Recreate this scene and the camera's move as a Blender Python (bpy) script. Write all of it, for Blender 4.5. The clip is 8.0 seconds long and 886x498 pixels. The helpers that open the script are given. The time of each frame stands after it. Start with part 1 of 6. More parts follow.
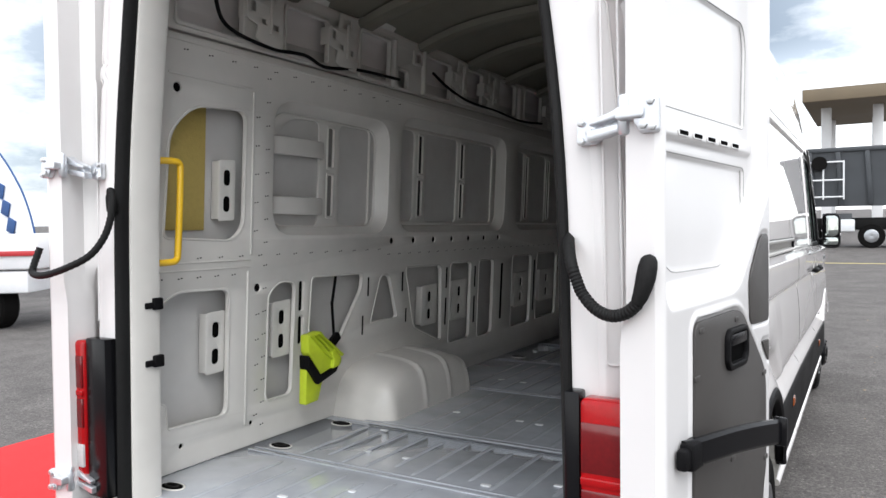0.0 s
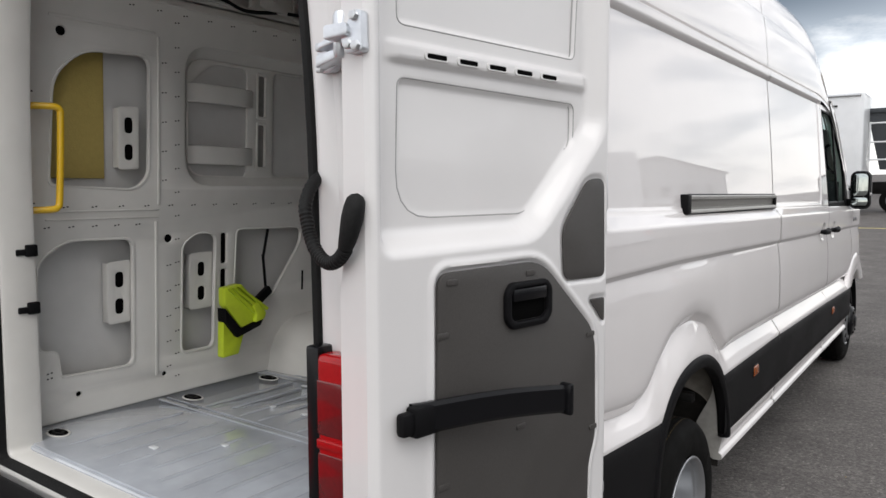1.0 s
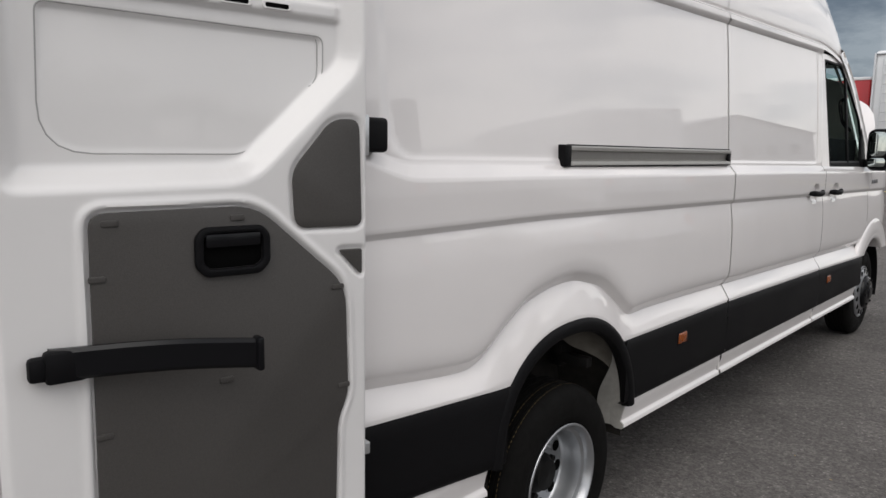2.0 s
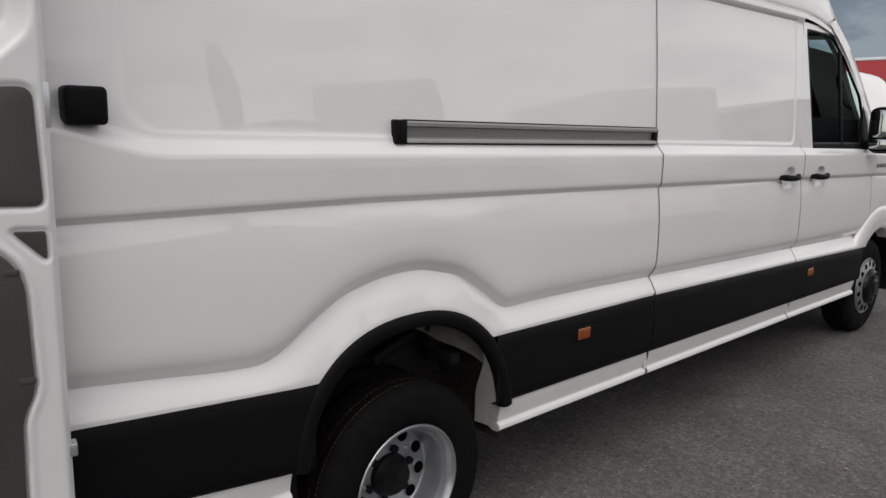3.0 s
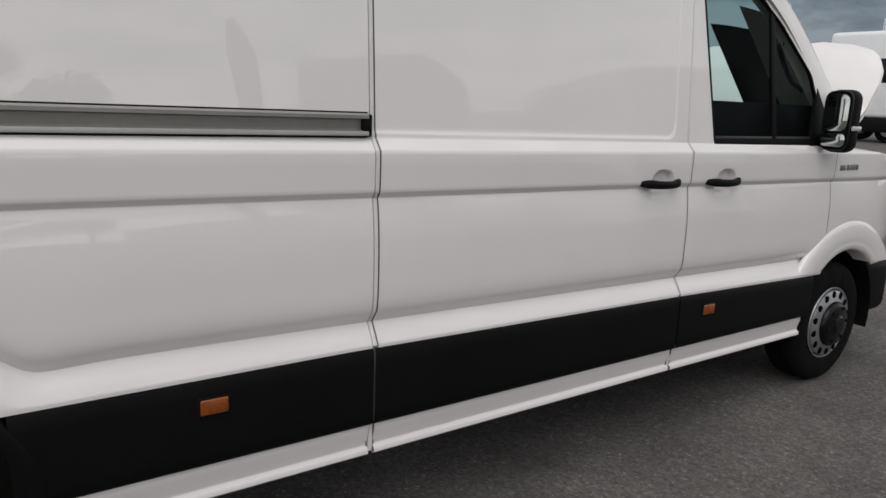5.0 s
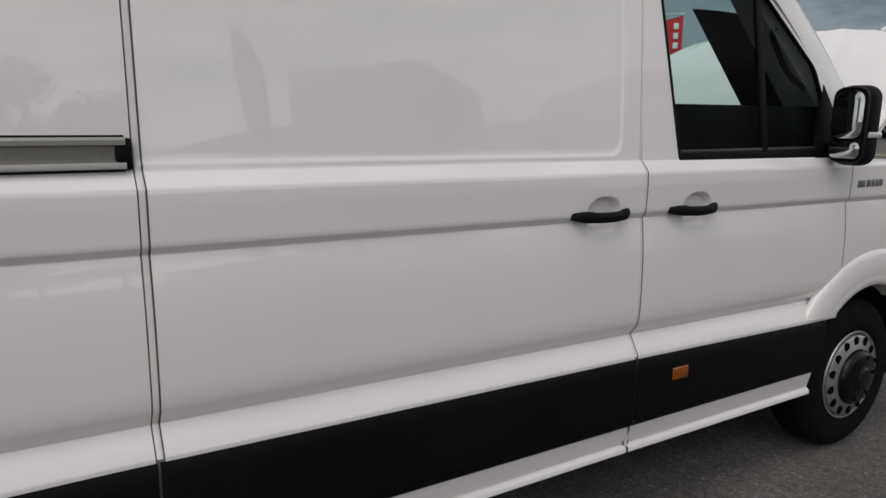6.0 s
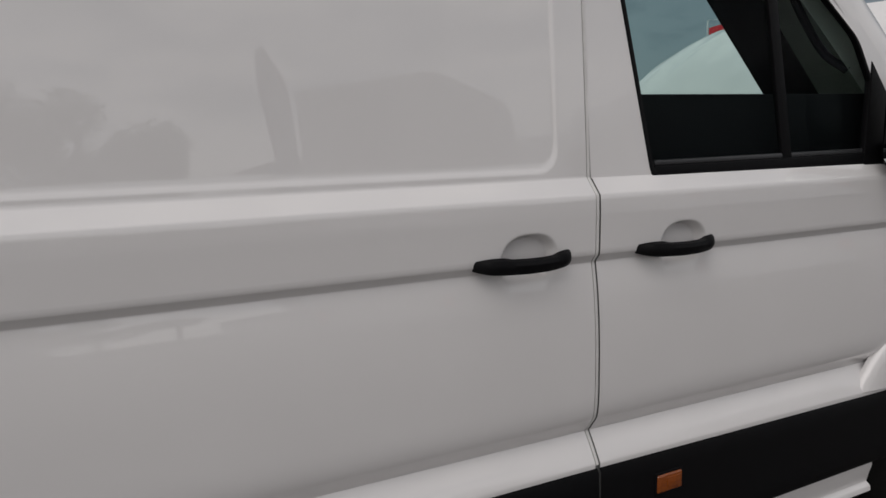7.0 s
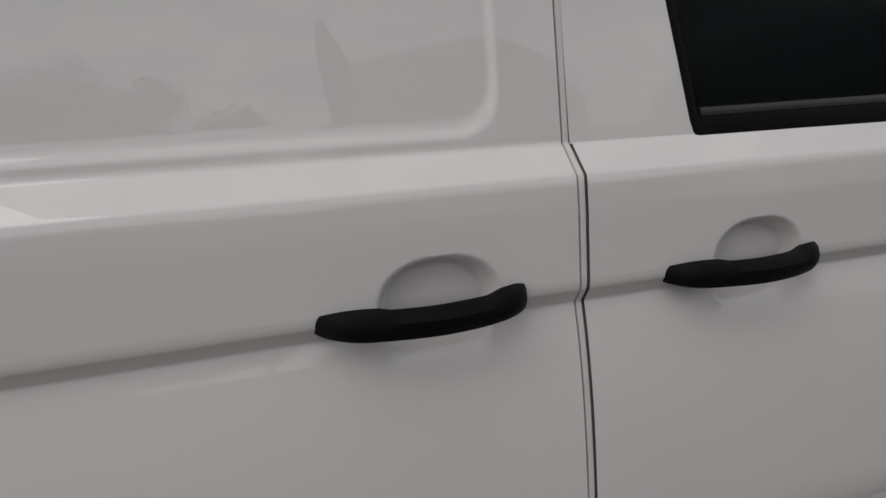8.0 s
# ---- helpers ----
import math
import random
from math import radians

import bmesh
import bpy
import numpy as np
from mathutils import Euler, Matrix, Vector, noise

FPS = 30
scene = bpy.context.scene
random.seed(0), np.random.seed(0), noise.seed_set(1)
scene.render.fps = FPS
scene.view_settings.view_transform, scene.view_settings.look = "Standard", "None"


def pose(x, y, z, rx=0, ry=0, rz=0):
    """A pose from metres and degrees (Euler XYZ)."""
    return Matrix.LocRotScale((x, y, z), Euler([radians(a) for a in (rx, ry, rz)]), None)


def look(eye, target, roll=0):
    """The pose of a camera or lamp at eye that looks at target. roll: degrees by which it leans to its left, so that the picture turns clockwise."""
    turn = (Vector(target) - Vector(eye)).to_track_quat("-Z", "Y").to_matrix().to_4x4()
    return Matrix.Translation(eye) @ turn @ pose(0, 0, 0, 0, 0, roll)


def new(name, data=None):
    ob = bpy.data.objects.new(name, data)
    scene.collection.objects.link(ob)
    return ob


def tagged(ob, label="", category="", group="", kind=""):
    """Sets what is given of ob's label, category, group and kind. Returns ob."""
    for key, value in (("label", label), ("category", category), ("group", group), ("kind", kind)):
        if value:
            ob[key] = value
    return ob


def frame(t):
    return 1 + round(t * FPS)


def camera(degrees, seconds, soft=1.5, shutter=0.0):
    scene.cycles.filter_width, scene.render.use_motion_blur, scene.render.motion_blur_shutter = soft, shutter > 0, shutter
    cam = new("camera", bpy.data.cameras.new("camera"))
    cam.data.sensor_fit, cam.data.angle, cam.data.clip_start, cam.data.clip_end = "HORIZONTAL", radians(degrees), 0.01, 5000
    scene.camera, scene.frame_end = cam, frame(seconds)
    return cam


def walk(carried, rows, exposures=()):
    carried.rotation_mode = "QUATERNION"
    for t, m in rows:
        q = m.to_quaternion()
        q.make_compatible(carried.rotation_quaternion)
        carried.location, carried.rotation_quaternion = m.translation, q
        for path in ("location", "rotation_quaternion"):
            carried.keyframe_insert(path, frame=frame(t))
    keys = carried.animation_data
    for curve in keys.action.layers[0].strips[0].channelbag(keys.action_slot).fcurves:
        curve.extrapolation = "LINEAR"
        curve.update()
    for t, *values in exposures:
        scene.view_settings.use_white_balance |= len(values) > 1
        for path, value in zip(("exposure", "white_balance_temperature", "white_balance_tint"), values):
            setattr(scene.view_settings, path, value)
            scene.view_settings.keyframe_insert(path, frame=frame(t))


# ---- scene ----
cam = camera(63.1, 8.0)
PATH = [
    (0, (1.367, -1.552, 1.549), (0.355, 0.172, 1.494), -0.6),
    (0.5, (1.554, -1.29, 1.52), (0.479, 0.395, 1.451), -0.1),
    (1, (1.861, -1.049, 1.498), (0.677, 0.554, 1.34), -0.2),
    (1.5, (2.107, -0.801, 1.469), (0.833, 0.729, 1.281), 0.4),
    (2, (2.371, -0.484, 1.474), (1.036, 0.978, 1.191), 1.0),
    (2.2, (2.464, -0.352, 1.456), (1.109, 1.091, 1.173), 0.8),
    (3.3, (2.883, 0.446, 1.48), (1.395, 1.733, 1.118), 1.9),
    (3.5, (2.955, 0.612, 1.496), (1.452, 1.878, 1.126), 2.4),
    (4, (2.993, 1.074, 1.496), (1.433, 2.264, 1.111), 2.5),
    (4.5, (3.036, 1.529, 1.515), (1.45, 2.68, 1.112), 2.3),
    (6, (2.701, 2.839, 1.556), (1.03, 3.865, 1.164), 0.9),
    (6.5, (2.524, 3.222, 1.533), (0.801, 4.169, 1.17), -1.3),
    (7, (2.292, 3.619, 1.509), (0.534, 4.511, 1.172), -1.4),
    (7.5, (2.004, 3.915, 1.494), (0.231, 4.749, 1.093), -1.3),
    (8, (1.75, 4.213, 1.431), (-0.098, 4.881, 1.058), -3.7),
]
# the van's floor line rises towards its rear: all places are laid out along the van, then tipped on to level ground
TIP = Matrix.Translation((0, 6.12, 0)) @ pose(0, 0, 0, -1.23) @ Matrix.Translation((0, -6.12, 0))
EXPOSURES = [(0.0, 0.96, 6250, 9), (0.6, 0.55, 6350, 9), (1.2, 0.20, 6480, 10), (2.0, 0.0, 6520, 10), (3.5, -0.14, 6520, 10), (4.5, -0.16, 6520, 10), (6.0, -0.36, 6520, 10), (7.0, -0.59, 6520, 10), (8.0, -0.71, 6510, 10)]
walk(cam, [(t, TIP @ look(eye, target, roll)) for t, eye, target, roll in PATH], EXPOSURES)

# ---- world and light ----
world = bpy.data.worlds.new("sky")
scene.world = world
world.use_nodes = True
wt = world.node_tree
wt.nodes.clear()
w_out = wt.nodes.new("ShaderNodeOutputWorld")
w_bg = wt.nodes.new("ShaderNodeBackground")
w_sky = wt.nodes.new("ShaderNodeTexSky")
w_sky.sky_type, w_sky.sun_disc = "NISHITA", False
w_sky.sun_elevation, w_sky.sun_rotation = radians(43), radians(160)
w_map = wt.nodes.new("ShaderNodeMapping")
w_map.inputs["Scale"].default_value = (1.0, 1.0, 2.9)
w_geo = wt.nodes.new("ShaderNodeTexCoord")
w_noise = wt.nodes.new("ShaderNodeTexNoise")
w_noise.inputs["Scale"].default_value = 5.2
w_noise.inputs["Detail"].default_value = 7.0
w_noise.inputs["Roughness"].default_value = 0.62
w_ramp = wt.nodes.new("ShaderNodeValToRGB")
w_ramp.color_ramp.elements[0].position, w_ramp.color_ramp.elements[0].color = 0.40, (5.6, 5.9, 6.3, 1)
w_ramp.color_ramp.elements[1].position, w_ramp.color_ramp.elements[1].color = 0.60, (12.4, 12.0, 11.7, 1)
w_grey = w_ramp.color_ramp.elements.new(0.50)
w_grey.color = (8.6, 8.6, 8.7, 1)
w_mix = wt.nodes.new("ShaderNodeMixRGB")
w_mix.inputs[0].default_value = 0.8
wt.links.new(w_geo.outputs["Generated"], w_map.inputs["Vector"])
wt.links.new(w_map.outputs["Vector"], w_noise.inputs["Vector"])
w_sep = wt.nodes.new("ShaderNodeSeparateXYZ")
wt.links.new(w_geo.outputs["Generated"], w_sep.inputs["Vector"])
w_low = wt.nodes.new("ShaderNodeMapRange")
w_low.inputs["From Min"].default_value, w_low.inputs["From Max"].default_value = 0.08, 0.32
w_low.inputs["To Min"].default_value, w_low.inputs["To Max"].default_value = 0.09, 0.01
wt.links.new(w_sep.outputs["Z"], w_low.inputs["Value"])
w_add = wt.nodes.new("ShaderNodeMath")
wt.links.new(w_noise.outputs["Fac"], w_add.inputs[0])
# a dark blue bank of cloud high up in the direction ahead
w_high = wt.nodes.new("ShaderNodeMapRange")
w_high.inputs["From Min"].default_value, w_high.inputs["From Max"].default_value = 0.10, 0.26
w_high.inputs["To Min"].default_value, w_high.inputs["To Max"].default_value = 0.0, -0.34
wt.links.new(w_sep.outputs["Z"], w_high.inputs["Value"])
w_fore = wt.nodes.new("ShaderNodeMapRange")
w_fore.inputs["From Min"].default_value, w_fore.inputs["From Max"].default_value = 0.85, 0.915
w_dot = wt.nodes.new("ShaderNodeVectorMath")
w_dot.operation = "DOT_PRODUCT"
w_dot.inputs[1].default_value = (-0.50, 0.865, 0.04)
wt.links.new(w_geo.outputs["Generated"], w_dot.inputs[0])
wt.links.new(w_dot.outputs["Value"], w_fore.inputs["Value"])
w_bank = wt.nodes.new("ShaderNodeMath")
w_bank.operation = "MULTIPLY_ADD"
wt.links.new(w_high.outputs["Result"], w_bank.inputs[0])
wt.links.new(w_fore.outputs["Result"], w_bank.inputs[1])
wt.links.new(w_low.outputs["Result"], w_bank.inputs[2])
wt.links.new(w_bank.outputs["Value"], w_add.inputs[1])
wt.links.new(w_add.outputs["Value"], w_ramp.inputs["Fac"])
wt.links.new(w_sky.outputs["Color"], w_mix.inputs[1])
wt.links.new(w_ramp.outputs["Color"], w_mix.inputs[2])
# a storm cloud stands ahead of the van, the rest of the sky is bright
w_dark = wt.nodes.new("ShaderNodeMapRange")
w_dark.interpolation_type = "SMOOTHSTEP"
w_dark.inputs["From Min"].default_value, w_dark.inputs["From Max"].default_value = 0.74, 0.97
w_dark.inputs["To Min"].default_value, w_dark.inputs["To Max"].default_value = 0.0, 1.0
wt.links.new(w_dot.outputs["Value"], w_dark.inputs["Value"])
w_mul = wt.nodes.new("ShaderNodeMixRGB")
w_mul.blend_type = "MULTIPLY"
w_mul.inputs[2].default_value = (0.235, 0.275, 0.315, 1)
wt.links.new(w_mix.outputs["Color"], w_mul.inputs[1])
# its foot is clear to the right of the van's nose
w_foot = wt.nodes.new("ShaderNodeMapRange")
w_foot.interpolation_type = "SMOOTHSTEP"
w_foot.inputs["From Min"].default_value, w_foot.inputs["From Max"].default_value = 0.13, 0.22
wt.links.new(w_sep.outputs["Z"], w_foot.inputs["Value"])
w_left = wt.nodes.new("ShaderNodeMapRange")
w_left.inputs["From Min"].default_value, w_left.inputs["From Max"].default_value = -0.13, -0.21
wt.links.new(w_sep.outputs["X"], w_left.inputs["Value"])
w_reach = wt.nodes.new("ShaderNodeMath")
w_reach.operation = "MAXIMUM"
wt.links.new(w_foot.outputs["Result"], w_reach.inputs[0])
wt.links.new(w_left.outputs["Result"], w_reach.inputs[1])
w_storm = wt.nodes.new("ShaderNodeMath")
w_storm.operation = "MULTIPLY"
wt.links.new(w_dark.outputs["Result"], w_storm.inputs[0])
wt.links.new(w_reach.outputs["Value"], w_storm.inputs[1])
wt.links.new(w_storm.outputs["Value"], w_mul.inputs[0])
wt.links.new(w_mul.outputs["Color"], w_bg.inputs["Color"])
w_bg.inputs["Strength"].default_value = 0.116
wt.links.new(w_bg.outputs["Background"], w_out.inputs["Surface"])

sun = new("sun", bpy.data.lights.new("sun", "SUN"))
sun.data.energy, sun.data.angle, sun.data.color = 1.2, radians(48), (1.0, 0.97, 0.93)
sun.matrix_world = look((5.5, -5.5, 12.5), (0, 1.5, 0))


# ---- materials ----
def material(name, color, rough=0.5, metal=0.0, coat=0.0, grain=0.0, grain_scale=40.0, bump=0.0, bump_scale=200.0,
             stain=0.0, stain_scale=2.0, spec=0.5, emit=0.0, alpha=1.0, transmission=0.0):
    m = bpy.data.materials.new(name)
    m.use_nodes = True
    nt = m.node_tree
    b = nt.nodes["Principled BSDF"]
    b.inputs["Base Color"].default_value = (*color, 1)
    b.inputs["Roughness"].default_value = rough
    b.inputs["Metallic"].default_value = metal
    b.inputs["Specular IOR Level"].default_value = spec
    b.inputs["Coat Weight"].default_value = coat
    b.inputs["Coat Roughness"].default_value = 0.0
    b.inputs["Coat IOR"].default_value = 1.52
    b.inputs["Transmission Weight"].default_value = transmission
    b.inputs["Alpha"].default_value = alpha
    if emit:
        b.inputs["Emission Color"].default_value = (*color, 1)
        b.inputs["Emission Strength"].default_value = emit
    co = nt.nodes.new("ShaderNodeTexCoord")
    if grain or stain:
        n1 = nt.nodes.new("ShaderNodeTexNoise")
        n1.inputs["Scale"].default_value, n1.inputs["Detail"].default_value = grain_scale, 6
        n2 = nt.nodes.new("ShaderNodeTexNoise")
        n2.inputs["Scale"].default_value, n2.inputs["Detail"].default_value = stain_scale, 4
        nt.links.new(co.outputs["Object"], n1.inputs["Vector"])
        nt.links.new(co.outputs["Object"], n2.inputs["Vector"])
        a1 = nt.nodes.new("ShaderNodeMapRange")
        a1.inputs["From Min"].default_value, a1.inputs["From Max"].default_value = 0.3, 0.7
        a1.inputs["To Min"].default_value, a1.inputs["To Max"].default_value = 1 - grain, 1 + grain
        a2 = nt.nodes.new("ShaderNodeMapRange")
        a2.inputs["From Min"].default_value, a2.inputs["From Max"].default_value = 0.3, 0.7
        a2.inputs["To Min"].default_value, a2.inputs["To Max"].default_value = 1 - stain, 1 + stain
        nt.links.new(n1.outputs["Fac"], a1.inputs["Value"])
        nt.links.new(n2.outputs["Fac"], a2.inputs["Value"])
        mu = nt.nodes.new("ShaderNodeMath")
        mu.operation = "MULTIPLY"
        nt.links.new(a1.outputs["Result"], mu.inputs[0])
        nt.links.new(a2.outputs["Result"], mu.inputs[1])
        vm = nt.nodes.new("ShaderNodeVectorMath")
        vm.operation = "SCALE"
        vm.inputs[0].default_value = color
        nt.links.new(mu.outputs["Value"], vm.inputs["Scale"])
        nt.links.new(vm.outputs["Vector"], b.inputs["Base Color"])
        ro = nt.nodes.new("ShaderNodeMath")
        ro.operation, ro.use_clamp = "MULTIPLY", True
        ro.inputs[1].default_value = rough
        nt.links.new(a2.outputs["Result"], ro.inputs[0])
        nt.links.new(ro.outputs["Value"], b.inputs["Roughness"])
    if bump:
        n3 = nt.nodes.new("ShaderNodeTexNoise")
        n3.inputs["Scale"].default_value, n3.inputs["Detail"].default_value = bump_scale, 4
        nt.links.new(co.outputs["Object"], n3.inputs["Vector"])
        bp = nt.nodes.new("ShaderNodeBump")
        bp.inputs["Strength"].default_value, bp.inputs["Distance"].default_value = bump, 0.01
        nt.links.new(n3.outputs["Fac"], bp.inputs["Height"])
        nt.links.new(bp.outputs["Normal"], b.inputs["Normal"])
    return m


PAINT = material("white_paint", (0.765, 0.734, 0.724), 0.5, spec=0.15, coat=1.0, grain=0.012, grain_scale=3, stain=0.02, stain_scale=0.8)
PAINT.node_tree.nodes["Principled BSDF"].inputs["Coat IOR"].default_value = 1.66
DOORPAINT = material("white_door_paint", (0.69, 0.675, 0.668), 0.32, coat=0.5, grain=0.012, grain_scale=5, stain=0.02)
PRIMER = material("grey_white_inner_paint", (0.66, 0.645, 0.61), 0.34, grain=0.03, grain_scale=9, stain=0.05, stain_scale=2.5, coat=0.25)
SKIN = material("grey_inner_skin", (0.56, 0.552, 0.535), 0.40, grain=0.03, grain_scale=12, stain=0.06, coat=0.1)
ROOFIN = material("dark_roof_inside", (0.20, 0.19, 0.155), 0.5, grain=0.05, grain_scale=9, stain=0.08, stain_scale=2.0)
FLOORMETAL = material("painted_floor_sheet", (0.42, 0.445, 0.485), 0.17, grain=0.05, grain_scale=14, stain=0.16, stain_scale=3, coat=0.9)
PLUG = material("pale_floor_plug", (0.72, 0.74, 0.76), 0.25, grain=0.03, stain=0.06, stain_scale=30, coat=0.4)
BLACK = material("black_plastic", (0.0055, 0.0053, 0.006), 0.5, spec=0.09, grain=0.1, grain_scale=60, stain=0.1, bump=0.15, bump_scale=700)
GLOSSBLACK = material("gloss_black_plastic", (0.005, 0.005, 0.006), 0.22, grain=0.05, spec=0.22)
RUBBER = material("black_rubber", (0.009, 0.009, 0.009), 0.65, spec=0.2, grain=0.15, grain_scale=80, stain=0.15, stain_scale=6, bump=0.2, bump_scale=300)
TREAD = material("tyre_rubber", (0.006, 0.0057, 0.0054), 0.75, spec=0.08, grain=0.2, grain_scale=50, stain=0.25, stain_scale=8, bump=0.3, bump_scale=260)
MOULD = material("tan_mould_mark", (0.20, 0.14, 0.055), 0.8, grain=0.3, grain_scale=90, stain=0.3, stain_scale=20)
RIM = material("silver_wheel_paint", (0.39, 0.40, 0.415), 0.30, metal=0.75, grain=0.03, stain=0.06, stain_scale=6)
STEEL = material("zinc_steel", (0.62, 0.63, 0.64), 0.35, metal=0.85, grain=0.05, stain=0.08, stain_scale=20)
ALU = material("anodised_rail", (0.33, 0.32, 0.30), 0.38, metal=0.7, grain=0.04, stain=0.05)
HUBBLACK = material("black_hub_iron", (0.008, 0.008, 0.008), 0.55, spec=0.15, grain=0.2, grain_scale=60, stain=0.3, stain_scale=12)
CHASSIS = material("dark_chassis", (0.010, 0.0095, 0.009), 0.6, spec=0.2, grain=0.2, stain=0.3, stain_scale=5)
LINER = material("grey_primer_arch", (0.30, 0.29, 0.27), 0.6, grain=0.1, stain=0.15, stain_scale=4)
GREYPANEL = material("grey_trim_board", (0.054, 0.050, 0.047), 0.42, spec=0.4, grain=0.10, grain_scale=250, stain=0.05, stain_scale=3, bump=0.12, bump_scale=500)
YELLOW = material("yellow_grab_rail", (0.78, 0.48, 0.012), 0.35, coat=0.4, stain=0.04, grain=0.02)
OLIVE = material("yellow_foam_sheet", (0.50, 0.385, 0.115), 0.8, grain=0.04, grain_scale=60, stain=0.05, bump=0.2, bump_scale=150)
LIME = material("lime_plastic", (0.50, 0.62, 0.03), 0.4, grain=0.04, stain=0.06, stain_scale=6)
ORANGE = material("orange_reflector", (0.23, 0.052, 0.005), 0.2, coat=0.3, grain=0.1, grain_scale=120, bump=0.3, bump_scale=160)
REDLENS = material("red_lens", (0.33, 0.003, 0.005), 0.16, spec=0.3, coat=0.15, grain=0.08, grain_scale=90, bump=0.02, bump_scale=130)
DARKRED = material("dark_red_lens", (0.13, 0.003, 0.005), 0.14, coat=0.3, grain=0.1, grain_scale=90)
CLEARLENS = material("clear_lens", (0.5, 0.48, 0.48), 0.12, coat=1.0, grain=0.1, grain_scale=80)
# flat dark colours that stand for the shade inside slots and holes
SLOTGREY = material("pale_slot_shade", (0.20, 0.195, 0.185), 0.7, spec=0.1, grain=0.1, stain=0.2)
SLOTDARK = material("deep_slot_shade", (0.035, 0.034, 0.032), 0.8, spec=0.1, grain=0.1, stain=0.2)
HOLESHADE = material("hole_shade", (0.003, 0.003, 0.003), 0.9, spec=0.03)
JOINT = material("joint_seal_grey", (0.22, 0.215, 0.21), 0.7, grain=0.05, stain=0.1)
SEAM = material("grey_sealing_line", (0.36, 0.355, 0.35), 0.6, grain=0.1, grain_scale=30, stain=0.15)
BEADING = material("painted_joint_fold", (0.70, 0.675, 0.655), 0.4, grain=0.04, stain=0.05)
HINGE = material("bright_hinge_steel", (0.66, 0.68, 0.71), 0.34, metal=0.8, grain=0.05, stain=0.08, stain_scale=20)
# arch primer with the shade of the upper arch in its colour
SHELL = material("shaded_arch_primer", (0.12, 0.11, 0.095), 0.7, spec=0.2, grain=0.15, grain_scale=20, stain=0.35, stain_scale=6)
ARCH = material("dark_wheel_arch", (0.020, 0.018, 0.016), 0.75, spec=0.2, grain=0.2, stain=0.3, stain_scale=4)
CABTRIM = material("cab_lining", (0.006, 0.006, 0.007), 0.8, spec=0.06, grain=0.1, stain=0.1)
CABGREY = material("grey_cab_plastic", (0.30, 0.31, 0.275), 0.6, spec=0.3, grain=0.08, grain_scale=120, stain=0.1)
MIRROR = material("mirror_glass", (0.42, 0.46, 0.45), 0.0, metal=1.0)


def window_glass():
    """A thin tinted pane, clear through with a faint mirror image."""
    m = bpy.data.materials.new("tinted_glass")
    m.use_nodes = True
    nt = m.node_tree
    nt.nodes.clear()
    out, mix = nt.nodes.new("ShaderNodeOutputMaterial"), nt.nodes.new("ShaderNodeMixShader")
    clear, gloss = nt.nodes.new("ShaderNodeBsdfTransparent"), nt.nodes.new("ShaderNodeBsdfGlossy")
    clear.inputs["Color"].default_value = (0.76, 0.87, 0.85, 1)
    gloss.inputs["Roughness"].default_value = 0.0
    mix.inputs["Fac"].default_value = 0.007
    nt.links.new(clear.outputs["BSDF"], mix.inputs[1])
    nt.links.new(gloss.outputs["BSDF"], mix.inputs[2])
    nt.links.new(mix.outputs["Shader"], out.inputs["Surface"])
    return m


GLASS = window_glass()
STRIPGREY = material("dark_weather_strip", (0.035, 0.035, 0.037), 0.35, grain=0.1, stain=0.1)
BADGE = material("grey_badge", (0.20, 0.20, 0.21), 0.3, metal=0.5)
CARPET = material("red_carpet", (0.62, 0.018, 0.02), 0.95, grain=0.12, grain_scale=200, stain=0.06, bump=0.4, bump_scale=400)


# ---- geometry helpers ----
def finish(me, mat, angle=38):
    me.materials.clear()
    me.materials.append(mat)
    me.shade_smooth()
    me.set_sharp_from_angle(angle=radians(angle))
    return me


def part(name, data, mat, parent=None, label="", angle=38):
    """One mesh object from a bmesh, a mesh or (verts, faces), under a thing or a part."""
    if isinstance(data, bmesh.types.BMesh):
        me = bpy.data.meshes.new(name)
        data.to_mesh(me)
        data.free()
    elif isinstance(data, tuple):
        me = bpy.data.meshes.new(name)
        me.from_pydata(data[0], [], data[1])
        me.update()
    else:
        me = data
    finish(me, mat, angle)
    ob = new(name, me)
    if parent is not None:
        ob.parent = parent
    return tagged(ob, label)


def thing(name, label, category, group="", at=(0, 0, 0), kind=""):
    ob = new(name)
    ob.location = at
    return tagged(ob, label, category, group, kind)


def join(*pieces):
    verts, faces = [], []
    for v, f in pieces:
        o = len(verts)
        verts += [tuple(p) for p in v]
        faces += [tuple(i + o for i in q) for q in f]
    return verts, faces


def moved(vf, m):
    v, f = vf
    v2 = [tuple(m @ Vector(p)) for p in v]
    if m.to_3x3().determinant() < 0:
        f = [tuple(reversed(q)) for q in f]
    return v2, f


FLIP = Matrix.Diagonal((-1, 1, 1, 1))


def from_bm(bm):
    bm.verts.ensure_lookup_table()
    v = [tuple(p.co) for p in bm.verts]
    f = [tuple(q.index for q in g.verts) for g in bm.faces]
    bm.free()
    return v, f


def box(x0, x1, y0, y1, z0, z1, bev=0.004, seg=2):
    bm = bmesh.new()
    bmesh.ops.create_cube(bm, size=1)
    for v in bm.verts:
        v.co = Vector(((x0 + x1) / 2 + v.co.x * (x1 - x0), (y0 + y1) / 2 + v.co.y * (y1 - y0), (z0 + z1) / 2 + v.co.z * (z1 - z0)))
    if bev:
        bmesh.ops.bevel(bm, geom=list(bm.edges), offset=bev, segments=seg, affect="EDGES", profile=0.5)
    bm.verts.index_update()
    return from_bm(bm)


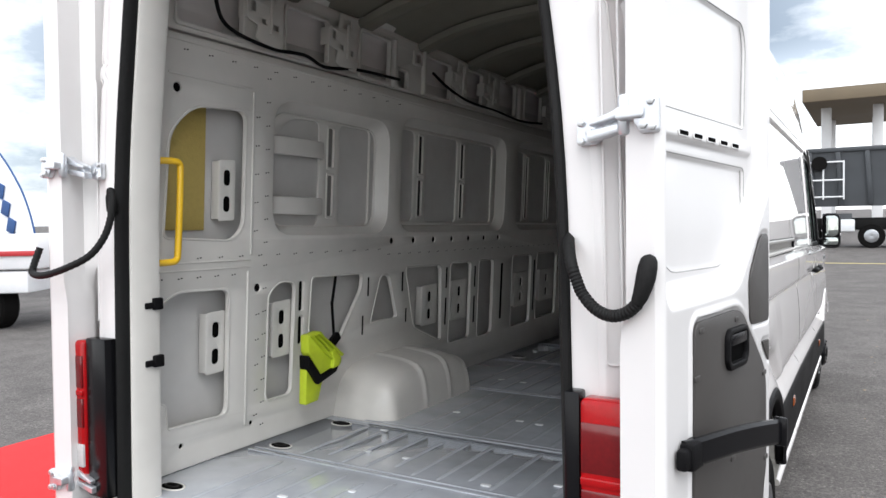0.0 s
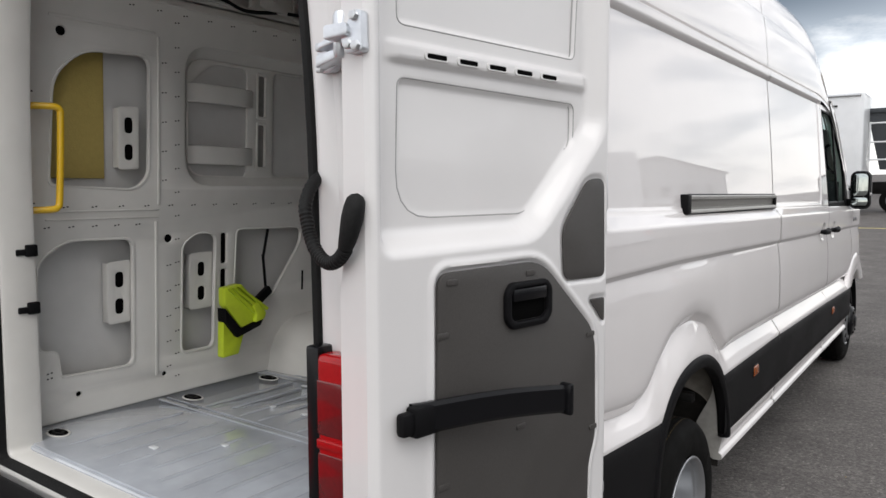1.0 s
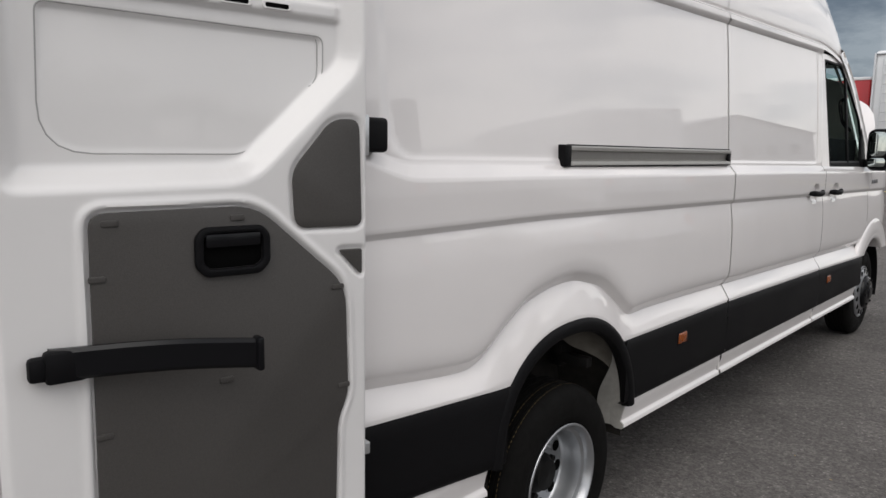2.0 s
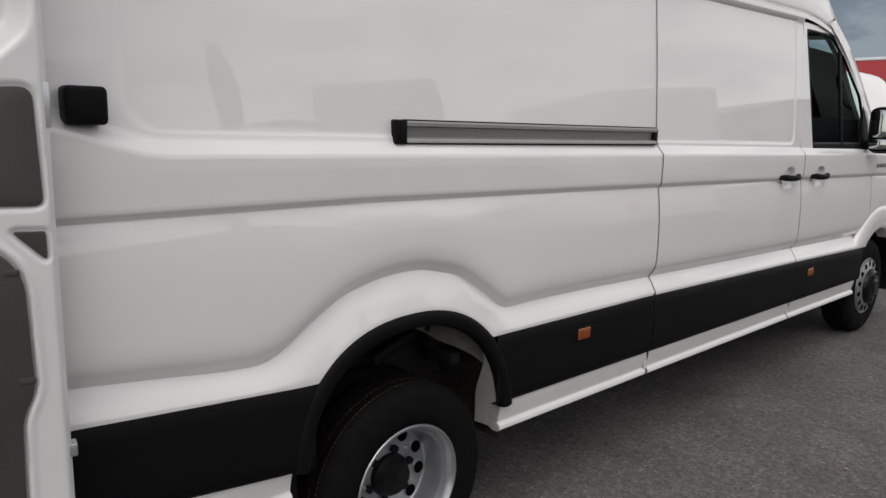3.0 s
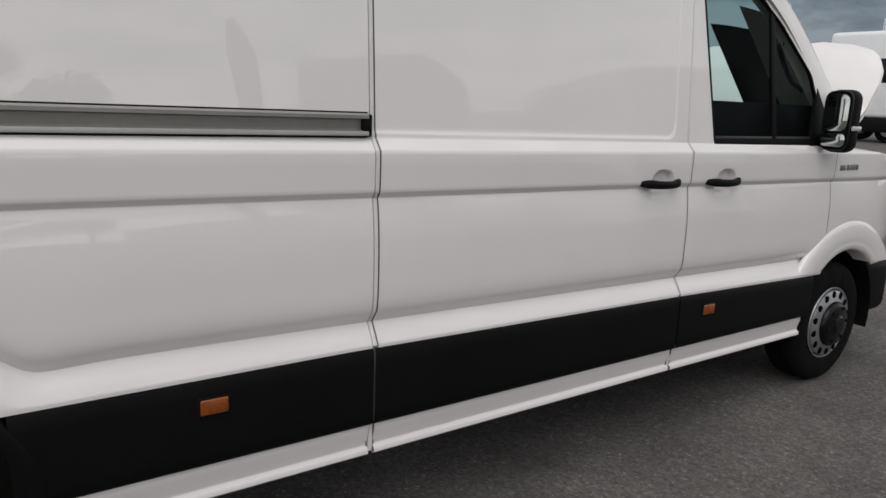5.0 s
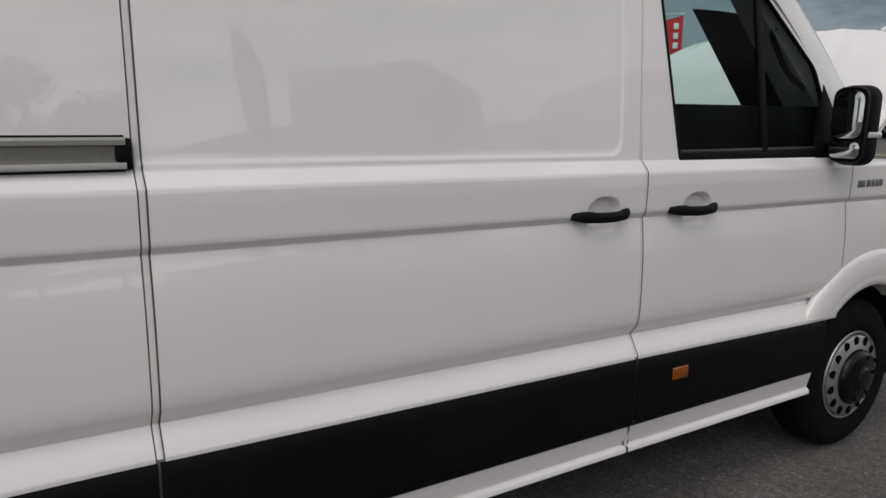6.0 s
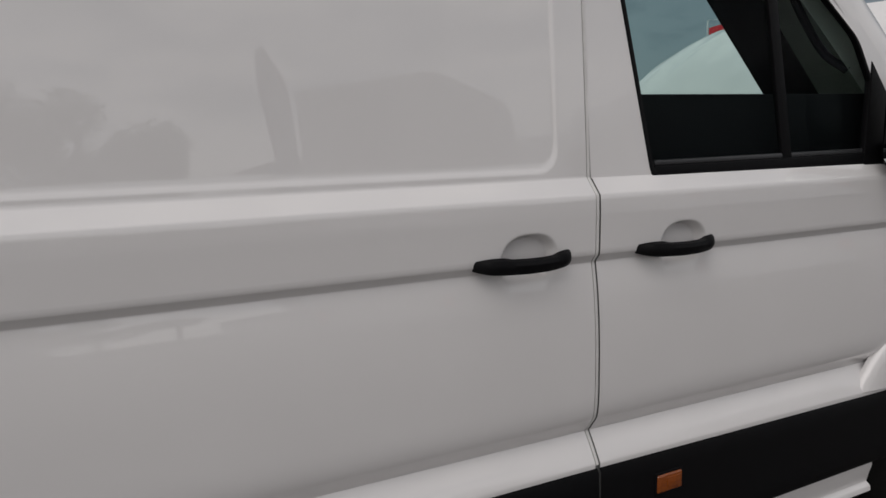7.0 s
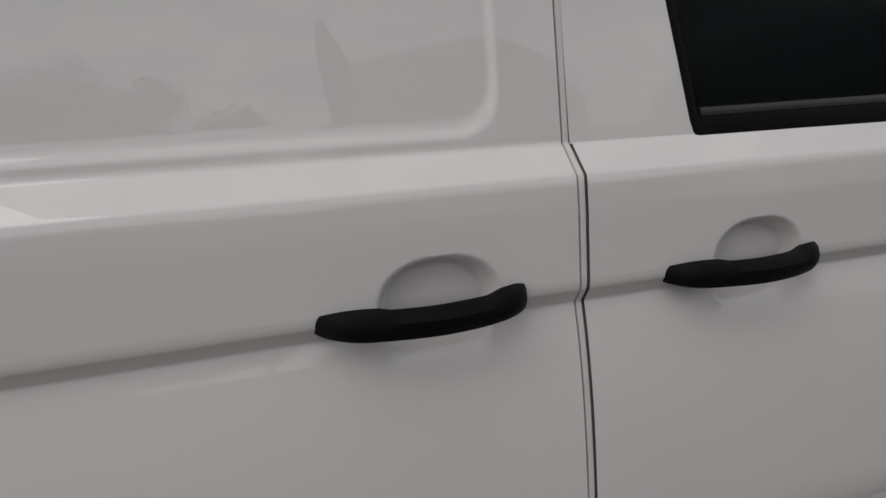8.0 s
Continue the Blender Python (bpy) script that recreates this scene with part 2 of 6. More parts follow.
def rounded(pts, r, n=5):
    """A closed polygon with its corners rounded by r (one number, or one for each corner)."""
    out = []
    k = len(pts)
    for i, p in enumerate(pts):
        ri = r[i] if isinstance(r, (list, tuple)) else r
        p, a, b = Vector(p), Vector(pts[i - 1]), Vector(pts[(i + 1) % k])
        da, db = (a - p), (b - p)
        ra = min(ri, da.length * 0.48, db.length * 0.48)
        pa, pb = p + da.normalized() * ra, p + db.normalized() * ra
        for j in range(n + 1):
            s = j / n
            q = pa * (1 - s) ** 2 + p * 2 * s * (1 - s) + pb * s * s
            out.append((q.x, q.y))
    return out


def rect(y0, y1, z0, z1, r=0.02, n=5):
    return rounded([(y0, z0), (y1, z0), (y1, z1), (y0, z1)], r, n)


def plate(outline, holes=(), thick=0.01, bev=0.002):
    """A sheet in the local x-y plane from -thick to 0 in z, with holes right through and softened edges."""
    cu = bpy.data.curves.new("sheet", "CURVE")
    cu.dimensions, cu.fill_mode = "2D", "BOTH"
    cu.extrude = max(thick / 2 - bev, 0.0002)
    cu.bevel_depth, cu.bevel_resolution = bev, 1
    cu.offset = -bev
    for loop in (outline, *holes):
        sp = cu.splines.new("POLY")
        sp.points.add(len(loop) - 1)
        for q, p in zip(sp.points, loop):
            q.co = (p[0], p[1], 0, 1)
        sp.use_cyclic_u = True
    ob = bpy.data.objects.new("sheet", cu)
    scene.collection.objects.link(ob)
    dg = bpy.context.evaluated_depsgraph_get()
    me = bpy.data.meshes.new_from_object(ob.evaluated_get(dg))
    bpy.data.objects.remove(ob)
    bpy.data.curves.remove(cu)
    bm = bmesh.new()
    bm.from_mesh(me)
    bpy.data.meshes.remove(me)
    bmesh.ops.remove_doubles(bm, verts=list(bm.verts), dist=2e-5)
    bmesh.ops.translate(bm, verts=list(bm.verts), vec=(0, 0, -thick / 2))
    bm.verts.index_update()
    return from_bm(bm)


def facing_x(x):
    """Local (u, v, w) to world (x + w, u, v): a sheet that faces +x."""
    return Matrix(((0, 0, 1, x), (1, 0, 0, 0), (0, 1, 0, 0), (0, 0, 0, 1)))


def facing_back(y):
    """Local (u, v, w) to world (u, y - w, v): a sheet that faces -y."""
    return Matrix(((1, 0, 0, 0), (0, 0, -1, y), (0, 1, 0, 0), (0, 0, 0, 1)))


def smooth_line(pts, n=8):
    """Catmull-Rom through the points."""
    p = [Vector(q) for q in pts]
    p = [p[0] * 2 - p[1], *p, p[-1] * 2 - p[-2]]
    out = []
    for i in range(1, len(p) - 2):
        for j in range(n):
            t = j / n
            out.append(0.5 * (2 * p[i] + (p[i + 1] - p[i - 1]) * t + (2 * p[i - 1] - 5 * p[i] + 4 * p[i + 1] - p[i + 2]) * t * t
                              + (3 * p[i] - p[i - 1] - 3 * p[i + 1] + p[i + 2]) * t ** 3))
    out.append(p[-2])
    return out


def tube(pts, r, sides=10, closed=False, ribs=0.0, radii=None):
    """A round bar along points; ribs: every other ring is thicker by this much; radii: one for each point."""
    pts = [Vector(p) for p in pts]
    k = len(pts)
    verts, faces = [], []
    side = None
    for i, p in enumerate(pts):
        a = pts[i - 1] if (i or closed) else p
        b = pts[(i + 1) % k] if (i < k - 1 or closed) else p
        d = (b - a).normalized()
        if side is None:
            side = d.orthogonal().normalized()
        side = (side - d * side.dot(d)).normalized()
        up = d.cross(side)
        ri = radii[i] if radii else r + (ribs if i % 2 else 0)
        for j in range(sides):
            th = 2 * math.pi * j / sides
            verts.append(tuple(p + side * (ri * math.cos(th)) + up * (ri * math.sin(th))))
    for i in range(k if closed else k - 1):
        for j in range(sides):
            a, b = i * sides, ((i + 1) % k) * sides
            faces.append((a + j, b + j, b + (j + 1) % sides, a + (j + 1) % sides))
    faces = [tuple(reversed(f)) for f in faces]
    if not closed:
        faces.append(tuple(range(sides)))
        faces.append(tuple(reversed(range((k - 1) * sides, k * sides))))
    return verts, faces


def lathe(profile, n=48):
    """A body of turning about the x axis: profile of (x, radius)."""
    verts, faces = [], []
    for x, r in profile:
        for j in range(n):
            a = 2 * math.pi * j / n
            verts.append((x, r * math.cos(a), r * math.sin(a)))
    for i in range(len(profile) - 1):
        for j in range(n):
            a, b = i * n, (i + 1) * n
            faces.append((a + j, a + (j + 1) % n, b + (j + 1) % n, b + j))
    return verts, faces


def sheet(rows):
    """Quads over a grid of points, rows of equal length."""
    n = len(rows[0])
    verts = [tuple(p) for r in rows for p in r]
    faces = [(i * n + j, i * n + j + 1, (i + 1) * n + j + 1, (i + 1) * n + j) for i in range(len(rows) - 1) for j in range(n - 1)]
    return verts, faces


def step(a, b, v):
    s = min(max((v - a) / (b - a), 0.0), 1.0)
    return s * s * (3 - 2 * s)


def steps(a, b, n):
    return [a + (b - a) * i / n for i in range(n + 1)]


# ---- ground ----
def asphalt():
    """Worn asphalt: pale and dark chippings in a grey binder, with blotches and hairline cracks of wear."""
    m = material("asphalt", (0.105, 0.098, 0.094), 0.85, spec=0.22)
    nt = m.node_tree
    b = nt.nodes["Principled BSDF"]
    co = nt.nodes.new("ShaderNodeTexCoord")

    def noise(scale, detail, rough=0.6):
        n = nt.nodes.new("ShaderNodeTexNoise")
        n.inputs["Scale"].default_value, n.inputs["Detail"].default_value, n.inputs["Roughness"].default_value = scale, detail, rough
        nt.links.new(co.outputs["Object"], n.inputs["Vector"])
        return n.outputs["Fac"]

    def spread(value, a, c, lo, hi):
        r = nt.nodes.new("ShaderNodeMapRange")
        r.inputs["From Min"].default_value, r.inputs["From Max"].default_value = a, c
        r.inputs["To Min"].default_value, r.inputs["To Max"].default_value = lo, hi
        nt.links.new(value, r.inputs["Value"])
        return r.outputs["Result"]

    def times(a, c):
        q = nt.nodes.new("ShaderNodeMath")
        q.operation = "MULTIPLY"
        nt.links.new(a, q.inputs[0])
        nt.links.new(c, q.inputs[1])
        return q.outputs["Value"]

    stones = nt.nodes.new("ShaderNodeTexVoronoi")
    stones.inputs["Scale"].default_value = 95
    nt.links.new(co.outputs["Object"], stones.inputs["Vector"])
    tone = nt.nodes.new("ShaderNodeSeparateColor")
    nt.links.new(stones.outputs["Color"], tone.inputs["Color"])
    chips = spread(tone.outputs["Red"], 0.0, 1.0, 0.74, 1.26)
    pale = spread(tone.outputs["Green"], 0.93, 0.97, 1.0, 1.6)
    fac = times(times(chips, pale), times(spread(noise(28, 5, 0.7), 0.3, 0.7, 0.68, 1.32), spread(noise(1.6, 6, 0.7), 0.3, 0.7, 0.72, 1.28)))
    tint = nt.nodes.new("ShaderNodeVectorMath")
    tint.operation = "SCALE"
    tint.inputs[0].default_value = (0.113, 0.105, 0.100)
    nt.links.new(fac, tint.inputs["Scale"])
    nt.links.new(tint.outputs["Vector"], b.inputs["Base Color"])
    bp = nt.nodes.new("ShaderNodeBump")
    bp.inputs["Strength"].default_value, bp.inputs["Distance"].default_value = 0.8, 0.006
    nt.links.new(times(spread(stones.outputs["Distance"], 0.0, 0.6, 1.0, 0.0), spread(noise(60, 4), 0.3, 0.7, 0.4, 1.0)), bp.inputs["Height"])
    nt.links.new(bp.outputs["Normal"], b.inputs["Normal"])
    return m


ASPHALT = asphalt()
ground = tagged(new("ground", bpy.data.meshes.new("ground")), "worn grey asphalt yard with fine stone grain", "ground", kind="structure")
ground.data.from_pydata([(-600, -600, 0), (600, -600, 0), (600, 600, 0), (-600, 600, 0)], [], [(0, 1, 2, 3)])
finish(ground.data, ASPHALT)


# ---- the van's outer form: y runs forward, x to its right side ----
RW, FW, TYRE = 1.674, 6.12, 0.355
RZ = 0.261
Y_SLIDE0, Y_SLIDE1, Y_DOOR1 = 3.092, 4.652, 5.85


SPREAD = np.linspace(-1.6, 1.6, 17)
SPREAD_WEIGHT = np.exp(-(SPREAD / 0.9) ** 2)


def interp(y, pts, soft=0.035):
    """Linear between the points, with its corners rounded over soft."""
    xs, ys = [p[0] for p in pts], [p[1] for p in pts]
    return float(np.average(np.interp(y + SPREAD * soft, xs, ys), weights=SPREAD_WEIGHT))


REAR_SWELL = [(0.6, 0.065), (0.87, 0.038), (1.02, 0.018), (1.14, 0.008), (1.20, 0.026), (1.30, 0.098), (1.42, 0.168), (1.56, 0.200), (1.65, 0.207), (1.73, 0.205), (1.90, 0.162), (2.04, 0.068), (2.12, 0.000), (2.2, 0)]
VALLEY_RISE = [(0.9, -0.010), (1.2, -0.002), (1.5, 0.004), (2.0, 0.012), (2.3, 0.026), (6.5, 0.026)]


def valley(y):
    return 0.812 + interp(y, VALLEY_RISE, 0.05) + interp(y, REAR_SWELL, 0.045) - 0.004 * (y - 3) - 0.009 * max(0.0, y - 2.6)


def arch(y, c, z0, a, b, n=2.4, fore=None):
    d = abs(y - c) / a
    n = fore if fore and y > c else n
    return z0 + b * (1 - d ** n) ** (1 / n) if d < 1 else 0.0


def rear_arch(y):
    return arch(y, 1.685, 0.40, 0.455, 0.462, 2.4, 2.12)


def front_arch(y):
    return arch(y, FW, 0.36, 0.44, 0.445, 2.0) if y > Y_DOOR1 else 0.0


def trim_top(y):
    return interp(y, [(0.0, 0.800), (0.8, 0.748), (1.27, 0.718), (2.0, 0.724), (3.0, 0.728), (4.6, 0.708), (5.7, 0.686), (6.6, 0.68)], 0.05)


def low_edge(y):
    return max(trim_top(y), rear_arch(y), front_arch(y))


def crease(y):
    return 1.224 - 0.0125 * (max(y, 1.5) - 3.0) - 0.006 * max(0.0, 1.5 - y)


def shoulder(y):
    return 1.398 - 0.010 * (y - 3.0) + 0.062 * step(0.90, 0.60, y) * step(0.50, 0.58, y)


def cornice(y):
    return 2.085 + 0.012 * (min(y, 4.6) - 3.0) - 0.19 * max(0.0, y - 4.55) ** 2


def roof_drop(y):
    """How far the high roof has fallen towards the windscreen: 1 over the load bay, 0 at the glass."""
    return interp(y, [(4.1, 1.0), (4.4, 0.97), (4.75, 0.84), (5.05, 0.55), (5.26, 0.26), (5.42, 0.05), (5.6, 0.05)], 0.08)


def nose(y, z):
    """The plan narrows towards the front bumper and rounds off at the rear corner."""
    return -0.30 * max(0.0, (y - 6.25) / 0.9) ** 2.2 - 0.022 * step(0.60, 0.50, y) * step(1.36, 1.40, z) - 0.05 * max(0.0, 1 - max(y, 0) / 0.14) ** 2


def side_rows(y):
    """The outline of the body's side from the trim strip up to the shoulder, as (x, z)."""
    lo, va, cr, sh = low_edge(y), valley(y), crease(y), shoulder(y)
    va = max(va, lo + 0.055) - 0.027
    rows = [(1.030, lo - 0.004), (1.039, lo), (1.040, lo + 0.10 * (va - lo)), (1.0385, lo + 0.18 * (va - lo)), (1.020, lo + 0.57 * (va - lo)), (0.9995, va - 0.003),
            (0.9978, va), (0.9990, va + 0.0025), (1.0188, va + 0.030), (1.0225, va + 0.0345), (1.0262, va + 0.042), (1.0300, va + 0.056), (1.0330, va + 0.078)]
    # the lower panel rolls inwards from its middle up to the crease
    a, b = va + 0.078, cr - 0.012
    for i in range(1, 15):
        u = 1 - i / 14
        rows.append((1.0160 + 0.0190 * (1 - (1 - u) ** 3.2) - 0.0012 * u ** 3, a + (b - a) * (i / 14)))
    rows += [(1.0152, cr - 0.009), (1.0148, cr - 0.0065), (1.0153, cr - 0.005), (1.0275, cr + 0.0105), (1.0285, cr + 0.012), (1.0292, cr + 0.018)]
    rows += [(1.030 + 0.001 * k / 32, cr + 0.023 + 0.0024 * k) for k in range(33)]
    rows += [(1.031, cr + 0.105), (1.030, sh - 0.045), (1.0292, sh - 0.033), (1.0270, sh - 0.0295), (1.0250, sh - 0.0275), (1.000, sh + 0.001), (0.9975, sh + 0.0032), (0.9962, sh + 0.007)]
    return rows


def upper_x(z):
    """How far the side stands out above the shoulder, where it leans inwards."""
    return 0.996 - 0.050 * (z - 1.4) / 0.68 - 0.006 * (z - 1.4) ** 2


BAY = (0.0, 0.006, 0.012, 0.02, 0.03, 0.045, 0.06, 0.08, 0.11, 0.2, 0.35, 0.5, 0.65, 0.8, 0.92, 0.98)


def bay_rows(y, inset):
    """From the shoulder over the recessed panel and the gutter to the crown of the high roof."""
    sh, co, dr = shoulder(y), cornice(y), roof_drop(y)
    rows = []
    for s in BAY:
        z = sh + 0.012 + (co - sh - 0.022) * s
        d = 0.006 * inset(y, (z - sh) / (co - sh)) if callable(inset) else 0.006 * inset
        rows.append((upper_x(z) - d + 0.003 * math.sin(math.pi * s), z))
    d = 0.006 if not callable(inset) else 0.006 * inset(y, 0.8)
    rows += [(0.943 - d, co - 0.006), (0.946 - d * 0.5, co), (0.952, co + 0.010), (0.954, co + 0.020), (0.952, co + 0.042), (0.942, co + 0.050), (0.934, co + 0.053),
             (0.934, co + 0.060), (0.941, co + 0.066), (0.943, co + 0.078)]
    top = co + 0.078
    for x, h in ((0.937, 0.07), (0.926, 0.17), (0.914, 0.255), (0.906, 0.264), (0.902, 0.272), (0.896, 0.335), (0.884, 0.395), (0.855, 0.455), (0.80, 0.512), (0.70, 0.557), (0.56, 0.592), (0.38, 0.614), (0.19, 0.625), (0.0, 0.63)):
        rows.append((x, top + h * dr + (0.035 * (1 - dr) * (1 - x))))
    return rows


CUPS = (4.467, 4.908)


def cup(y, z):
    """The scoop pressed into a door behind its handle."""
    for yc in CUPS:
        zc = crease(yc) + 0.010
        b = 0.064 if z > zc else 0.036
        r = ((abs(y - yc) / 0.074) ** 2.4 + (abs(z - zc) / b) ** 2.4) ** (1 / 2.4)
        if r < 1:
            return (-0.026 if z > zc else -0.026 + 0.012 * step(0.0, 0.03, zc - z)) * step(1.0, 0.78, r)
    return 0.0


def side_sheet(y0, y1, rows_at, cols):
    ys = steps(y0, y1, cols)
    for yc in CUPS:
        if y0 < yc < y1:
            ys = sorted([y for y in ys if abs(y - yc) > 0.082] + steps(yc - 0.08, yc + 0.08, 40))
    if y0 < 4.56 < y1:
        ys = sorted(set([y for y in ys if y < 4.549 or y > 4.571] + steps(4.55, 4.57, 8)))
    grid = []
    for y in ys:
        grid.append([(x + nose(y, z) + cup(y, z), y, z) for x, z in rows_at(y)])
    return sheet(grid)


van = thing("van", "white high-roof panel van with rear doors and bonnet open", "van")
van.matrix_world = TIP


def both_sides(name, vf, mat, label="", angle=38, left=True, left_name=None):
    ob = part(name, vf, mat, van, label, angle)
    if left:
        part(left_name or name, moved(vf, FLIP), mat, van, label, angle)
    return ob


def inset_field(y, f, y0, y1, r=0.055, soft=0.010):
    """1 inside a rounded panel field, 0 outside; f: height from the shoulder (0) to the gutter (1)."""
    z = 0.68 * f
    cy, cz, hy, hz = (y0 + y1) / 2, 0.345, (y1 - y0) / 2, 0.327
    qy, qz = abs(y - cy) - hy + r, abs(z - cz) - hz + r
    d = math.hypot(max(qy, 0), max(qz, 0)) + min(max(qy, qz), 0) - r
    return step(0.0, soft, -d)


def quarter_inset(y, f):
    return inset_field(y, f, 0.80, 3.9, 0.10)


def slide_inset(y, f):
    return inset_field(y, f, 2.3, 4.566)


# outer skins
quarter = side_sheet(0.0, Y_SLIDE0 - 0.007, lambda y: side_rows(y) + bay_rows(y, quarter_inset), 190)
both_sides("rear_quarter_panel", quarter, PAINT)
slide = side_sheet(Y_SLIDE0 + 0.015, Y_SLIDE1 - 0.011, lambda y: side_rows(y) + bay_rows(y, slide_inset)[:len(BAY) + 4], 110)
sliding_door = part("sliding_door", slide, PAINT, van, "white sliding door with recessed upper panel")
part("side_panel", moved(slide, FLIP), PAINT, van)
over = side_sheet(Y_SLIDE0, 5.42, lambda y: [(x - 0.05 * max(0.0, y - 5.05) * (x > 0.9), z) for x, z in bay_rows(y, 0)[len(BAY) + 3:]], 70)
both_sides("roof_shell", over, PAINT)


def door_front(z):
    return float(np.interp(z, [1.30, 1.37, 1.66, 1.95, 2.07, 2.20], [5.93, 5.90, 5.72, 5.40, 5.21, 4.98]))


def glass_front(z):
    return float(np.interp(z, [1.36, 1.40, 1.72, 1.95, 2.06], [5.80, 5.775, 5.60, 5.30, 5.10]))


def glass_rear(z):
    return 4.832 - 0.19 * (z - 1.385)


front_lower = side_sheet(Y_SLIDE1 + 0.003, Y_DOOR1 - 0.004, lambda y: side_rows(y), 60)


def door_strip(ya, yb, z0, z1, n=14, cols=3):
    return sheet([[(upper_x(z), ya(z) + (yb(z) - ya(z)) * c / cols, z) for z in steps(z0, z1, n)] for c in range(cols + 1)])


Z_WIN0, Z_WIN1, Z_DOOR = 1.372, 2.07, 2.105
upper_frame = join(door_strip(lambda z: Y_SLIDE1, glass_rear, Z_WIN0 + 0.012, Z_WIN1),
                   door_strip(glass_front, door_front, Z_WIN0 + 0.012, Z_WIN1),
                   door_strip(lambda z: Y_SLIDE1, door_front, Z_WIN1, Z_DOOR, 3))
front_door = part("front_door", join(front_lower, upper_frame), PAINT, van, "white front door with dark side window")
left_front_door = part("front_door", moved(join(front_lower, upper_frame), FLIP), PAINT, van)
fender = side_sheet(Y_DOOR1 + 0.004, 7.02, lambda y: [(x, min(z, 1.36 - 0.02 * (y - 5.85) - 0.16 * max(0, y - 6.1) ** 1.5)) for x, z in side_rows(y)], 60)
both_sides("front_wing", fender, PAINT)

# pillar beside the windscreen, windscreen, bonnet and nose
a_line = [(0.945, 5.10, 2.16), (0.95, 5.42, 1.985), (0.96, 5.80, 1.675), (0.97, 6.12, 1.38)]
a_rows = [[(x + dx, y + dy, z + dz) for x, y, z in smooth_line(a_line, 6)] for dx, dy, dz in ((0.012, -0.10, -0.03), (0.012, -0.02, 0.0), (-0.02, 0.03, 0.02), (-0.08, 0.05, 0.025))]
both_sides("windscreen_pillar", sheet(a_rows), PAINT)
screen = sheet([[(x, 6.18 - 0.76 * s + (0.14 - 0.05 * s) * (1 - (x / 0.9) ** 2), 1.33 + s * (0.86 - 0.19 * (x / 0.9) ** 2)) for s in steps(0, 1, 8)] for x in steps(-0.9, 0.9, 14)])
part("windscreen", moved(screen, FLIP), GLASS, van).visible_shadow = False
# the bonnet stands open, hinged below the windscreen
BON_W = [(0.0, 0.80), (0.10, 0.87), (0.30, 0.90), (0.48, 0.89), (0.62, 0.85), (0.74, 0.78), (0.80, 0.72), (0.83, 0.68), (0.84, 0.64)]


def bonnet_sheet(lift):
    rows = []
    for s in steps(0, 0.84, 24):
        half = interp(s, BON_W, 0.015)
        row = []
        for k in steps(-1, 1, 32):
            crown = 0.035 * (1 - k * k) + 0.012 * math.exp(-((abs(k) - 0.62) / 0.07) ** 2) - 0.025 * max(0, abs(k) - 0.86) / 0.14
            bow = 0.05 * math.sin(math.pi * s / 0.84) - lift
            h = crown + bow
            row.append((half * k, 6.17 + s * 0.67 - h * 0.74, 1.37 + s * 0.74 + h * 0.67 - 0.03))
        rows.append(row)
    return sheet(rows)


part("bonnet", join(moved(bonnet_sheet(0.0), Matrix()), moved(bonnet_sheet(0.025), Matrix())), PAINT, van, "white bonnet standing open")
part("engine_cover", box(-0.70, 0.70, 6.25, 6.95, 0.80, 1.12, 0.05, 3), CHASSIS, van)
part("bonnet_stay", tube([(0.55, 6.75, 1.10), (0.50, 6.62, 1.80)], 0.006, 6), STEEL, van)
part("front_grille", box(-0.74, 0.74, 6.93, 7.08, 0.62, 1.16, 0.05, 3), BLACK, van)
part("front_bumper", box(-0.86, 0.86, 6.74, 7.12, 0.26, 0.64, 0.08, 4), BLACK, van)
for s in (-1, 1):
    part("headlight", box(s * 0.80 - 0.11, s * 0.80 + 0.11, 6.74, 6.98, 0.82, 1.12, 0.05, 3), CLEARLENS, van)

# sills below the trim strip
sill_prof = [(1.018, 0.462), (1.024, 0.45), (1.023, 0.43), (1.016, 0.405), (1.011, 0.380), (1.010, 0.376), (1.011, 0.373), (1.020, 0.367), (1.024, 0.362), (1.025, 0.349), (1.018, 0.342), (0.99, 0.341)]


def sill(y0, y1, n=16, lift=0.0):
    return sheet([[(x, y, z + 0.004 * (min(y, 4.6) - 3) + lift) for x, z in reversed(sill_prof)] for y in steps(y0, y1, n)])


both_sides("sill", sill(2.105, Y_SLIDE0 - 0.007), PAINT)
both_sides("sill", sill(Y_SLIDE0 + 0.015, Y_SLIDE1 - 0.011), PAINT)
both_sides("sill", sill(Y_SLIDE1 + 0.003, 5.73), PAINT)


def outward(vf):
    """Turn all faces to look outward."""
    bm = bmesh.new()
    vs = [bm.verts.new(p) for p in vf[0]]
    for q in vf[1]:
        try:
            bm.faces.new([vs[i] for i in q])
        except ValueError:
            pass
    bmesh.ops.recalc_face_normals(bm, faces=list(bm.faces))
    bm.verts.index_update()
    return from_bm(bm)


def sill_end(y):
    """A plate that closes the end of a sill along its own profile."""
    ring = [(x, z + 0.004 * (min(y, 4.6) - 3)) for x, z in sill_prof] + [(0.965, 0.350), (0.965, 0.460)]
    n = len(ring)
    return outward(([(x, q, z) for q in (y - 0.004, y + 0.004) for x, z in ring], [tuple(range(n)), tuple(range(n, 2 * n))] + [(i, (i + 1) % n, n + (i + 1) % n, n + i) for i in range(n)]))


both_sides("sill_cap", sill_end(5.733), PAINT)
both_sides("rear_sill", sill(0.02, 1.22, 12, 0.03), PAINT)
both_sides("sill_end_plate", sill_end(2.102), LINER)


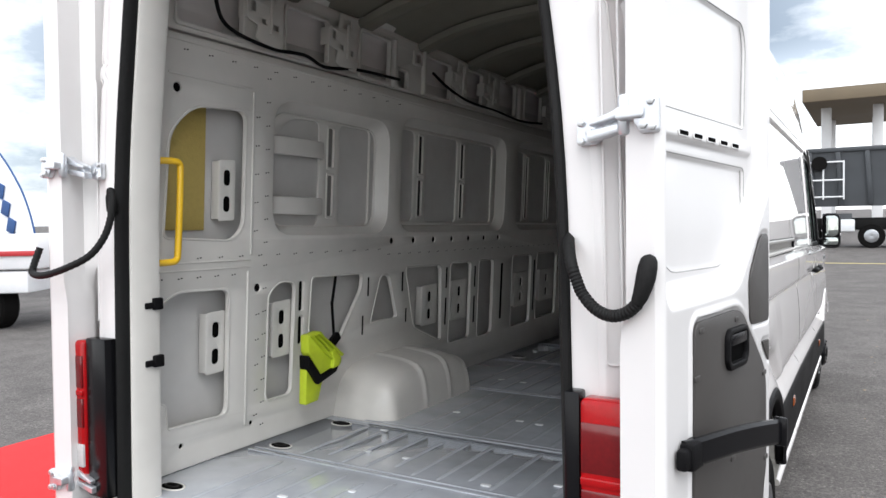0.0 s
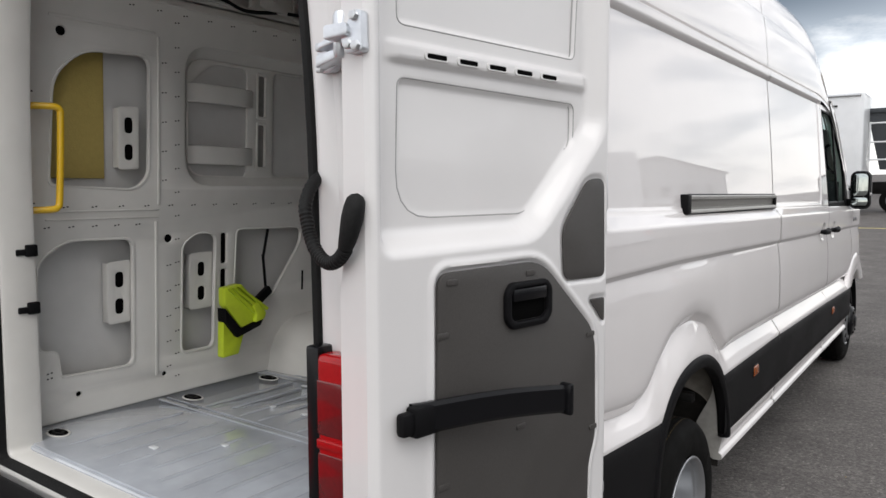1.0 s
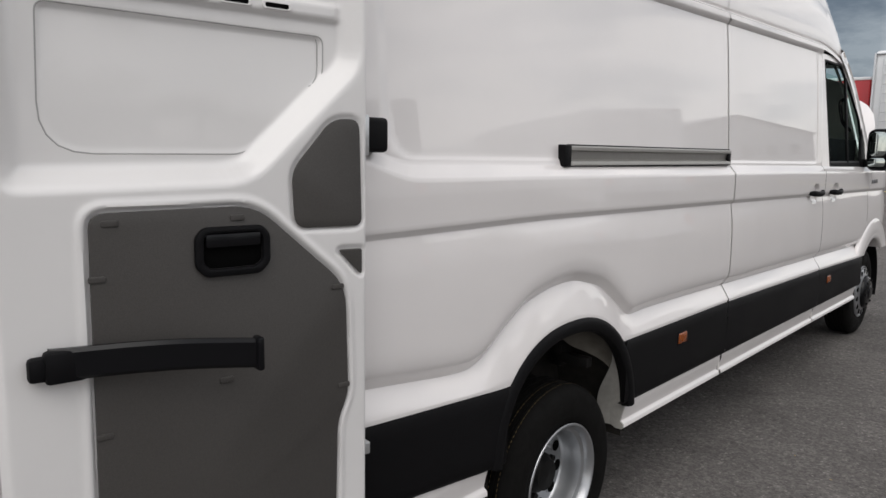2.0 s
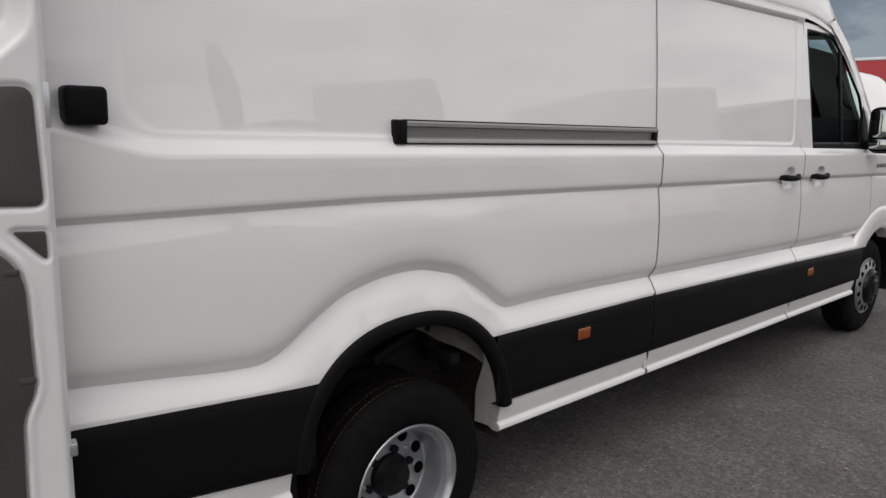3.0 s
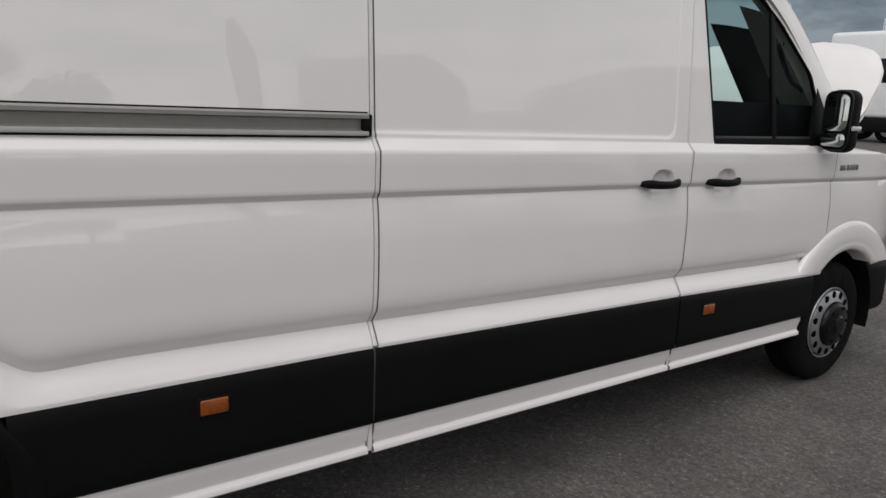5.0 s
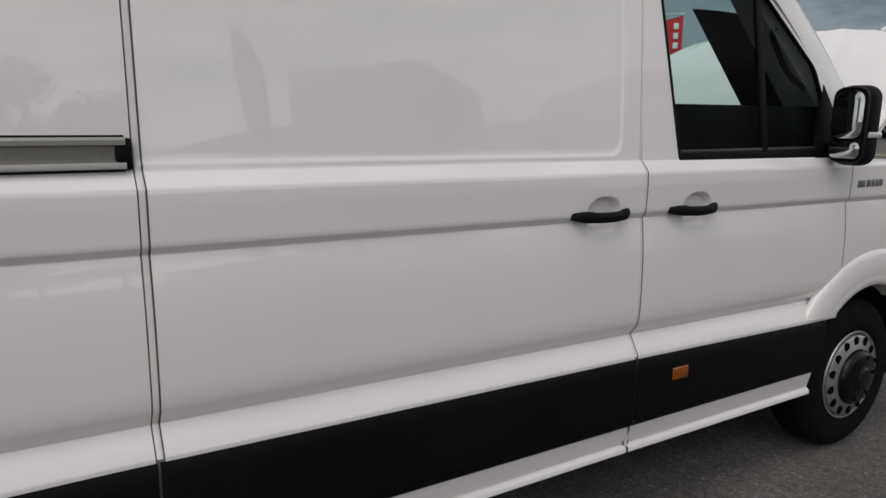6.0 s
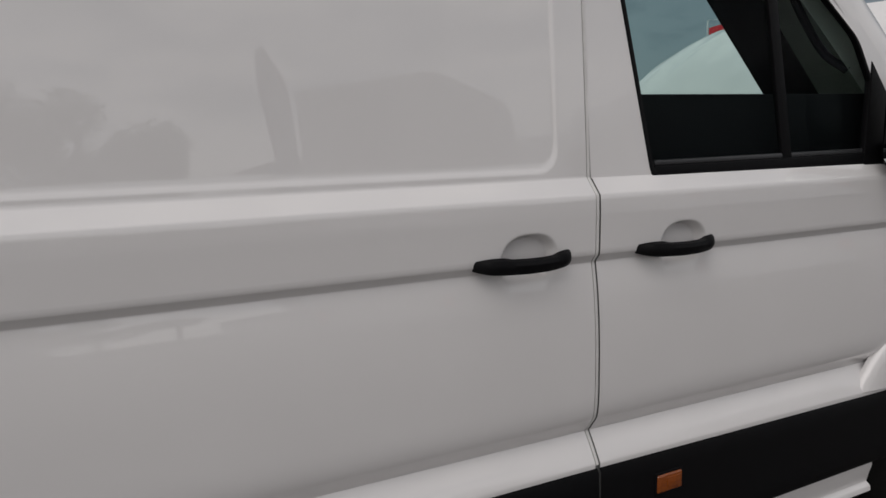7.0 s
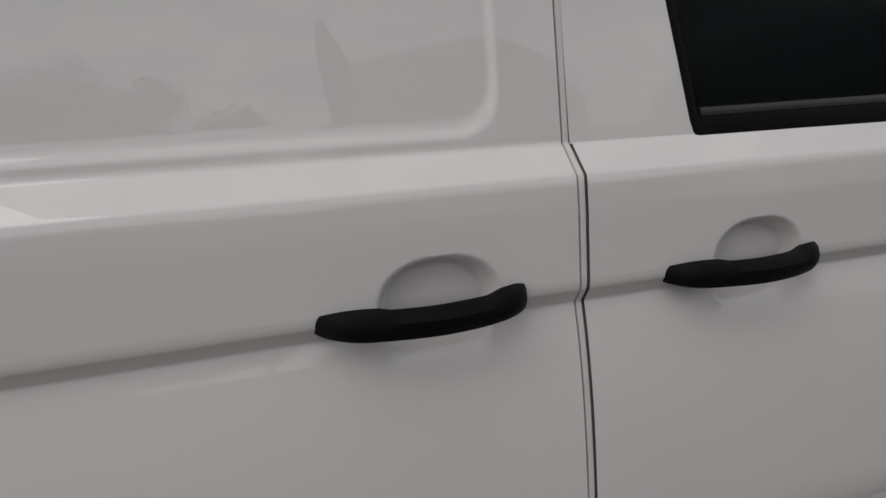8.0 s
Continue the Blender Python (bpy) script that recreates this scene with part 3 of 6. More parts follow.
# black trim strips along the side
def strip(y0, y1, n=12):
    rows = []
    for y in steps(y0, y1, n):
        t = trim_top(y)
        b = 0.458 + (0.10 * max(0.0, 1.25 - y) if y < 1.25 else 0)
        rows.append([(1.012, y, b), (1.036, y, b + 0.002), (1.043, y, b + 0.012), (1.045, y, b + 0.05), (1.045, y, t - 0.05), (1.043, y, t - 0.012), (1.037, y, t - 0.002), (1.012, y, t)])
    return sheet(rows)


for y0, y1 in ((2.06, Y_SLIDE0 - 0.003), (Y_SLIDE0 + 0.003, Y_SLIDE1 - 0.003), (Y_SLIDE1 + 0.003, 5.775), (0.02, 1.29)):
    both_sides("trim_strip", strip(y0, y1), BLACK, "matt black plastic trim strip")
both_sides("trim_end", box(0.96, 1.042, 5.740, 5.774, 0.460, 0.683, 0.004), BLACK)


def arch_band(c, z0, a, b, w, th0=5, th1=175, n=40):
    """The black lip round a wheel opening."""
    rows = []
    for i in range(n + 1):
        th = radians(th0 + (th1 - th0) * i / n)
        e = 2 / (2.12 if math.cos(th) > 0 else 2.4)
        cx, sz = math.copysign(abs(math.cos(th)) ** e, math.cos(th)), math.copysign(abs(math.sin(th)) ** e, math.sin(th))
        row = []
        for x, k in ((1.006 if math.cos(th) > 0 else 0.95, -w + 0.004), (1.020, -w - 0.003), (1.044, -w + 0.004), (1.052, -w + 0.016), (1.051, -0.012), (1.046, 0.0), (1.036, 0.006)):
            row.append((x, c + (a + k) * cx, z0 + (b + k) * sz))
        rows.append(row)
    return sheet(rows)


both_sides("wheel_arch_lip", arch_band(1.685, 0.40, 0.462, 0.469, 0.050), BLACK, "black plastic lip round the rear wheel")


def flare(c, z0, n=44):
    """The wide painted flare round a front wheel."""
    rows = []
    for i in range(n + 1):
        rows.append([])
        for r, x in ((0.425, 0.95), (0.430, 1.020), (0.436, 1.038), (0.446, 1.046), (0.470, 1.049), (0.478, 1.0475), (0.490, 1.050), (0.530, 1.050), (0.570, 1.045), (0.594, 1.038), (0.600, 1.032), (0.603, 1.010)):
            low = math.asin(0.34 / r)
            th = low + (math.pi - 2 * low) * i / n
            rows[-1].append((x, c + r * math.cos(th), z0 + r * math.sin(th)))
    return sheet(rows)


both_sides("wheel_arch_flare", flare(FW, 0.36), PAINT)


# wheel housings: a grey liner over each wheel and the dark frame behind it
def housing(c, z0, a, b, x_in):
    rows = []
    for i in range(25):
        th = radians(-12 + 204 * i / 24)
        rows.append([(x, c + (a - k) * math.cos(th), z0 + (b - k) * math.sin(th)) for x, k in ((1.004, 0.0), (0.89, 0.0), (0.7, 0.05), (x_in, 0.05))])
    lin = sheet(rows)
    back = ([(x_in, c + (a - 0.05) * math.cos(radians(-12 + 204 * i / 24)), z0 + (b - 0.05) * math.sin(radians(-12 + 204 * i / 24))) for i in range(25)], [tuple(range(25))])
    return join(lin, back)


both_sides("wheel_housing", housing(1.685, 0.40, 0.44, 0.47, 0.73), ARCH)
# the upper arch is coloured darker than the return below, for its shade
shell_rows = []
for a in steps(20, 140, 36):
    wide = step(18, 56, a) * step(142, 112, a)
    shell_rows.append([(1.008 - dx * (0.25 + 0.75 * wide), 1.685 + (0.432 - k * wide) * math.cos(radians(a)), 0.40 + (0.462 - k * wide) * math.sin(radians(a))) for dx, k in ((0.0, 0.0), (0.048, 0.004), (0.098, 0.020), (0.123, 0.045), (0.130, 0.080))])
both_sides("arch_shell", sheet(shell_rows), SHELL, "grey primed lip of the wheel arch, darkened for shade")
return_rows = []
for a in steps(-7, 40, 18):
    k, slope = 1 - 0.92 * step(4, 40, a), 0.018 * step(38, 10, a)
    return_rows.append([(1.010 - 0.105 * f * k, 1.685 + (0.424 - slope * f) * math.cos(radians(a)), 0.40 + (0.446 - slope * f) * math.sin(radians(a))) for f in (0.0, 0.1, 0.5, 0.9, 1.0)])
both_sides("arch_return", sheet(return_rows), LINER, "grey primed inner face of the wheel arch")
both_sides("arch_brace", moved(box(-0.018, 0.018, -0.20, 0.20, -0.020, 0.020, 0.008), pose(0.80, 1.86, 0.715, 20)), HUBBLACK)
for a in (62, 112):
    both_sides("arch_plug", moved(outward(lathe([(0.0, 0.0), (0.0, 0.012), (-0.008, 0.012), (-0.008, 0.0)], 12)), pose(0.886, 1.685 + 0.37 * math.cos(radians(a)), 0.40 + 0.40 * math.sin(radians(a)))), CHASSIS)
both_sides("wheel_housing", housing(FW, 0.36, 0.435, 0.44, 0.45), BLACK)
for s in (-1, 1):
    part("frame_rail", box(s * 0.50 - 0.04, s * 0.50 + 0.04, 0.1, 6.6, 0.42, 0.60, 0.01), CHASSIS, van)
    part("spring_bracket", box(s * 0.66 - 0.05, s * 0.66 + 0.05, 1.98, 2.08, 0.44, 0.60, 0.01), CHASSIS, van)
    part("bump_stop", join(box(s * 0.80 - 0.03, s * 0.80 + 0.03, 1.92, 2.0, 0.60, 0.72, 0.01), box(s * 0.86 - 0.09, s * 0.86 + 0.09, 1.92, 1.96, 0.62, 0.66, 0.006)), CHASSIS, van)
    part("leaf_spring", box(s * 0.60 - 0.035, s * 0.60 + 0.035, 0.9, 2.2, 0.44, 0.48, 0.008), CHASSIS, van)
part("rear_axle", moved(lathe([(-0.7, 0.0), (-0.7, 0.06), (-0.15, 0.06), (-0.1, 0.13), (0.1, 0.13), (0.15, 0.06), (0.7, 0.06), (0.7, 0.0)], 20), pose(0, RW, RZ)), CHASSIS, van)
part("underbody", join(box(-0.95, 0.95, 0.12, 1.2, 0.56, 0.585, 0.004), box(-0.48, 0.48, 1.2, 2.14, 0.56, 0.585, 0.004), box(-0.95, 0.95, 2.14, 5.6, 0.40, 0.585, 0.004), box(-0.45, 0.45, 5.6, 6.9, 0.40, 0.585, 0.004)), CHASSIS, van)


# ---- wheels ----
def tyre_mesh(r, w, rim_r):
    """Rounded shoulders, four grooves in the tread and a slight bulge of the walls; outer face at x = 0."""
    prof = [(-0.012, rim_r - 0.004), (-0.002, rim_r + 0.010), (0.004, rim_r + 0.035), (0.006, rim_r + 0.06), (0.002, r - 0.045), (-0.008, r - 0.022), (-0.022, r - 0.008), (-0.034, r - 0.003)]
    k = 4
    for g in range(k):
        x = -0.05 - (w - 0.10) * g / (k - 1)
        prof += [(x + 0.005, r), (x + 0.004, r - 0.008), (x - 0.004, r - 0.008), (x - 0.005, r)]
    prof += [(-w + 0.034, r - 0.003), (-w + 0.022, r - 0.008), (-w + 0.008, r - 0.022), (-w - 0.004, r - 0.06), (-w + 0.012, rim_r - 0.004)]
    v, f = lathe(prof, 72)
    return v, [tuple(reversed(q)) for q in f]


def dash(r, x0, x1, a):
    """A short mark across a tyre's tread at the angle a."""
    return [(x, r * math.cos(radians(b)), r * math.sin(radians(b))) for b in (a, a + 1.6) for x in (x0, x1)], [(0, 1, 3, 2)]


def ring_of_discs(x, r, rad, n, depth=0.006, sides=14, start=0.0, squash=1.0):
    out = []
    for k in range(n):
        a = start + 2 * math.pi * k / n
        c = Vector((x, r * math.cos(a), r * math.sin(a)))
        t, u = Vector((0, -math.sin(a), math.cos(a))), Vector((0, math.cos(a), math.sin(a)))
        v = [tuple(c + t * (rad * math.cos(2 * math.pi * j / sides)) + u * (squash * rad * math.sin(2 * math.pi * j / sides))) for j in range(sides)]
        v += [(p[0] + depth, p[1], p[2]) for p in v]
        f = [tuple(range(sides, 2 * sides))] + [(j, (j + 1) % sides, sides + (j + 1) % sides, sides + j) for j in range(sides)]
        out.append((v, f))
    return out


def wheel(name, at, m, rear):
    """A road wheel. Its outer face looks along +x."""
    w = new(name)
    w.parent = van
    w.matrix_basis = pose(*at) @ m
    rim_r = 0.213 if rear else 0.208
    tagged(w, "black tyre on a silver steel twin rear wheel" if rear else "black tyre on a silver steel front wheel")
    part("tyre", tyre_mesh(TYRE, 0.20, rim_r), TREAD, w, "black rubber road tyre")
    for x in (-0.036, -0.072) if rear else ():
        part("tread_mark", join(*[dash(TYRE + 0.0006, x, x - 0.0016, a) for a in range(0, 360, 3)]), MOULD, w)
    if rear:
        prof = [(0.0, rim_r + 0.003), (0.003, rim_r + 0.001), (0.004, rim_r - 0.004), (-0.004, rim_r - 0.012), (-0.030, rim_r - 0.018), (-0.036, rim_r - 0.032), (-0.07, rim_r - 0.040),
                (-0.108, rim_r - 0.043), (-0.118, rim_r - 0.050), (-0.122, 0.135), (-0.120, 0.085), (-0.116, 0.075), (-0.116, 0.0)]
        part("rim", outward(lathe(prof, 64)), RIM, w, "deep dished silver steel rim")
        for d, lip in zip(ring_of_discs(-0.1195, 0.139, 0.0225, 10, 0.0045, 18, 0.2, 0.92), ring_of_discs(-0.1215, 0.139, 0.0275, 10, 0.0045, 18, 0.2, 0.92)):
            part("vent_lip", outward(lip), RIM, w)
            part("vent_hole", outward(d), HOLESHADE, w)
        for d in ring_of_discs(-0.119, 0.108, 0.006, 5, 0.010, 8, 0.5):
            part("rim_stud", outward(d), STEEL, w)
        for d in ring_of_discs(-0.117, 0.092, 0.0135, 6, 0.016, 12):
            part("wheel_nut", outward(d), HUBBLACK, w)
        part("hub", outward(lathe([(-0.118, 0.078), (-0.098, 0.076), (-0.090, 0.066), (-0.070, 0.058), (-0.064, 0.0)], 32)), HUBBLACK, w, "black hub")
        part("inner_tyre", moved(tyre_mesh(TYRE, 0.20, rim_r), pose(-0.235, 0, 0)), TREAD, w)
    else:
        prof = [(0.0, rim_r + 0.003), (0.004, rim_r), (0.003, rim_r - 0.006), (-0.010, rim_r - 0.014), (-0.020, rim_r - 0.022), (-0.016, 0.193), (0.006, 0.190), (0.011, 0.184), (0.016, 0.140), (0.030, 0.120), (0.032, 0.0)]
        part("rim", outward(lathe(prof, 64)), RIM, w, "silver steel rim")
        for d in ring_of_discs(0.0088, 0.1665, 0.0190, 14, 0.006, 16, 0.1, 1.22):
            part("vent_hole", outward(d), HOLESHADE, w)
        part("hub_cover", outward(lathe([(0.012, 0.132), (0.034, 0.130), (0.048, 0.121), (0.056, 0.104), (0.060, 0.070), (0.066, 0.050), (0.072, 0.044), (0.074, 0.0)], 40)), GLOSSBLACK, w, "dark hub cover")
        for d in ring_of_discs(0.048, 0.100, 0.009, 6, 0.016, 6):
            part("wheel_nut", outward(d), GLOSSBLACK, w)
    return w


TURN_ROUND = pose(0, 0, 0, 0, 0, 180)
wheel("rear_wheel", (1.017, RW, RZ), pose(0, 0, 0, 17), True)
wheel("rear_wheel", (-1.017, RW, RZ), TURN_ROUND, True)
wheel("front_wheel", (0.985, FW, TYRE), pose(0, 0, 0, 8), False)
wheel("front_wheel", (-0.985, FW, TYRE), TURN_ROUND, False)


# ---- rear frame, door opening and bumper ----
def rear_outline(inset=0.0):
    pts = [(x - 0.135 - inset, z) for x, z in ((1.010, 0.50), (1.016, 0.90), (1.014, 1.20), (1.008, 1.42))]
    pts += [(x - 0.115 - inset, z) for x, z in bay_rows(0.65, 0)[4:-1] if z > 1.6 and x > 0.30]
    return pts + [(-x, z) for x, z in reversed(pts)]


OPEN_HALF, OPEN_LOW, OPEN_TOP = 0.775, 0.60, 2.50
opening = rounded([(-OPEN_HALF, OPEN_LOW), (OPEN_HALF, OPEN_LOW), (0.755, 1.75), (0.66, OPEN_TOP), (-0.66, OPEN_TOP), (-0.755, 1.75)], [0.03, 0.03, 0.25, 0.14, 0.14, 0.25])
frame_hole = [(x * 1.045, (z - 1.5) * 1.012 + 1.5) for x, z in opening]
part("rear_frame", moved(plate(rear_outline(), [frame_hole], 0.09, 0.018), facing_back(-0.035)), DOORPAINT, van, "white rear door frame")
part("rear_inner_frame", moved(plate([(x * 1.14, (z - 1.5) * 1.06 + 1.5) for x, z in opening], [opening], 0.12, 0.015), facing_back(0.004)), PRIMER, van)
loops = [[(x * k, y, (z - 1.5) * q + 1.5) for x, z in frame_hole] for k, q, y in ((1.004, 1.002, -0.026), (0.998, 0.999, -0.036), (0.985, 0.996, -0.040), (0.972, 0.992, -0.030), (0.968, 0.991, -0.010), (0.970, 0.992, 0.005))]
part("door_seal", outward(sheet([lp + lp[:1] for lp in loops])), RUBBER, van, "black rubber seal round the rear opening")
post_line = [p for p in rear_outline() if p[0] > 0.3]
for s in (1, -1):
    # the corner post falls away from the frame to the side
    strip_rows = [[(s * (x + dx), dy, z) for x, z in post_line] for dx, dy in ((-0.02, -0.032), (0.0, -0.0345), (0.006, -0.033), (0.040, -0.006), (0.046, -0.002), (0.05, 0.03), (0.09, 0.05))]
    part("corner_post", outward(sheet(strip_rows)), DOORPAINT, van, "white rear corner post")
    part("body_seam", tube([(s * (x + 0.046), -0.006, z) for x, z in post_line if z > 1.22], 0.0022, 6), BEADING, van)
    press = rounded([(0.0, 1.25), (0.030, 1.25), (0.030, 2.06), (0.0, 2.06)], 0.014, 4)
    part("post_pressing", tube([(s * (0.884 - 0.040 * max(0.0, z - 1.75) + u), -0.033 + 0.8 * max(0.0, u - 0.004), z) for u, z in press], 0.0035, 6, closed=True), DOORPAINT, van)
part("load_sill", box(-0.80, 0.80, -0.035, 0.10, 0.50, 0.588, 0.010, 3), PRIMER, van, "painted step of the load floor")
part("sill_edge", tube([(-0.79, 0.082, 0.606), (0.79, 0.082, 0.606)], 0.009, 8), FLOORMETAL, van)
part("sill_fold", tube([(-0.79, -0.022, 0.586), (-0.40, -0.022, 0.586), (-0.36, 0.010, 0.590), (0.36, 0.010, 0.590), (0.40, -0.022, 0.586), (0.79, -0.022, 0.586)], 0.006, 8), PRIMER, van)
for x in (-0.325, 0.325):
    part("latch_hole", moved(plate([(0.012 * math.cos(math.pi * k / 6), 0.018 * math.sin(math.pi * k / 6)) for k in range(12)], (), 0.003, 0.001), pose(x, 0.040, 0.5905)), HOLESHADE, van)
part("rear_bumper", box(-1.0, 1.0, -0.24, -0.030, 0.40, 0.560, 0.022, 4), BLACK, van, "black plastic rear bumper step")
part("rear_apron", box(-0.94, 0.94, -0.03, 0.10, 0.50, 0.58, 0.01), PAINT, van)
for s, x0, x1 in ((1, 0.838, 0.967), (-1, 0.905, 1.0)):
    xa, xb = sorted((s * x0, s * x1))
    lamp = part("tail_light", box(xa, xb, -0.085, -0.03, 0.70, 1.185, 0.014, 3), REDLENS, van, "tall red tail light")
    for za, zb in ((1.025, 1.135), (0.890, 0.990)):
        part("dark_lens", box(xa + 0.004, xb - 0.004, -0.0868, -0.05, za, zb, 0.004), DARKRED, lamp)
    part("lens_band", box(xa + 0.003, xb - 0.003, -0.089, -0.05, 0.998, 1.018, 0.004), REDLENS, lamp)
    part("reverse_lens", box(xa + 0.004, xb - 0.004, -0.0880, -0.05, 0.755, 0.835, 0.005), CLEARLENS, lamp)
    ya, yb = sorted((s * 0.80, s * (x0 - 0.002)))
    part("lamp_housing", box(ya, yb, -0.075, -0.03, 0.66, 1.195, 0.006), GLOSSBLACK, lamp, "black lamp housing")


# ---- load bay ----
def lean(vf, k=0.055, z0=1.3):
    return [(x + k * (z - z0) if x < 0 else x - k * (z - z0), y, z) for x, y, z in vf[0]], vf[1]


WALL = -0.905
SKIN_X = -0.967
Y_BULK = 4.56
yellow_win = rounded([(0.235, 1.53), (0.57, 1.515), (0.628, 1.57), (0.632, 2.045), (0.36, 2.03), (0.255, 1.92)], [0.03, 0.05, 0.05, 0.05, 0.09, 0.06])
low_one = rounded([(0.265, 0.80), (0.555, 0.79), (0.555, 1.31), (0.29, 1.315), (0.185, 1.24), (0.185, 0.91), (0.255, 0.90)], [0.015, 0.04, 0.04, 0.05, 0.05, 0.03, 0.02])
low_two = rounded([(0.785, 0.80), (0.945, 0.80), (0.955, 1.31), (0.86, 1.32), (0.79, 1.27)], 0.035)
trap = rounded([(1.06, 0.99), (1.28, 0.99), (1.46, 1.24), (1.47, 1.32), (1.075, 1.325)], 0.03)
tri = rounded([(1.555, 1.06), (1.80, 1.06), (1.715, 1.30), (1.635, 1.30)], [0.02, 0.02, 0.035, 0.035])
low_a = rounded([(1.98, 0.985), (2.30, 0.86), (2.27, 1.325), (1.88, 1.33)], 0.035)
holes = [yellow_win, low_one, low_two, trap, tri, low_a,
         rect(2.395, 2.665, 0.83, 1.33, 0.035), rect(2.785, 3.0, 0.82, 1.33, 0.035), rect(3.32, 3.66, 0.82, 1.34, 0.035), rect(3.78, 4.2, 0.83, 1.345, 0.035),
         rect(0.986, 1.018, 1.175, 1.315, 0.012), rect(0.986, 1.018, 1.02, 1.15, 0.012)]
recess = [rect(0.80, 1.68, 1.53, 2.125, 0.13), rect(1.80, 3.14, 1.535, 2.18, 0.13), rect(3.34, 4.40, 1.54, 2.20, 0.13)]
holes += recess
round_holes = [(0.285, 2.09, 0.018), (0.72, 1.305, 0.018), (0.70, 0.72, 0.010), (0.33, 0.715, 0.010), (0.165, 0.735, 0.008)]
round_holes += [(1.73 + 0.222 * i, 1.488, 0.018) for i in range(7)]
for hy, hz, hr in round_holes:
    holes.append([(hy + hr * math.cos(math.pi * k / 5), hz + hr * math.sin(math.pi * k / 5)) for k in range(10)])
wall_out = rounded([(0.13, 0.62), (Y_BULK, 0.62), (Y_BULK, 2.33), (0.13, 2.29)], 0.01)
part("side_wall_lining", lean(moved(plate(wall_out, holes, 0.022, 0.007), facing_x(WALL + 0.011))), PRIMER, van, "grey-painted stamped steel inner side wall")
part("inner_skin", lean(sheet([[(SKIN_X + 0.004 * math.sin(3 * y) * math.sin(4 * z), y, z) for z in steps(0.60, 2.62, 24)] for y in steps(0.10, Y_BULK, 40)])), SKIN, van)
part("foam_sheet", lean(box(SKIN_X + 0.003, SKIN_X + 0.012, 0.20, 0.475, 1.555, 2.05, 0.003)), OLIVE, van, "olive yellow damping sheet on the wall")

for loop in (yellow_win, low_one, low_two, trap, tri, low_a, rect(2.395, 2.665, 0.83, 1.33, 0.035), rect(2.785, 3.0, 0.82, 1.33, 0.035), rect(3.32, 3.66, 0.82, 1.34, 0.035), rect(3.78, 4.2, 0.83, 1.345, 0.035)):
    cy, cz = sum(p[0] for p in loop) / len(loop), sum(p[1] for p in loop) / len(loop)
    wy, wz = max(p[0] for p in loop) - min(p[0] for p in loop), max(p[1] for p in loop) - min(p[1] for p in loop)
    big = [(cy + (y - cy) * (1 + 0.020 / wy), cz + (z - cz) * (1 + 0.020 / wz)) for y, z in loop]
    part("opening_rim", lean(moved(plate(big, [loop], 0.007, 0.0032), facing_x(WALL + 0.0145))), PRIMER, van)

# recess floors with openings, a step deeper than the lining
DEEP = WALL - 0.048
for (ya, yb, za, zb), cuts in (((0.80, 1.68, 1.53, 2.125), [rounded([(0.86, 1.575), (1.17, 1.57), (1.17, 2.075), (0.97, 2.065), (0.86, 1.97)], 0.04), rect(1.235, 1.275, 1.62, 1.82, 0.01), rect(1.235, 1.275, 1.86, 2.05, 0.01), rect(1.325, 1.575, 1.575, 2.075, 0.035)]),
                               ((1.80, 3.14, 1.535, 2.18), [rect(1.86, 2.02, 1.60, 2.12, 0.035), rect(2.065, 2.105, 1.63, 1.84, 0.01), rect(2.065, 2.105, 1.88, 2.10, 0.01), rect(2.15, 2.53, 1.595, 2.12, 0.035), rect(2.575, 2.615, 1.62, 1.84, 0.01), rect(2.575, 2.615, 1.88, 2.10, 0.01), rect(2.66, 3.03, 1.595, 2.12, 0.035)]),
                               ((3.34, 4.40, 1.54, 2.20), [rect(3.40, 3.58, 1.60, 2.13, 0.035), rect(3.62, 3.66, 1.63, 2.10, 0.01), rect(3.70, 4.02, 1.60, 2.13, 0.035), rect(4.06, 4.10, 1.63, 2.10, 0.01), rect(4.14, 4.34, 1.60, 2.13, 0.03)])):
    rim = rect(ya + 0.045, yb - 0.045, za + 0.04, zb - 0.04, 0.095)
    top = rect(ya, yb, za, zb, 0.13)
    part("recess_floor", lean(moved(plate(rim, [c for c in cuts], 0.014, 0.005), facing_x(DEEP))), PRIMER, van)
    for c in cuts:
        cy, cz = sum(p[0] for p in c) / len(c), sum(p[1] for p in c) / len(c)
        wy, wz = max(p[0] for p in c) - min(p[0] for p in c), max(p[1] for p in c) - min(p[1] for p in c)
        if wy < 0.06:
            big = [(cy + (y - cy) * (1 + 0.022 / wy), cz + (z - cz) * (1 + 0.026 / wz)) for y, z in c]
            part("slot_lip", lean(moved(plate(big, [c], 0.008, 0.003), facing_x(DEEP + 0.004))), PRIMER, van)
    n = len(rim)
    slope = ([(WALL + 0.004, y, z) for y, z in top] + [(DEEP - 0.004, y, z) for y, z in rim], [(j, (j + 1) % n, n + (j + 1) % n, n + j) for j in range(n)])
    part("recess_edge", lean(slope), PRIMER, van)
for z in (1.665, 1.935):
    strap = []
    for y in steps(0.85, 1.20, 10):
        x = DEEP + 0.004 + 0.026 * math.sin(math.pi * (y - 0.85) / 0.35) ** 0.5 if 0.85 < y < 1.199 else DEEP + 0.002
        strap.append([(x - 0.008, y, z - 0.042), (x, y, z - 0.038), (x + 0.003, y, z), (x, y, z + 0.038), (x - 0.008, y, z + 0.042)])
    part("wall_strap", lean(sheet(strap)), PRIMER, van)


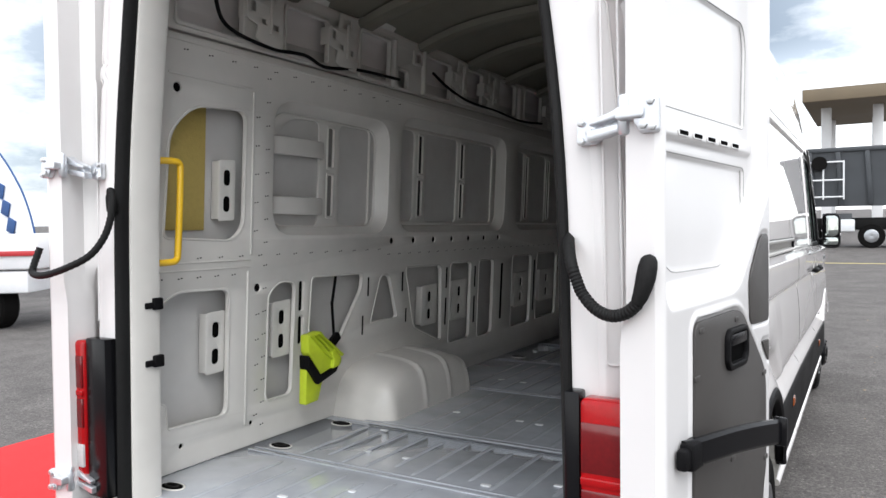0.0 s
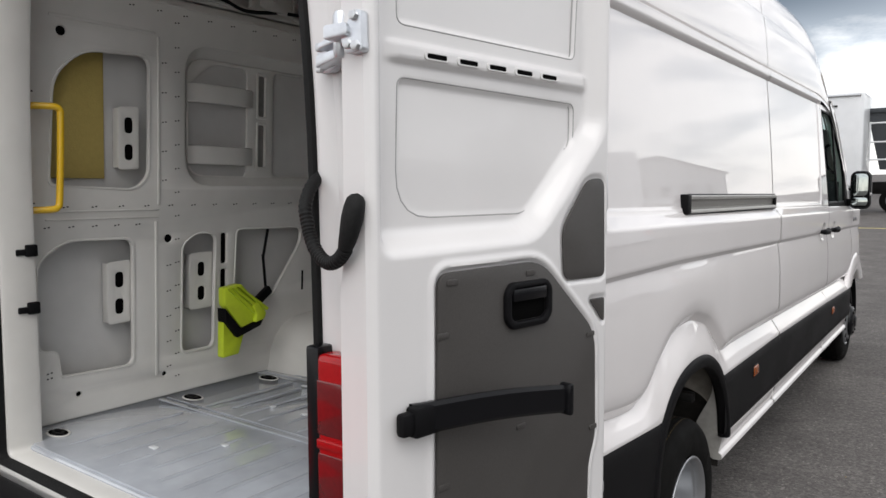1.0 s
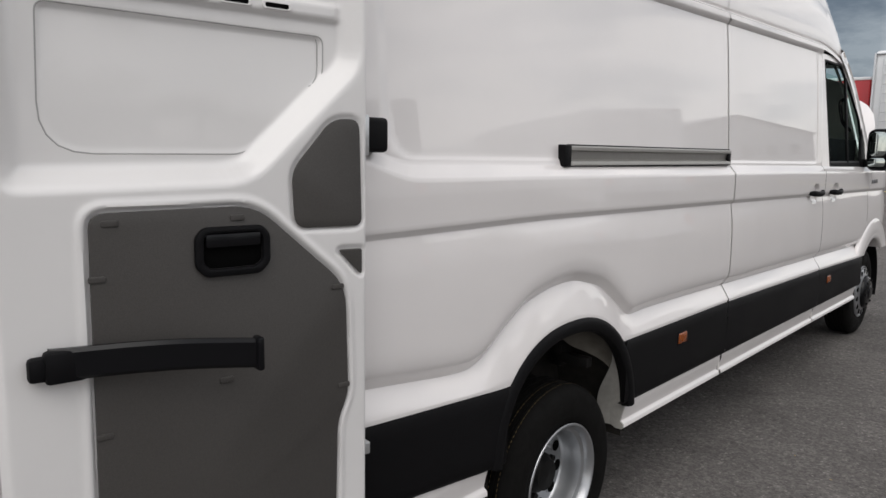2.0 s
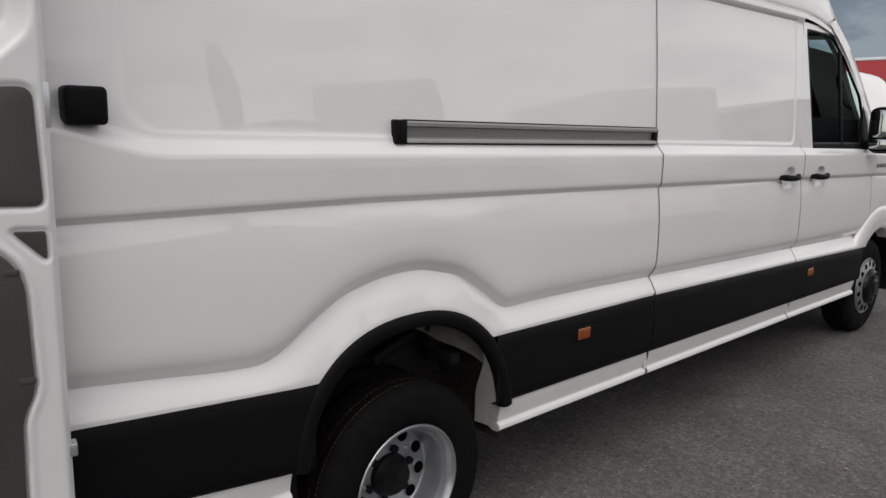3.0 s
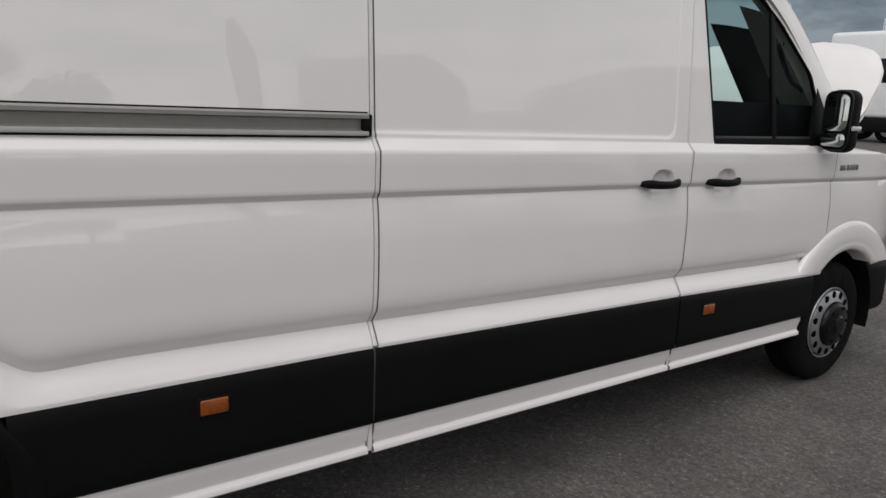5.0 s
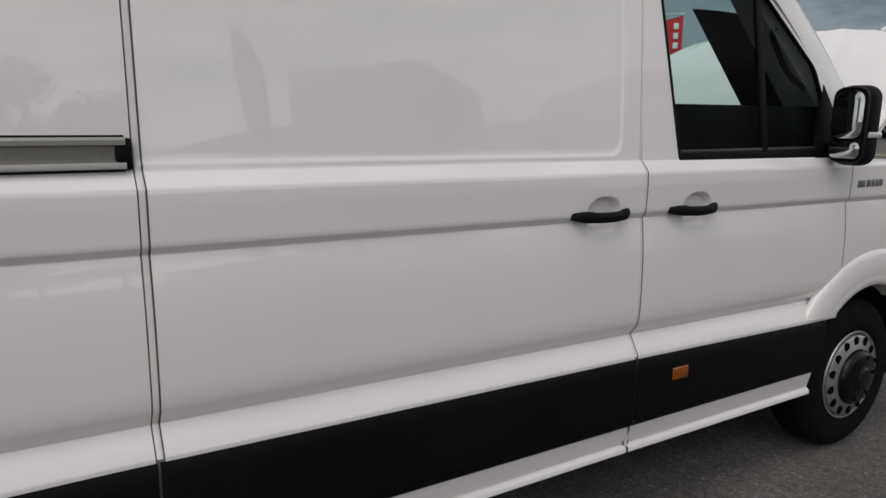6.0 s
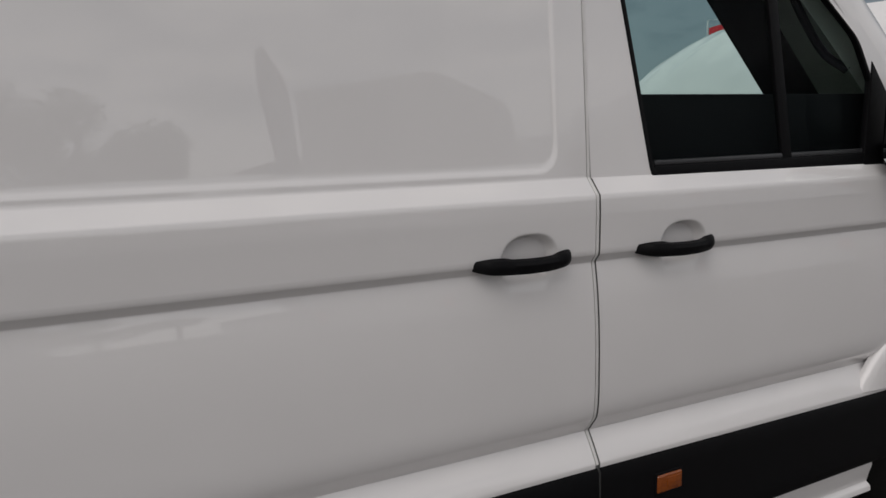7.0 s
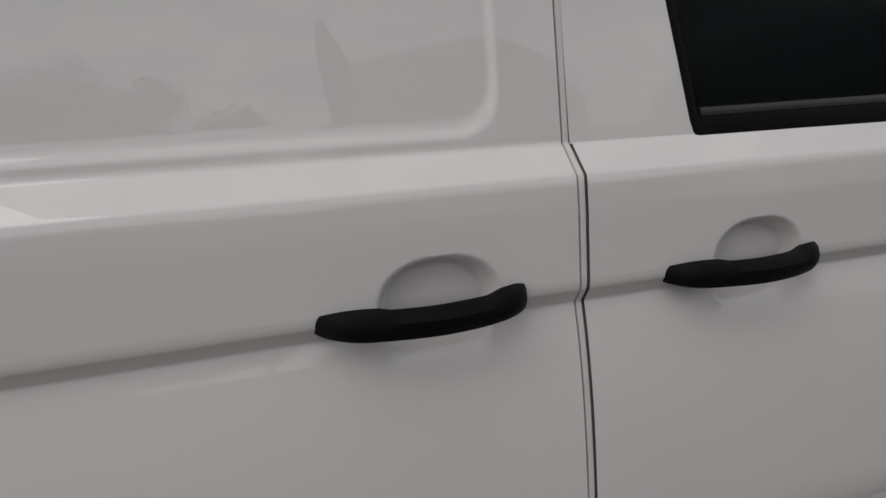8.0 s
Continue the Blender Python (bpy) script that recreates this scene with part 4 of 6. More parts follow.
def bracket(y0, y1, z0, z1):
    """A folded steel bracket with two oval slots."""
    w, h = y1 - y0, z1 - z0
    yc = (y0 + y1) / 2
    slots = [rect(yc - 0.018, yc + 0.018, z0 + h * f - 0.032, z0 + h * f + 0.032, 0.018) for f in (0.28, 0.70)]
    pl = moved(plate(rounded([(y0, z0), (y1, z0 + 0.005), (y1, z1), (y0, z1 - 0.005)], 0.012), slots, 0.006, 0.0018), facing_x(WALL - 0.0125))
    # black plates behind the slots stand for the shade in the bracket
    for f in (0.28, 0.70):
        part("hollow_shade", lean(box(WALL - 0.024, WALL - 0.020, yc - 0.022, yc + 0.022, z0 + h * f - 0.036, z0 + h * f + 0.036, 0)), HOLESHADE, van)
    fl = box(WALL - 0.055, WALL - 0.015, y0 - 0.002, y0 + 0.004, z0 + 0.01, z1 - 0.01, 0.001)
    part("wall_bracket", lean(join(pl, fl)), PRIMER, van, "folded steel bracket with two slots")


for b in ((0.515, 0.60, 1.59, 1.845), (0.465, 0.56, 0.965, 1.225), (0.84, 0.955, 0.975, 1.235), (2.10, 2.275, 0.965, 1.215), (2.46, 2.655, 0.955, 1.225), (3.42, 3.65, 0.95, 1.22), (3.90, 4.19, 0.95, 1.22)):
    bracket(*b)

# dark plates set into the small holes and slots, standing for the shade inside
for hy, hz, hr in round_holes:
    part("cavity_shade", lean(moved(plate([(hy + hr * 1.15 * math.cos(math.pi * k / 5), hz + hr * 1.15 * math.sin(math.pi * k / 5)) for k in range(10)], (), 0.004, 0.001), facing_x(WALL + 0.003))), HOLESHADE, van)
# slots nearest the rear doors get a paler shade colour
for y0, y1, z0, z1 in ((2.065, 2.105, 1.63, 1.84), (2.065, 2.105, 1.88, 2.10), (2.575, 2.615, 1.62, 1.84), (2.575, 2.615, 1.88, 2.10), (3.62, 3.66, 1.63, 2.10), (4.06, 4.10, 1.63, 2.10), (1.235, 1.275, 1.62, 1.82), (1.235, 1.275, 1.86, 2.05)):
    part("cavity_shade", lean(box(DEEP - 0.0125, DEEP - 0.0085, y0, y1, z0, z1, 0)), SLOTGREY if y0 < 1.5 else SLOTDARK, van)
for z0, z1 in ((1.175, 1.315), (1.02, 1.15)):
    part("cavity_shade", lean(box(WALL - 0.010, WALL - 0.004, 0.986, 1.018, z0, z1, 0)), HOLESHADE, van)

# black bars on the lining stand for the shade in narrow slits
for y0, y1, z0, z1 in ((1.515, 1.528, 1.20, 1.30), (1.84, 1.853, 1.20, 1.31), (1.475, 1.487, 1.00, 1.10), (1.885, 1.898, 1.02, 1.10), (2.335, 2.352, 0.95, 1.12), (2.335, 2.352, 1.18, 1.31), (2.715, 2.732, 0.92, 1.10), (2.715, 2.732, 1.16, 1.30), (3.12, 3.15, 0.90, 1.30), (3.715, 3.735, 0.90, 1.30)):
    part("wall_slit_shade", lean(box(WALL + 0.006, WALL + 0.0125, y0, y1, z0, z1, 0.001)), HOLESHADE, van)
# embossed borders and rivet marks on the lining
for y0, y1, z0, z1 in ((0.215, 0.675, 1.395, 1.402), (0.215, 0.675, 1.425, 1.432), (0.655, 0.668, 0.72, 1.38), (0.668, 0.680, 1.45, 2.13), (0.24, 0.66, 2.135, 2.147), (0.16, 4.4, 2.262, 2.272)):
    part("embossed_rib", lean(box(WALL + 0.008, WALL + 0.016, y0, y1, z0, z1, 0.003)), PRIMER, van)
rivets = []
for k in range(16):
    rivets.append((0.76 + 0.0, 0.70 + 0.1 * k))
for k in range(14):
    rivets += [(0.18 + 0.11 * k, 1.445), (0.20 + 0.12 * k, 2.235)]
for k in range(26):
    rivets.append((1.70 + 0.105 * k, 1.415))
for k in range(5):
    rivets += [(0.70, 1.55 + 0.12 * k), (0.22 + 0.09 * k, 1.37), (0.72, 0.75 + 0.11 * k)]
for k in range(2):
    rivets += [(0.17, 0.80 + 0.07 * k), (0.17, 1.46 + 0.4 * k), (0.22, 0.80 + 0.02 * k)]
rv = [lean(moved(plate([(0.0045 * math.cos(math.pi * k / 3), 0.003 * math.sin(math.pi * k / 3)) for k in range(6)], (), 0.002, 0.0005), facing_x(WALL + 0.0125) @ Matrix.Translation((y + e, z + e * 0.15, 0)))) for y, z in rivets for e in (-0.007, 0.007)]
tagged(part("weld_marks", join(*rv), CHASSIS, van), kind="stuff")

# upper band with box brackets, ledge and cable
band_holes = [rect(0.28, 0.60, 2.335, 2.575, 0.02), rect(0.86, 1.14, 2.335, 2.53, 0.02), rect(1.40, 1.65, 2.335, 2.55, 0.02), rect(1.73, 1.83, 2.33, 2.42, 0.02), rect(2.00, 2.30, 2.34, 2.54, 0.02),
              rect(2.50, 2.72, 2.36, 2.56, 0.02), rect(2.98, 3.24, 2.36, 2.57, 0.02), rect(3.42, 3.72, 2.37, 2.58, 0.02), rect(4.05, 4.40, 2.38, 2.58, 0.02), rect(1.90, 1.96, 2.49, 2.54, 0.008)]
part("upper_rail", lean(moved(plate(rounded([(0.13, 2.30), (Y_BULK, 2.335), (Y_BULK, 2.64), (0.13, 2.60)], 0.01), band_holes, 0.016, 0.006), facing_x(WALL + 0.004))), PRIMER, van)
for loop in band_holes:
    cy, cz = sum(p[0] for p in loop) / len(loop), sum(p[1] for p in loop) / len(loop)
    wy, wz = max(p[0] for p in loop) - min(p[0] for p in loop), max(p[1] for p in loop) - min(p[1] for p in loop)
    big = [(cy + (y - cy) * (1 + 0.030 / wy), cz + (z - cz) * (1 + 0.030 / wz)) for y, z in loop]
    part("opening_rim", lean(moved(plate(big, [loop], 0.016, 0.0035), facing_x(WALL + 0.016))), PRIMER, van)
for y, w in ((0.60, 0.22), (1.12, 0.22), (2.28, 0.20), (2.70, 0.24), (3.76, 0.22)):
    hl = [rect(y + 0.105, y + 0.165, 2.515, 2.565, 0.010), rect(y + 0.022, y + 0.050, 2.455, 2.495, 0.006), rect(y + 0.085, y + 0.110, 2.415, 2.437, 0.005), rect(y + 0.160, y + 0.185, 2.40, 2.425, 0.005)]
    ear = [(y, 2.42), (y + 0.065, 2.405), (y + 0.050, 2.352), (y + 0.085, 2.335), (y + w - 0.01, 2.325), (y + w, 2.36), (y + w - 0.012, 2.47), (y + w, 2.585), (y + 0.075, 2.585), (y + 0.070, 2.515), (y, 2.51)]
    part("roof_bracket", lean(moved(plate(rounded(ear, 0.010, 3), hl, 0.006, 0.0025), facing_x(WALL + 0.036))), PRIMER, van, "pressed steel roof bracket")
    for yy, z0, z1 in ((y + 0.002, 2.425, 2.505), (y + w - 0.010, 2.345, 2.575)):
        part("bracket_flange", lean(box(WALL - 0.02, WALL + 0.033, yy, yy + 0.005, z0, z1, 0.001)), PRIMER, van)
    for q in (2.43, 2.50):
        part("bracket_bead", lean(tube([(WALL + 0.037, y + 0.135, q - 0.05), (WALL + 0.041, y + 0.137, q), (WALL + 0.037, y + 0.139, q + 0.04)], 0.007, 8)), PRIMER, van)
for y in (1.68, 1.98, 3.30):
    part("bracket_flange", lean(box(WALL - 0.01, WALL + 0.026, y, y + 0.03, 2.32, 2.57, 0.010, 3)), PRIMER, van)
part("cornice_ledge", sheet([[(WALL + 0.055 + d, y, z + 0.012 * y) for d, z in ((0.0, 2.58), (0.012, 2.585), (0.05, 2.60), (0.062, 2.61), (0.064, 2.64), (0.08, 2.66))] for y in steps(0.12, Y_BULK, 12)]), PRIMER, van)
cable = smooth_line([(-0.815, 0.44, 2.62), (-0.82, 0.45, 2.45), (-0.825, 0.52, 2.36), (-0.82, 0.75, 2.325), (-0.81, 0.95, 2.335), (-0.815, 1.10, 2.31), (-0.82, 1.35, 2.345), (-0.815, 1.72, 2.36)], 7)
part("wall_cable", tube(cable, 0.008, 8), BLACK, van, "black cable along the upper wall")
eave = smooth_line([(-0.80, 1.55, 2.640), (-0.80, 1.9, 2.645), (-0.79, 2.2, 2.642), (-0.79, 2.6, 2.655), (-0.785, 3.2, 2.65), (-0.78, 3.9, 2.662), (-0.78, 4.4, 2.66)], 5)
part("wall_cable", tube(eave, 0.008, 8), BLACK, van)
cable2 = smooth_line([(-0.82, 2.08, 2.46), (-0.815, 2.25, 2.40), (-0.81, 2.5, 2.355), (-0.815, 2.9, 2.35), (-0.81, 3.3, 2.33), (-0.815, 3.7, 2.36)], 6)
part("wall_cable", tube(cable2, 0.008, 8), BLACK, van)

# right inner wall, bulkhead and roof lining
part("right_wall_lining", join(box(0.895, 0.91, 0.13, 1.19, 0.62, 1.5, 0.003), box(0.895, 0.91, 1.19, 2.17, 1.0, 1.5, 0.003), box(0.895, 0.91, 2.17, Y_BULK, 0.62, 1.5, 0.003), box(0.85, 0.865, 0.13, Y_BULK, 1.5, 2.58, 0.003)), PRIMER, van)
part("bulkhead", moved(plate(rounded([(-0.95, 0.60), (0.95, 0.60), (0.95, 1.35), (0.90, 2.40), (0.70, 2.66), (-0.70, 2.66), (-0.90, 2.40), (-0.95, 1.35)], 0.05), (), 0.02, 0.003), facing_back(Y_BULK)), GREYPANEL, van)
# roof skin and bows have a darker tone than the walls
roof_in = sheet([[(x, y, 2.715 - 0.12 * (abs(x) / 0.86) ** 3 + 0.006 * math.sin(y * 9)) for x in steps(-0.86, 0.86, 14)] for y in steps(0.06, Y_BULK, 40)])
tagged(part("roof_lining", roof_in, ROOFIN, van), "dark grey roof skin")
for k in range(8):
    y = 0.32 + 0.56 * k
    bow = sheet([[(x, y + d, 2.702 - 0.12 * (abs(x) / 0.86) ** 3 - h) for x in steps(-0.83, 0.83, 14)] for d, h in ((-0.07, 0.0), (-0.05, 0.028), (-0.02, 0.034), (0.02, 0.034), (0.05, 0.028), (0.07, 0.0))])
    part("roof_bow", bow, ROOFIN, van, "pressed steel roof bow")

# floor sheet with long beads, cross seams and lashing rings
FLOOR = 0.62
part("floor_sheet", join(box(-0.965, 0.965, 0.085, 1.20, FLOOR - 0.02, FLOOR, 0.004), box(-0.68, 0.68, 1.20, 2.16, FLOOR - 0.02, FLOOR, 0.0), box(-0.965, 0.965, 1.20, 1.275, FLOOR - 0.02, FLOOR, 0.0), box(-0.965, 0.965, 2.16, Y_BULK, FLOOR - 0.02, FLOOR, 0.002)), FLOORMETAL, van, "painted ribbed steel load floor")


def bead(x, y0, y1, w=0.012, h=0.008):
    rows = []
    for y, s in ((y0, 0.0), (y0 + 0.012, 0.7), (y0 + 0.03, 1.0), (y1 - 0.03, 1.0), (y1 - 0.012, 0.7), (y1, 0.0)):
        rows.append([(x + w * k * (0.3 + 0.7 * s), y, FLOOR + 0.0005 + h * s * q) for k, q in ((-1, 0), (-0.7, 0.6), (-0.3, 1), (0.3, 1), (0.7, 0.6), (1, 0))])
    v, f = sheet(rows)
    return v, [tuple(reversed(q)) for q in f]


seams = [0.10, 0.66, 1.24, 2.14, 3.04, 3.8, 4.56]
for i in range(len(seams) - 1):
    a, b = seams[i], seams[i + 1]
    for k in range(13):
        x = -0.66 + 0.11 * k
        if 1.2 < a < 2.1 and abs(x) > 0.5:
            continue
        cut = 0.10 if (k % 3 == 1) else 0.05
        part("floor_bead", bead(x, a + cut, b - cut, 0.012, 0.0035 if a < 1.2 else 0.002), FLOORMETAL, van)
    if i:
        part("floor_seam", box(-0.9, 0.9, a - 0.012, a + 0.012, FLOOR, FLOOR + 0.004, 0.002), FLOORMETAL, van)
        part("floor_seam", box(-0.9, 0.9, a + 0.03, a + 0.038, FLOOR, FLOOR + 0.003, 0.001), FLOORMETAL, van)
for i, (x, y) in enumerate(((-0.81, 0.19), (-0.81, 0.755), (-0.80, 1.16), (0.81, 0.19), (0.81, 0.755), (-0.80, 2.3), (-0.80, 3.2))):
    pan = moved(plate([(0.058 * math.cos(math.pi * k / 8), 0.036 * math.sin(math.pi * k / 8)) for k in range(16)], (), 0.003, 0.001), pose(x, y, FLOOR + 0.0035))
    ring_pts = [(x + 0.030 * math.cos(math.pi * k / 8), y + 0.014 * math.sin(math.pi * k / 8), FLOOR + 0.007) for k in range(16)]
    eye = part("lashing_ring", pan, PRIMER, van, "recessed steel lashing ring")
    part("ring_well", moved(plate([(0.050 * math.cos(math.pi * k / 8), 0.028 * math.sin(math.pi * k / 8)) for k in range(16)], (), 0.002, 0.0005), pose(x, y, FLOOR + 0.005)), HOLESHADE, eye)
    part("ring_bar", tube(ring_pts, 0.004, 6, closed=True), CHASSIS, eye)
for x, y in ((-0.42, 1.612), (-0.068, 1.606), (0.039, 1.59), (-0.562, 2.43), (-0.411, 2.415), (-0.552, 1.163), (-0.81, 3.74), (-0.789, 3.486), (-0.57, 3.138), (-0.467, 3.073), (-0.43, 0.868), (-0.236, 0.872), (0.185, 0.751), (-0.21, 0.47), (-0.387, 0.311), (0.30, 1.60), (0.42, 0.87), (-0.12, 2.42), (0.20, 2.42)):
    part("floor_plug", moved(plate(rounded([(-0.020, -0.011), (0.020, -0.011), (0.020, 0.011), (-0.020, 0.011)], 0.008, 3), (), 0.004, 0.0015), pose(x, y, FLOOR + 0.004)), PLUG, van)



# wheel boxes with pressed ribs
def wheel_box():
    rows = []
    prof = [(0.0, 0.0), (0.004, 0.05), (0.010, 0.10), (0.020, 0.15), (0.038, 0.19), (0.065, 0.217), (0.10, 0.232), (0.16, 0.245), (0.24, 0.255), (0.33, 0.26)]
    for i in range(61):
        y = 1.265 + 0.90 * i / 60
        e = abs((i / 60 - 0.5) * 2)
        h_end = max(0.0, 1 - e ** 5) ** 0.5
        ribs = sum(0.010 * math.exp(-((y - c) / 0.011) ** 2) for c in (1.62, 1.87, 2.08))
        turn = 0.16 * max(0.0, (e - 0.80) / 0.20) ** 2.5
        rows.append([(max(-0.600 - d - turn, -0.97) + (ribs if h > 0.02 else 0), y, FLOOR + (h * h_end + (ribs if h > 0.18 else 0))) for d, h in prof])
    return sheet(rows)


wb = wheel_box()
part("wheel_box", wb, PRIMER, van, "grey pressed steel wheel box with ribs", 75)
part("wheel_box", moved(wb, FLIP), PRIMER, van, "", 75)

# grab rail, latches
rail = [(-0.86, 0.125, 1.80)] + smooth_line([(-0.83, 0.14, 1.805), (-0.795, 0.215, 1.805), (-0.792, 0.237, 1.795), (-0.792, 0.24, 1.77), (-0.795, 0.235, 1.62), (-0.80, 0.228, 1.475), (-0.80, 0.222, 1.45), (-0.80, 0.20, 1.44), (-0.83, 0.12, 1.437)], 6) + [(-0.86, 0.10, 1.437)]
part("grab_rail", tube(rail, 0.0125, 12), YELLOW, van, "bright yellow tubular grab rail")
for z in (1.30, 1.10):
    cat = part("door_catch", box(-0.782, -0.752, 0.085, 0.125, z - 0.021, z + 0.021, 0.005), BLACK, van, "black door catch")
    part("catch_arm", box(-0.775, -0.757, 0.055, 0.09, z - 0.016, z + 0.006, 0.004), BLACK, cat)

# ---- a lime wheel chock in its holder by the wheel box ----
chock = thing("wheel_chock", "lime green plastic wheel chock strapped to the wall", "wheel chock")
chock.matrix_world = TIP @ pose(-0.80, 1.0, 0.9)
CH = Matrix.Translation((0.80, -1.0, -0.9)) @ Matrix.Translation((0, 0.912, 0)) @ Matrix.Diagonal((1, 0.74, 1, 1)) @ Matrix.Translation((0, -0.856, 0))


def slab(pts, x0, x1, r=0.012, bev=0.006):
    return moved(moved(plate(rounded(pts, r), (), x1 - x0, bev), facing_x(x1)), CH)


part("block", slab([(0.862, 1.078), (0.985, 1.088), (1.150, 0.950), (1.138, 0.918), (0.975, 0.888), (0.862, 1.0)], -0.835, -0.785), LIME, chock, "lime green plastic block")
for k, (ya, yb) in enumerate(((0.872, 0.985), (0.905, 1.025), (0.94, 1.068))):
    part("grip_rib", slab([(ya, 1.074 + 0.002 * k), (ya + 0.018, 1.079), (yb + 0.085 + 0.018, 0.955 + 0.004 * k), (yb + 0.085, 0.945 + 0.004 * k)], -0.79, -0.772 + 0.004 * k, 0.004, 0.003), LIME, chock)
part("block_face", slab([(1.045, 0.985), (1.085, 1.0), (1.150, 0.945), (1.135, 0.915), (1.06, 0.905), (1.075, 0.945)], -0.80, -0.765, 0.014, 0.006), LIME, chock)
part("strap", slab([(0.856, 0.990), (0.968, 0.886), (1.138, 0.914), (1.115, 0.885), (0.94, 0.848), (0.856, 0.930)], -0.838, -0.778, 0.006, 0.004), BLACK, chock, "black holding strap")
part("foot", slab([(0.846, 0.765), (0.856, 0.928), (0.935, 0.852), (1.010, 0.866), (0.962, 0.770)], -0.838, -0.795, 0.010), LIME, chock)
part("arm", slab([(1.12, 0.962), (1.16, 0.935), (1.315, 1.018), (1.290, 1.050)], -0.895, -0.865, 0.006, 0.003), BLACK, chock)
for ra, rb in (((1.302, 1.03), (1.285, 1.20)), ((1.285, 1.18), (1.33, 1.32))):
    part("cable", moved(tube([(-0.905, *ra), (-0.905, *rb)], 0.008, 8), CH), BLACK, chock)


# ---- rear doors, folded back along the sides ----
def sd_poly(x, y, poly):
    """Signed distance from arrays of points to a polygon, negative inside."""
    best, inside = np.full(x.shape, 1e9), np.zeros(x.shape, bool)
    for i in range(len(poly)):
        (ax, ay), (bx, by) = poly[i - 1], poly[i]
        dx, dy = bx - ax, by - ay
        t = np.clip(((x - ax) * dx + (y - ay) * dy) / (dx * dx + dy * dy + 1e-12), 0, 1)
        best = np.minimum(best, np.hypot(x - ax - t * dx, y - ay - t * dy))
        if ay != by:
            inside ^= ((ay > y) != (by > y)) & (x < ax + (y - ay) / (by - ay) * dx)
    return np.where(inside, -best, best)


def ramp(a, b, v):
    s = np.clip((v - a) / (b - a), 0.0, 1.0)
    return s * s * (3 - 2 * s)


D_W, D_LOW, D_TOP = 0.748, 0.50, 2.46
field_recess = rounded([(0.012, 1.376), (0.470, 1.385), (0.738, 1.640), (0.738, 2.30), (0.60, 2.42), (0.012, 2.42)], [0.05, 0.06, 0.05, 0.05, 0.05, 0.05])
low_glass = rounded([(0.092, 1.449), (0.472, 1.450), (0.654, 1.612), (0.655, 1.704), (0.100, 1.709)], [0.09, 0.03, 0.03, 0.02, 0.02])
up_glass = rounded([(0.100, 1.804), (0.656, 1.806), (0.670, 2.03), (0.645, 2.085), (0.100, 2.08)], [0.02, 0.02, 0.04, 0.04, 0.03])
GREY_BIG = rounded([(0.148, 0.53), (0.652, 0.53), (0.660, 0.848), (0.688, 0.905), (0.681, 1.163), (0.470, 1.348), (0.156, 1.344)], [0.02, 0.03, 0.03, 0.03, 0.05, 0.05, 0.03])
GREY_SMALL = rounded([(0.561, 1.295), (0.727, 1.292), (0.720, 1.529), (0.652, 1.528), (0.554, 1.417)], [0.03, 0.02, 0.025, 0.03, 0.03])
GREY_TRI = rounded([(0.665, 1.242), (0.727, 1.240), (0.727, 1.178)], [0.012, 0.006, 0.012])


def door_depth(u, z):
    d = -0.045 * ramp(0.0, 0.054, -sd_poly(u, z, field_recess))
    g = np.minimum(sd_poly(u, z, low_glass), sd_poly(u, z, up_glass))
    d -= (0.0015 + 0.006 * ramp(1.52, 1.70, z)) * ramp(0.0, 0.010, -g)
    d += 0.012 * ramp(0.022, 0.012, np.abs(z - 1.755)) * ramp(0.06, 0.10, u) * ramp(0.700, 0.675, u)
    big = sd_poly(u, z, GREY_BIG)
    d += 0.004 * ramp(0.026, 0.014, big) - 0.010 * ramp(-0.010, -0.002, -big)
    d -= 0.006 * ramp(-0.011, -0.003, -np.minimum(sd_poly(u, z, GREY_SMALL), sd_poly(u, z, GREY_TRI)))
    edge = np.minimum(np.minimum(u, D_W - u), np.minimum(z - D_LOW, D_TOP - z))
    return d - 0.018 * ramp(0.016, 0.0, edge) ** 2


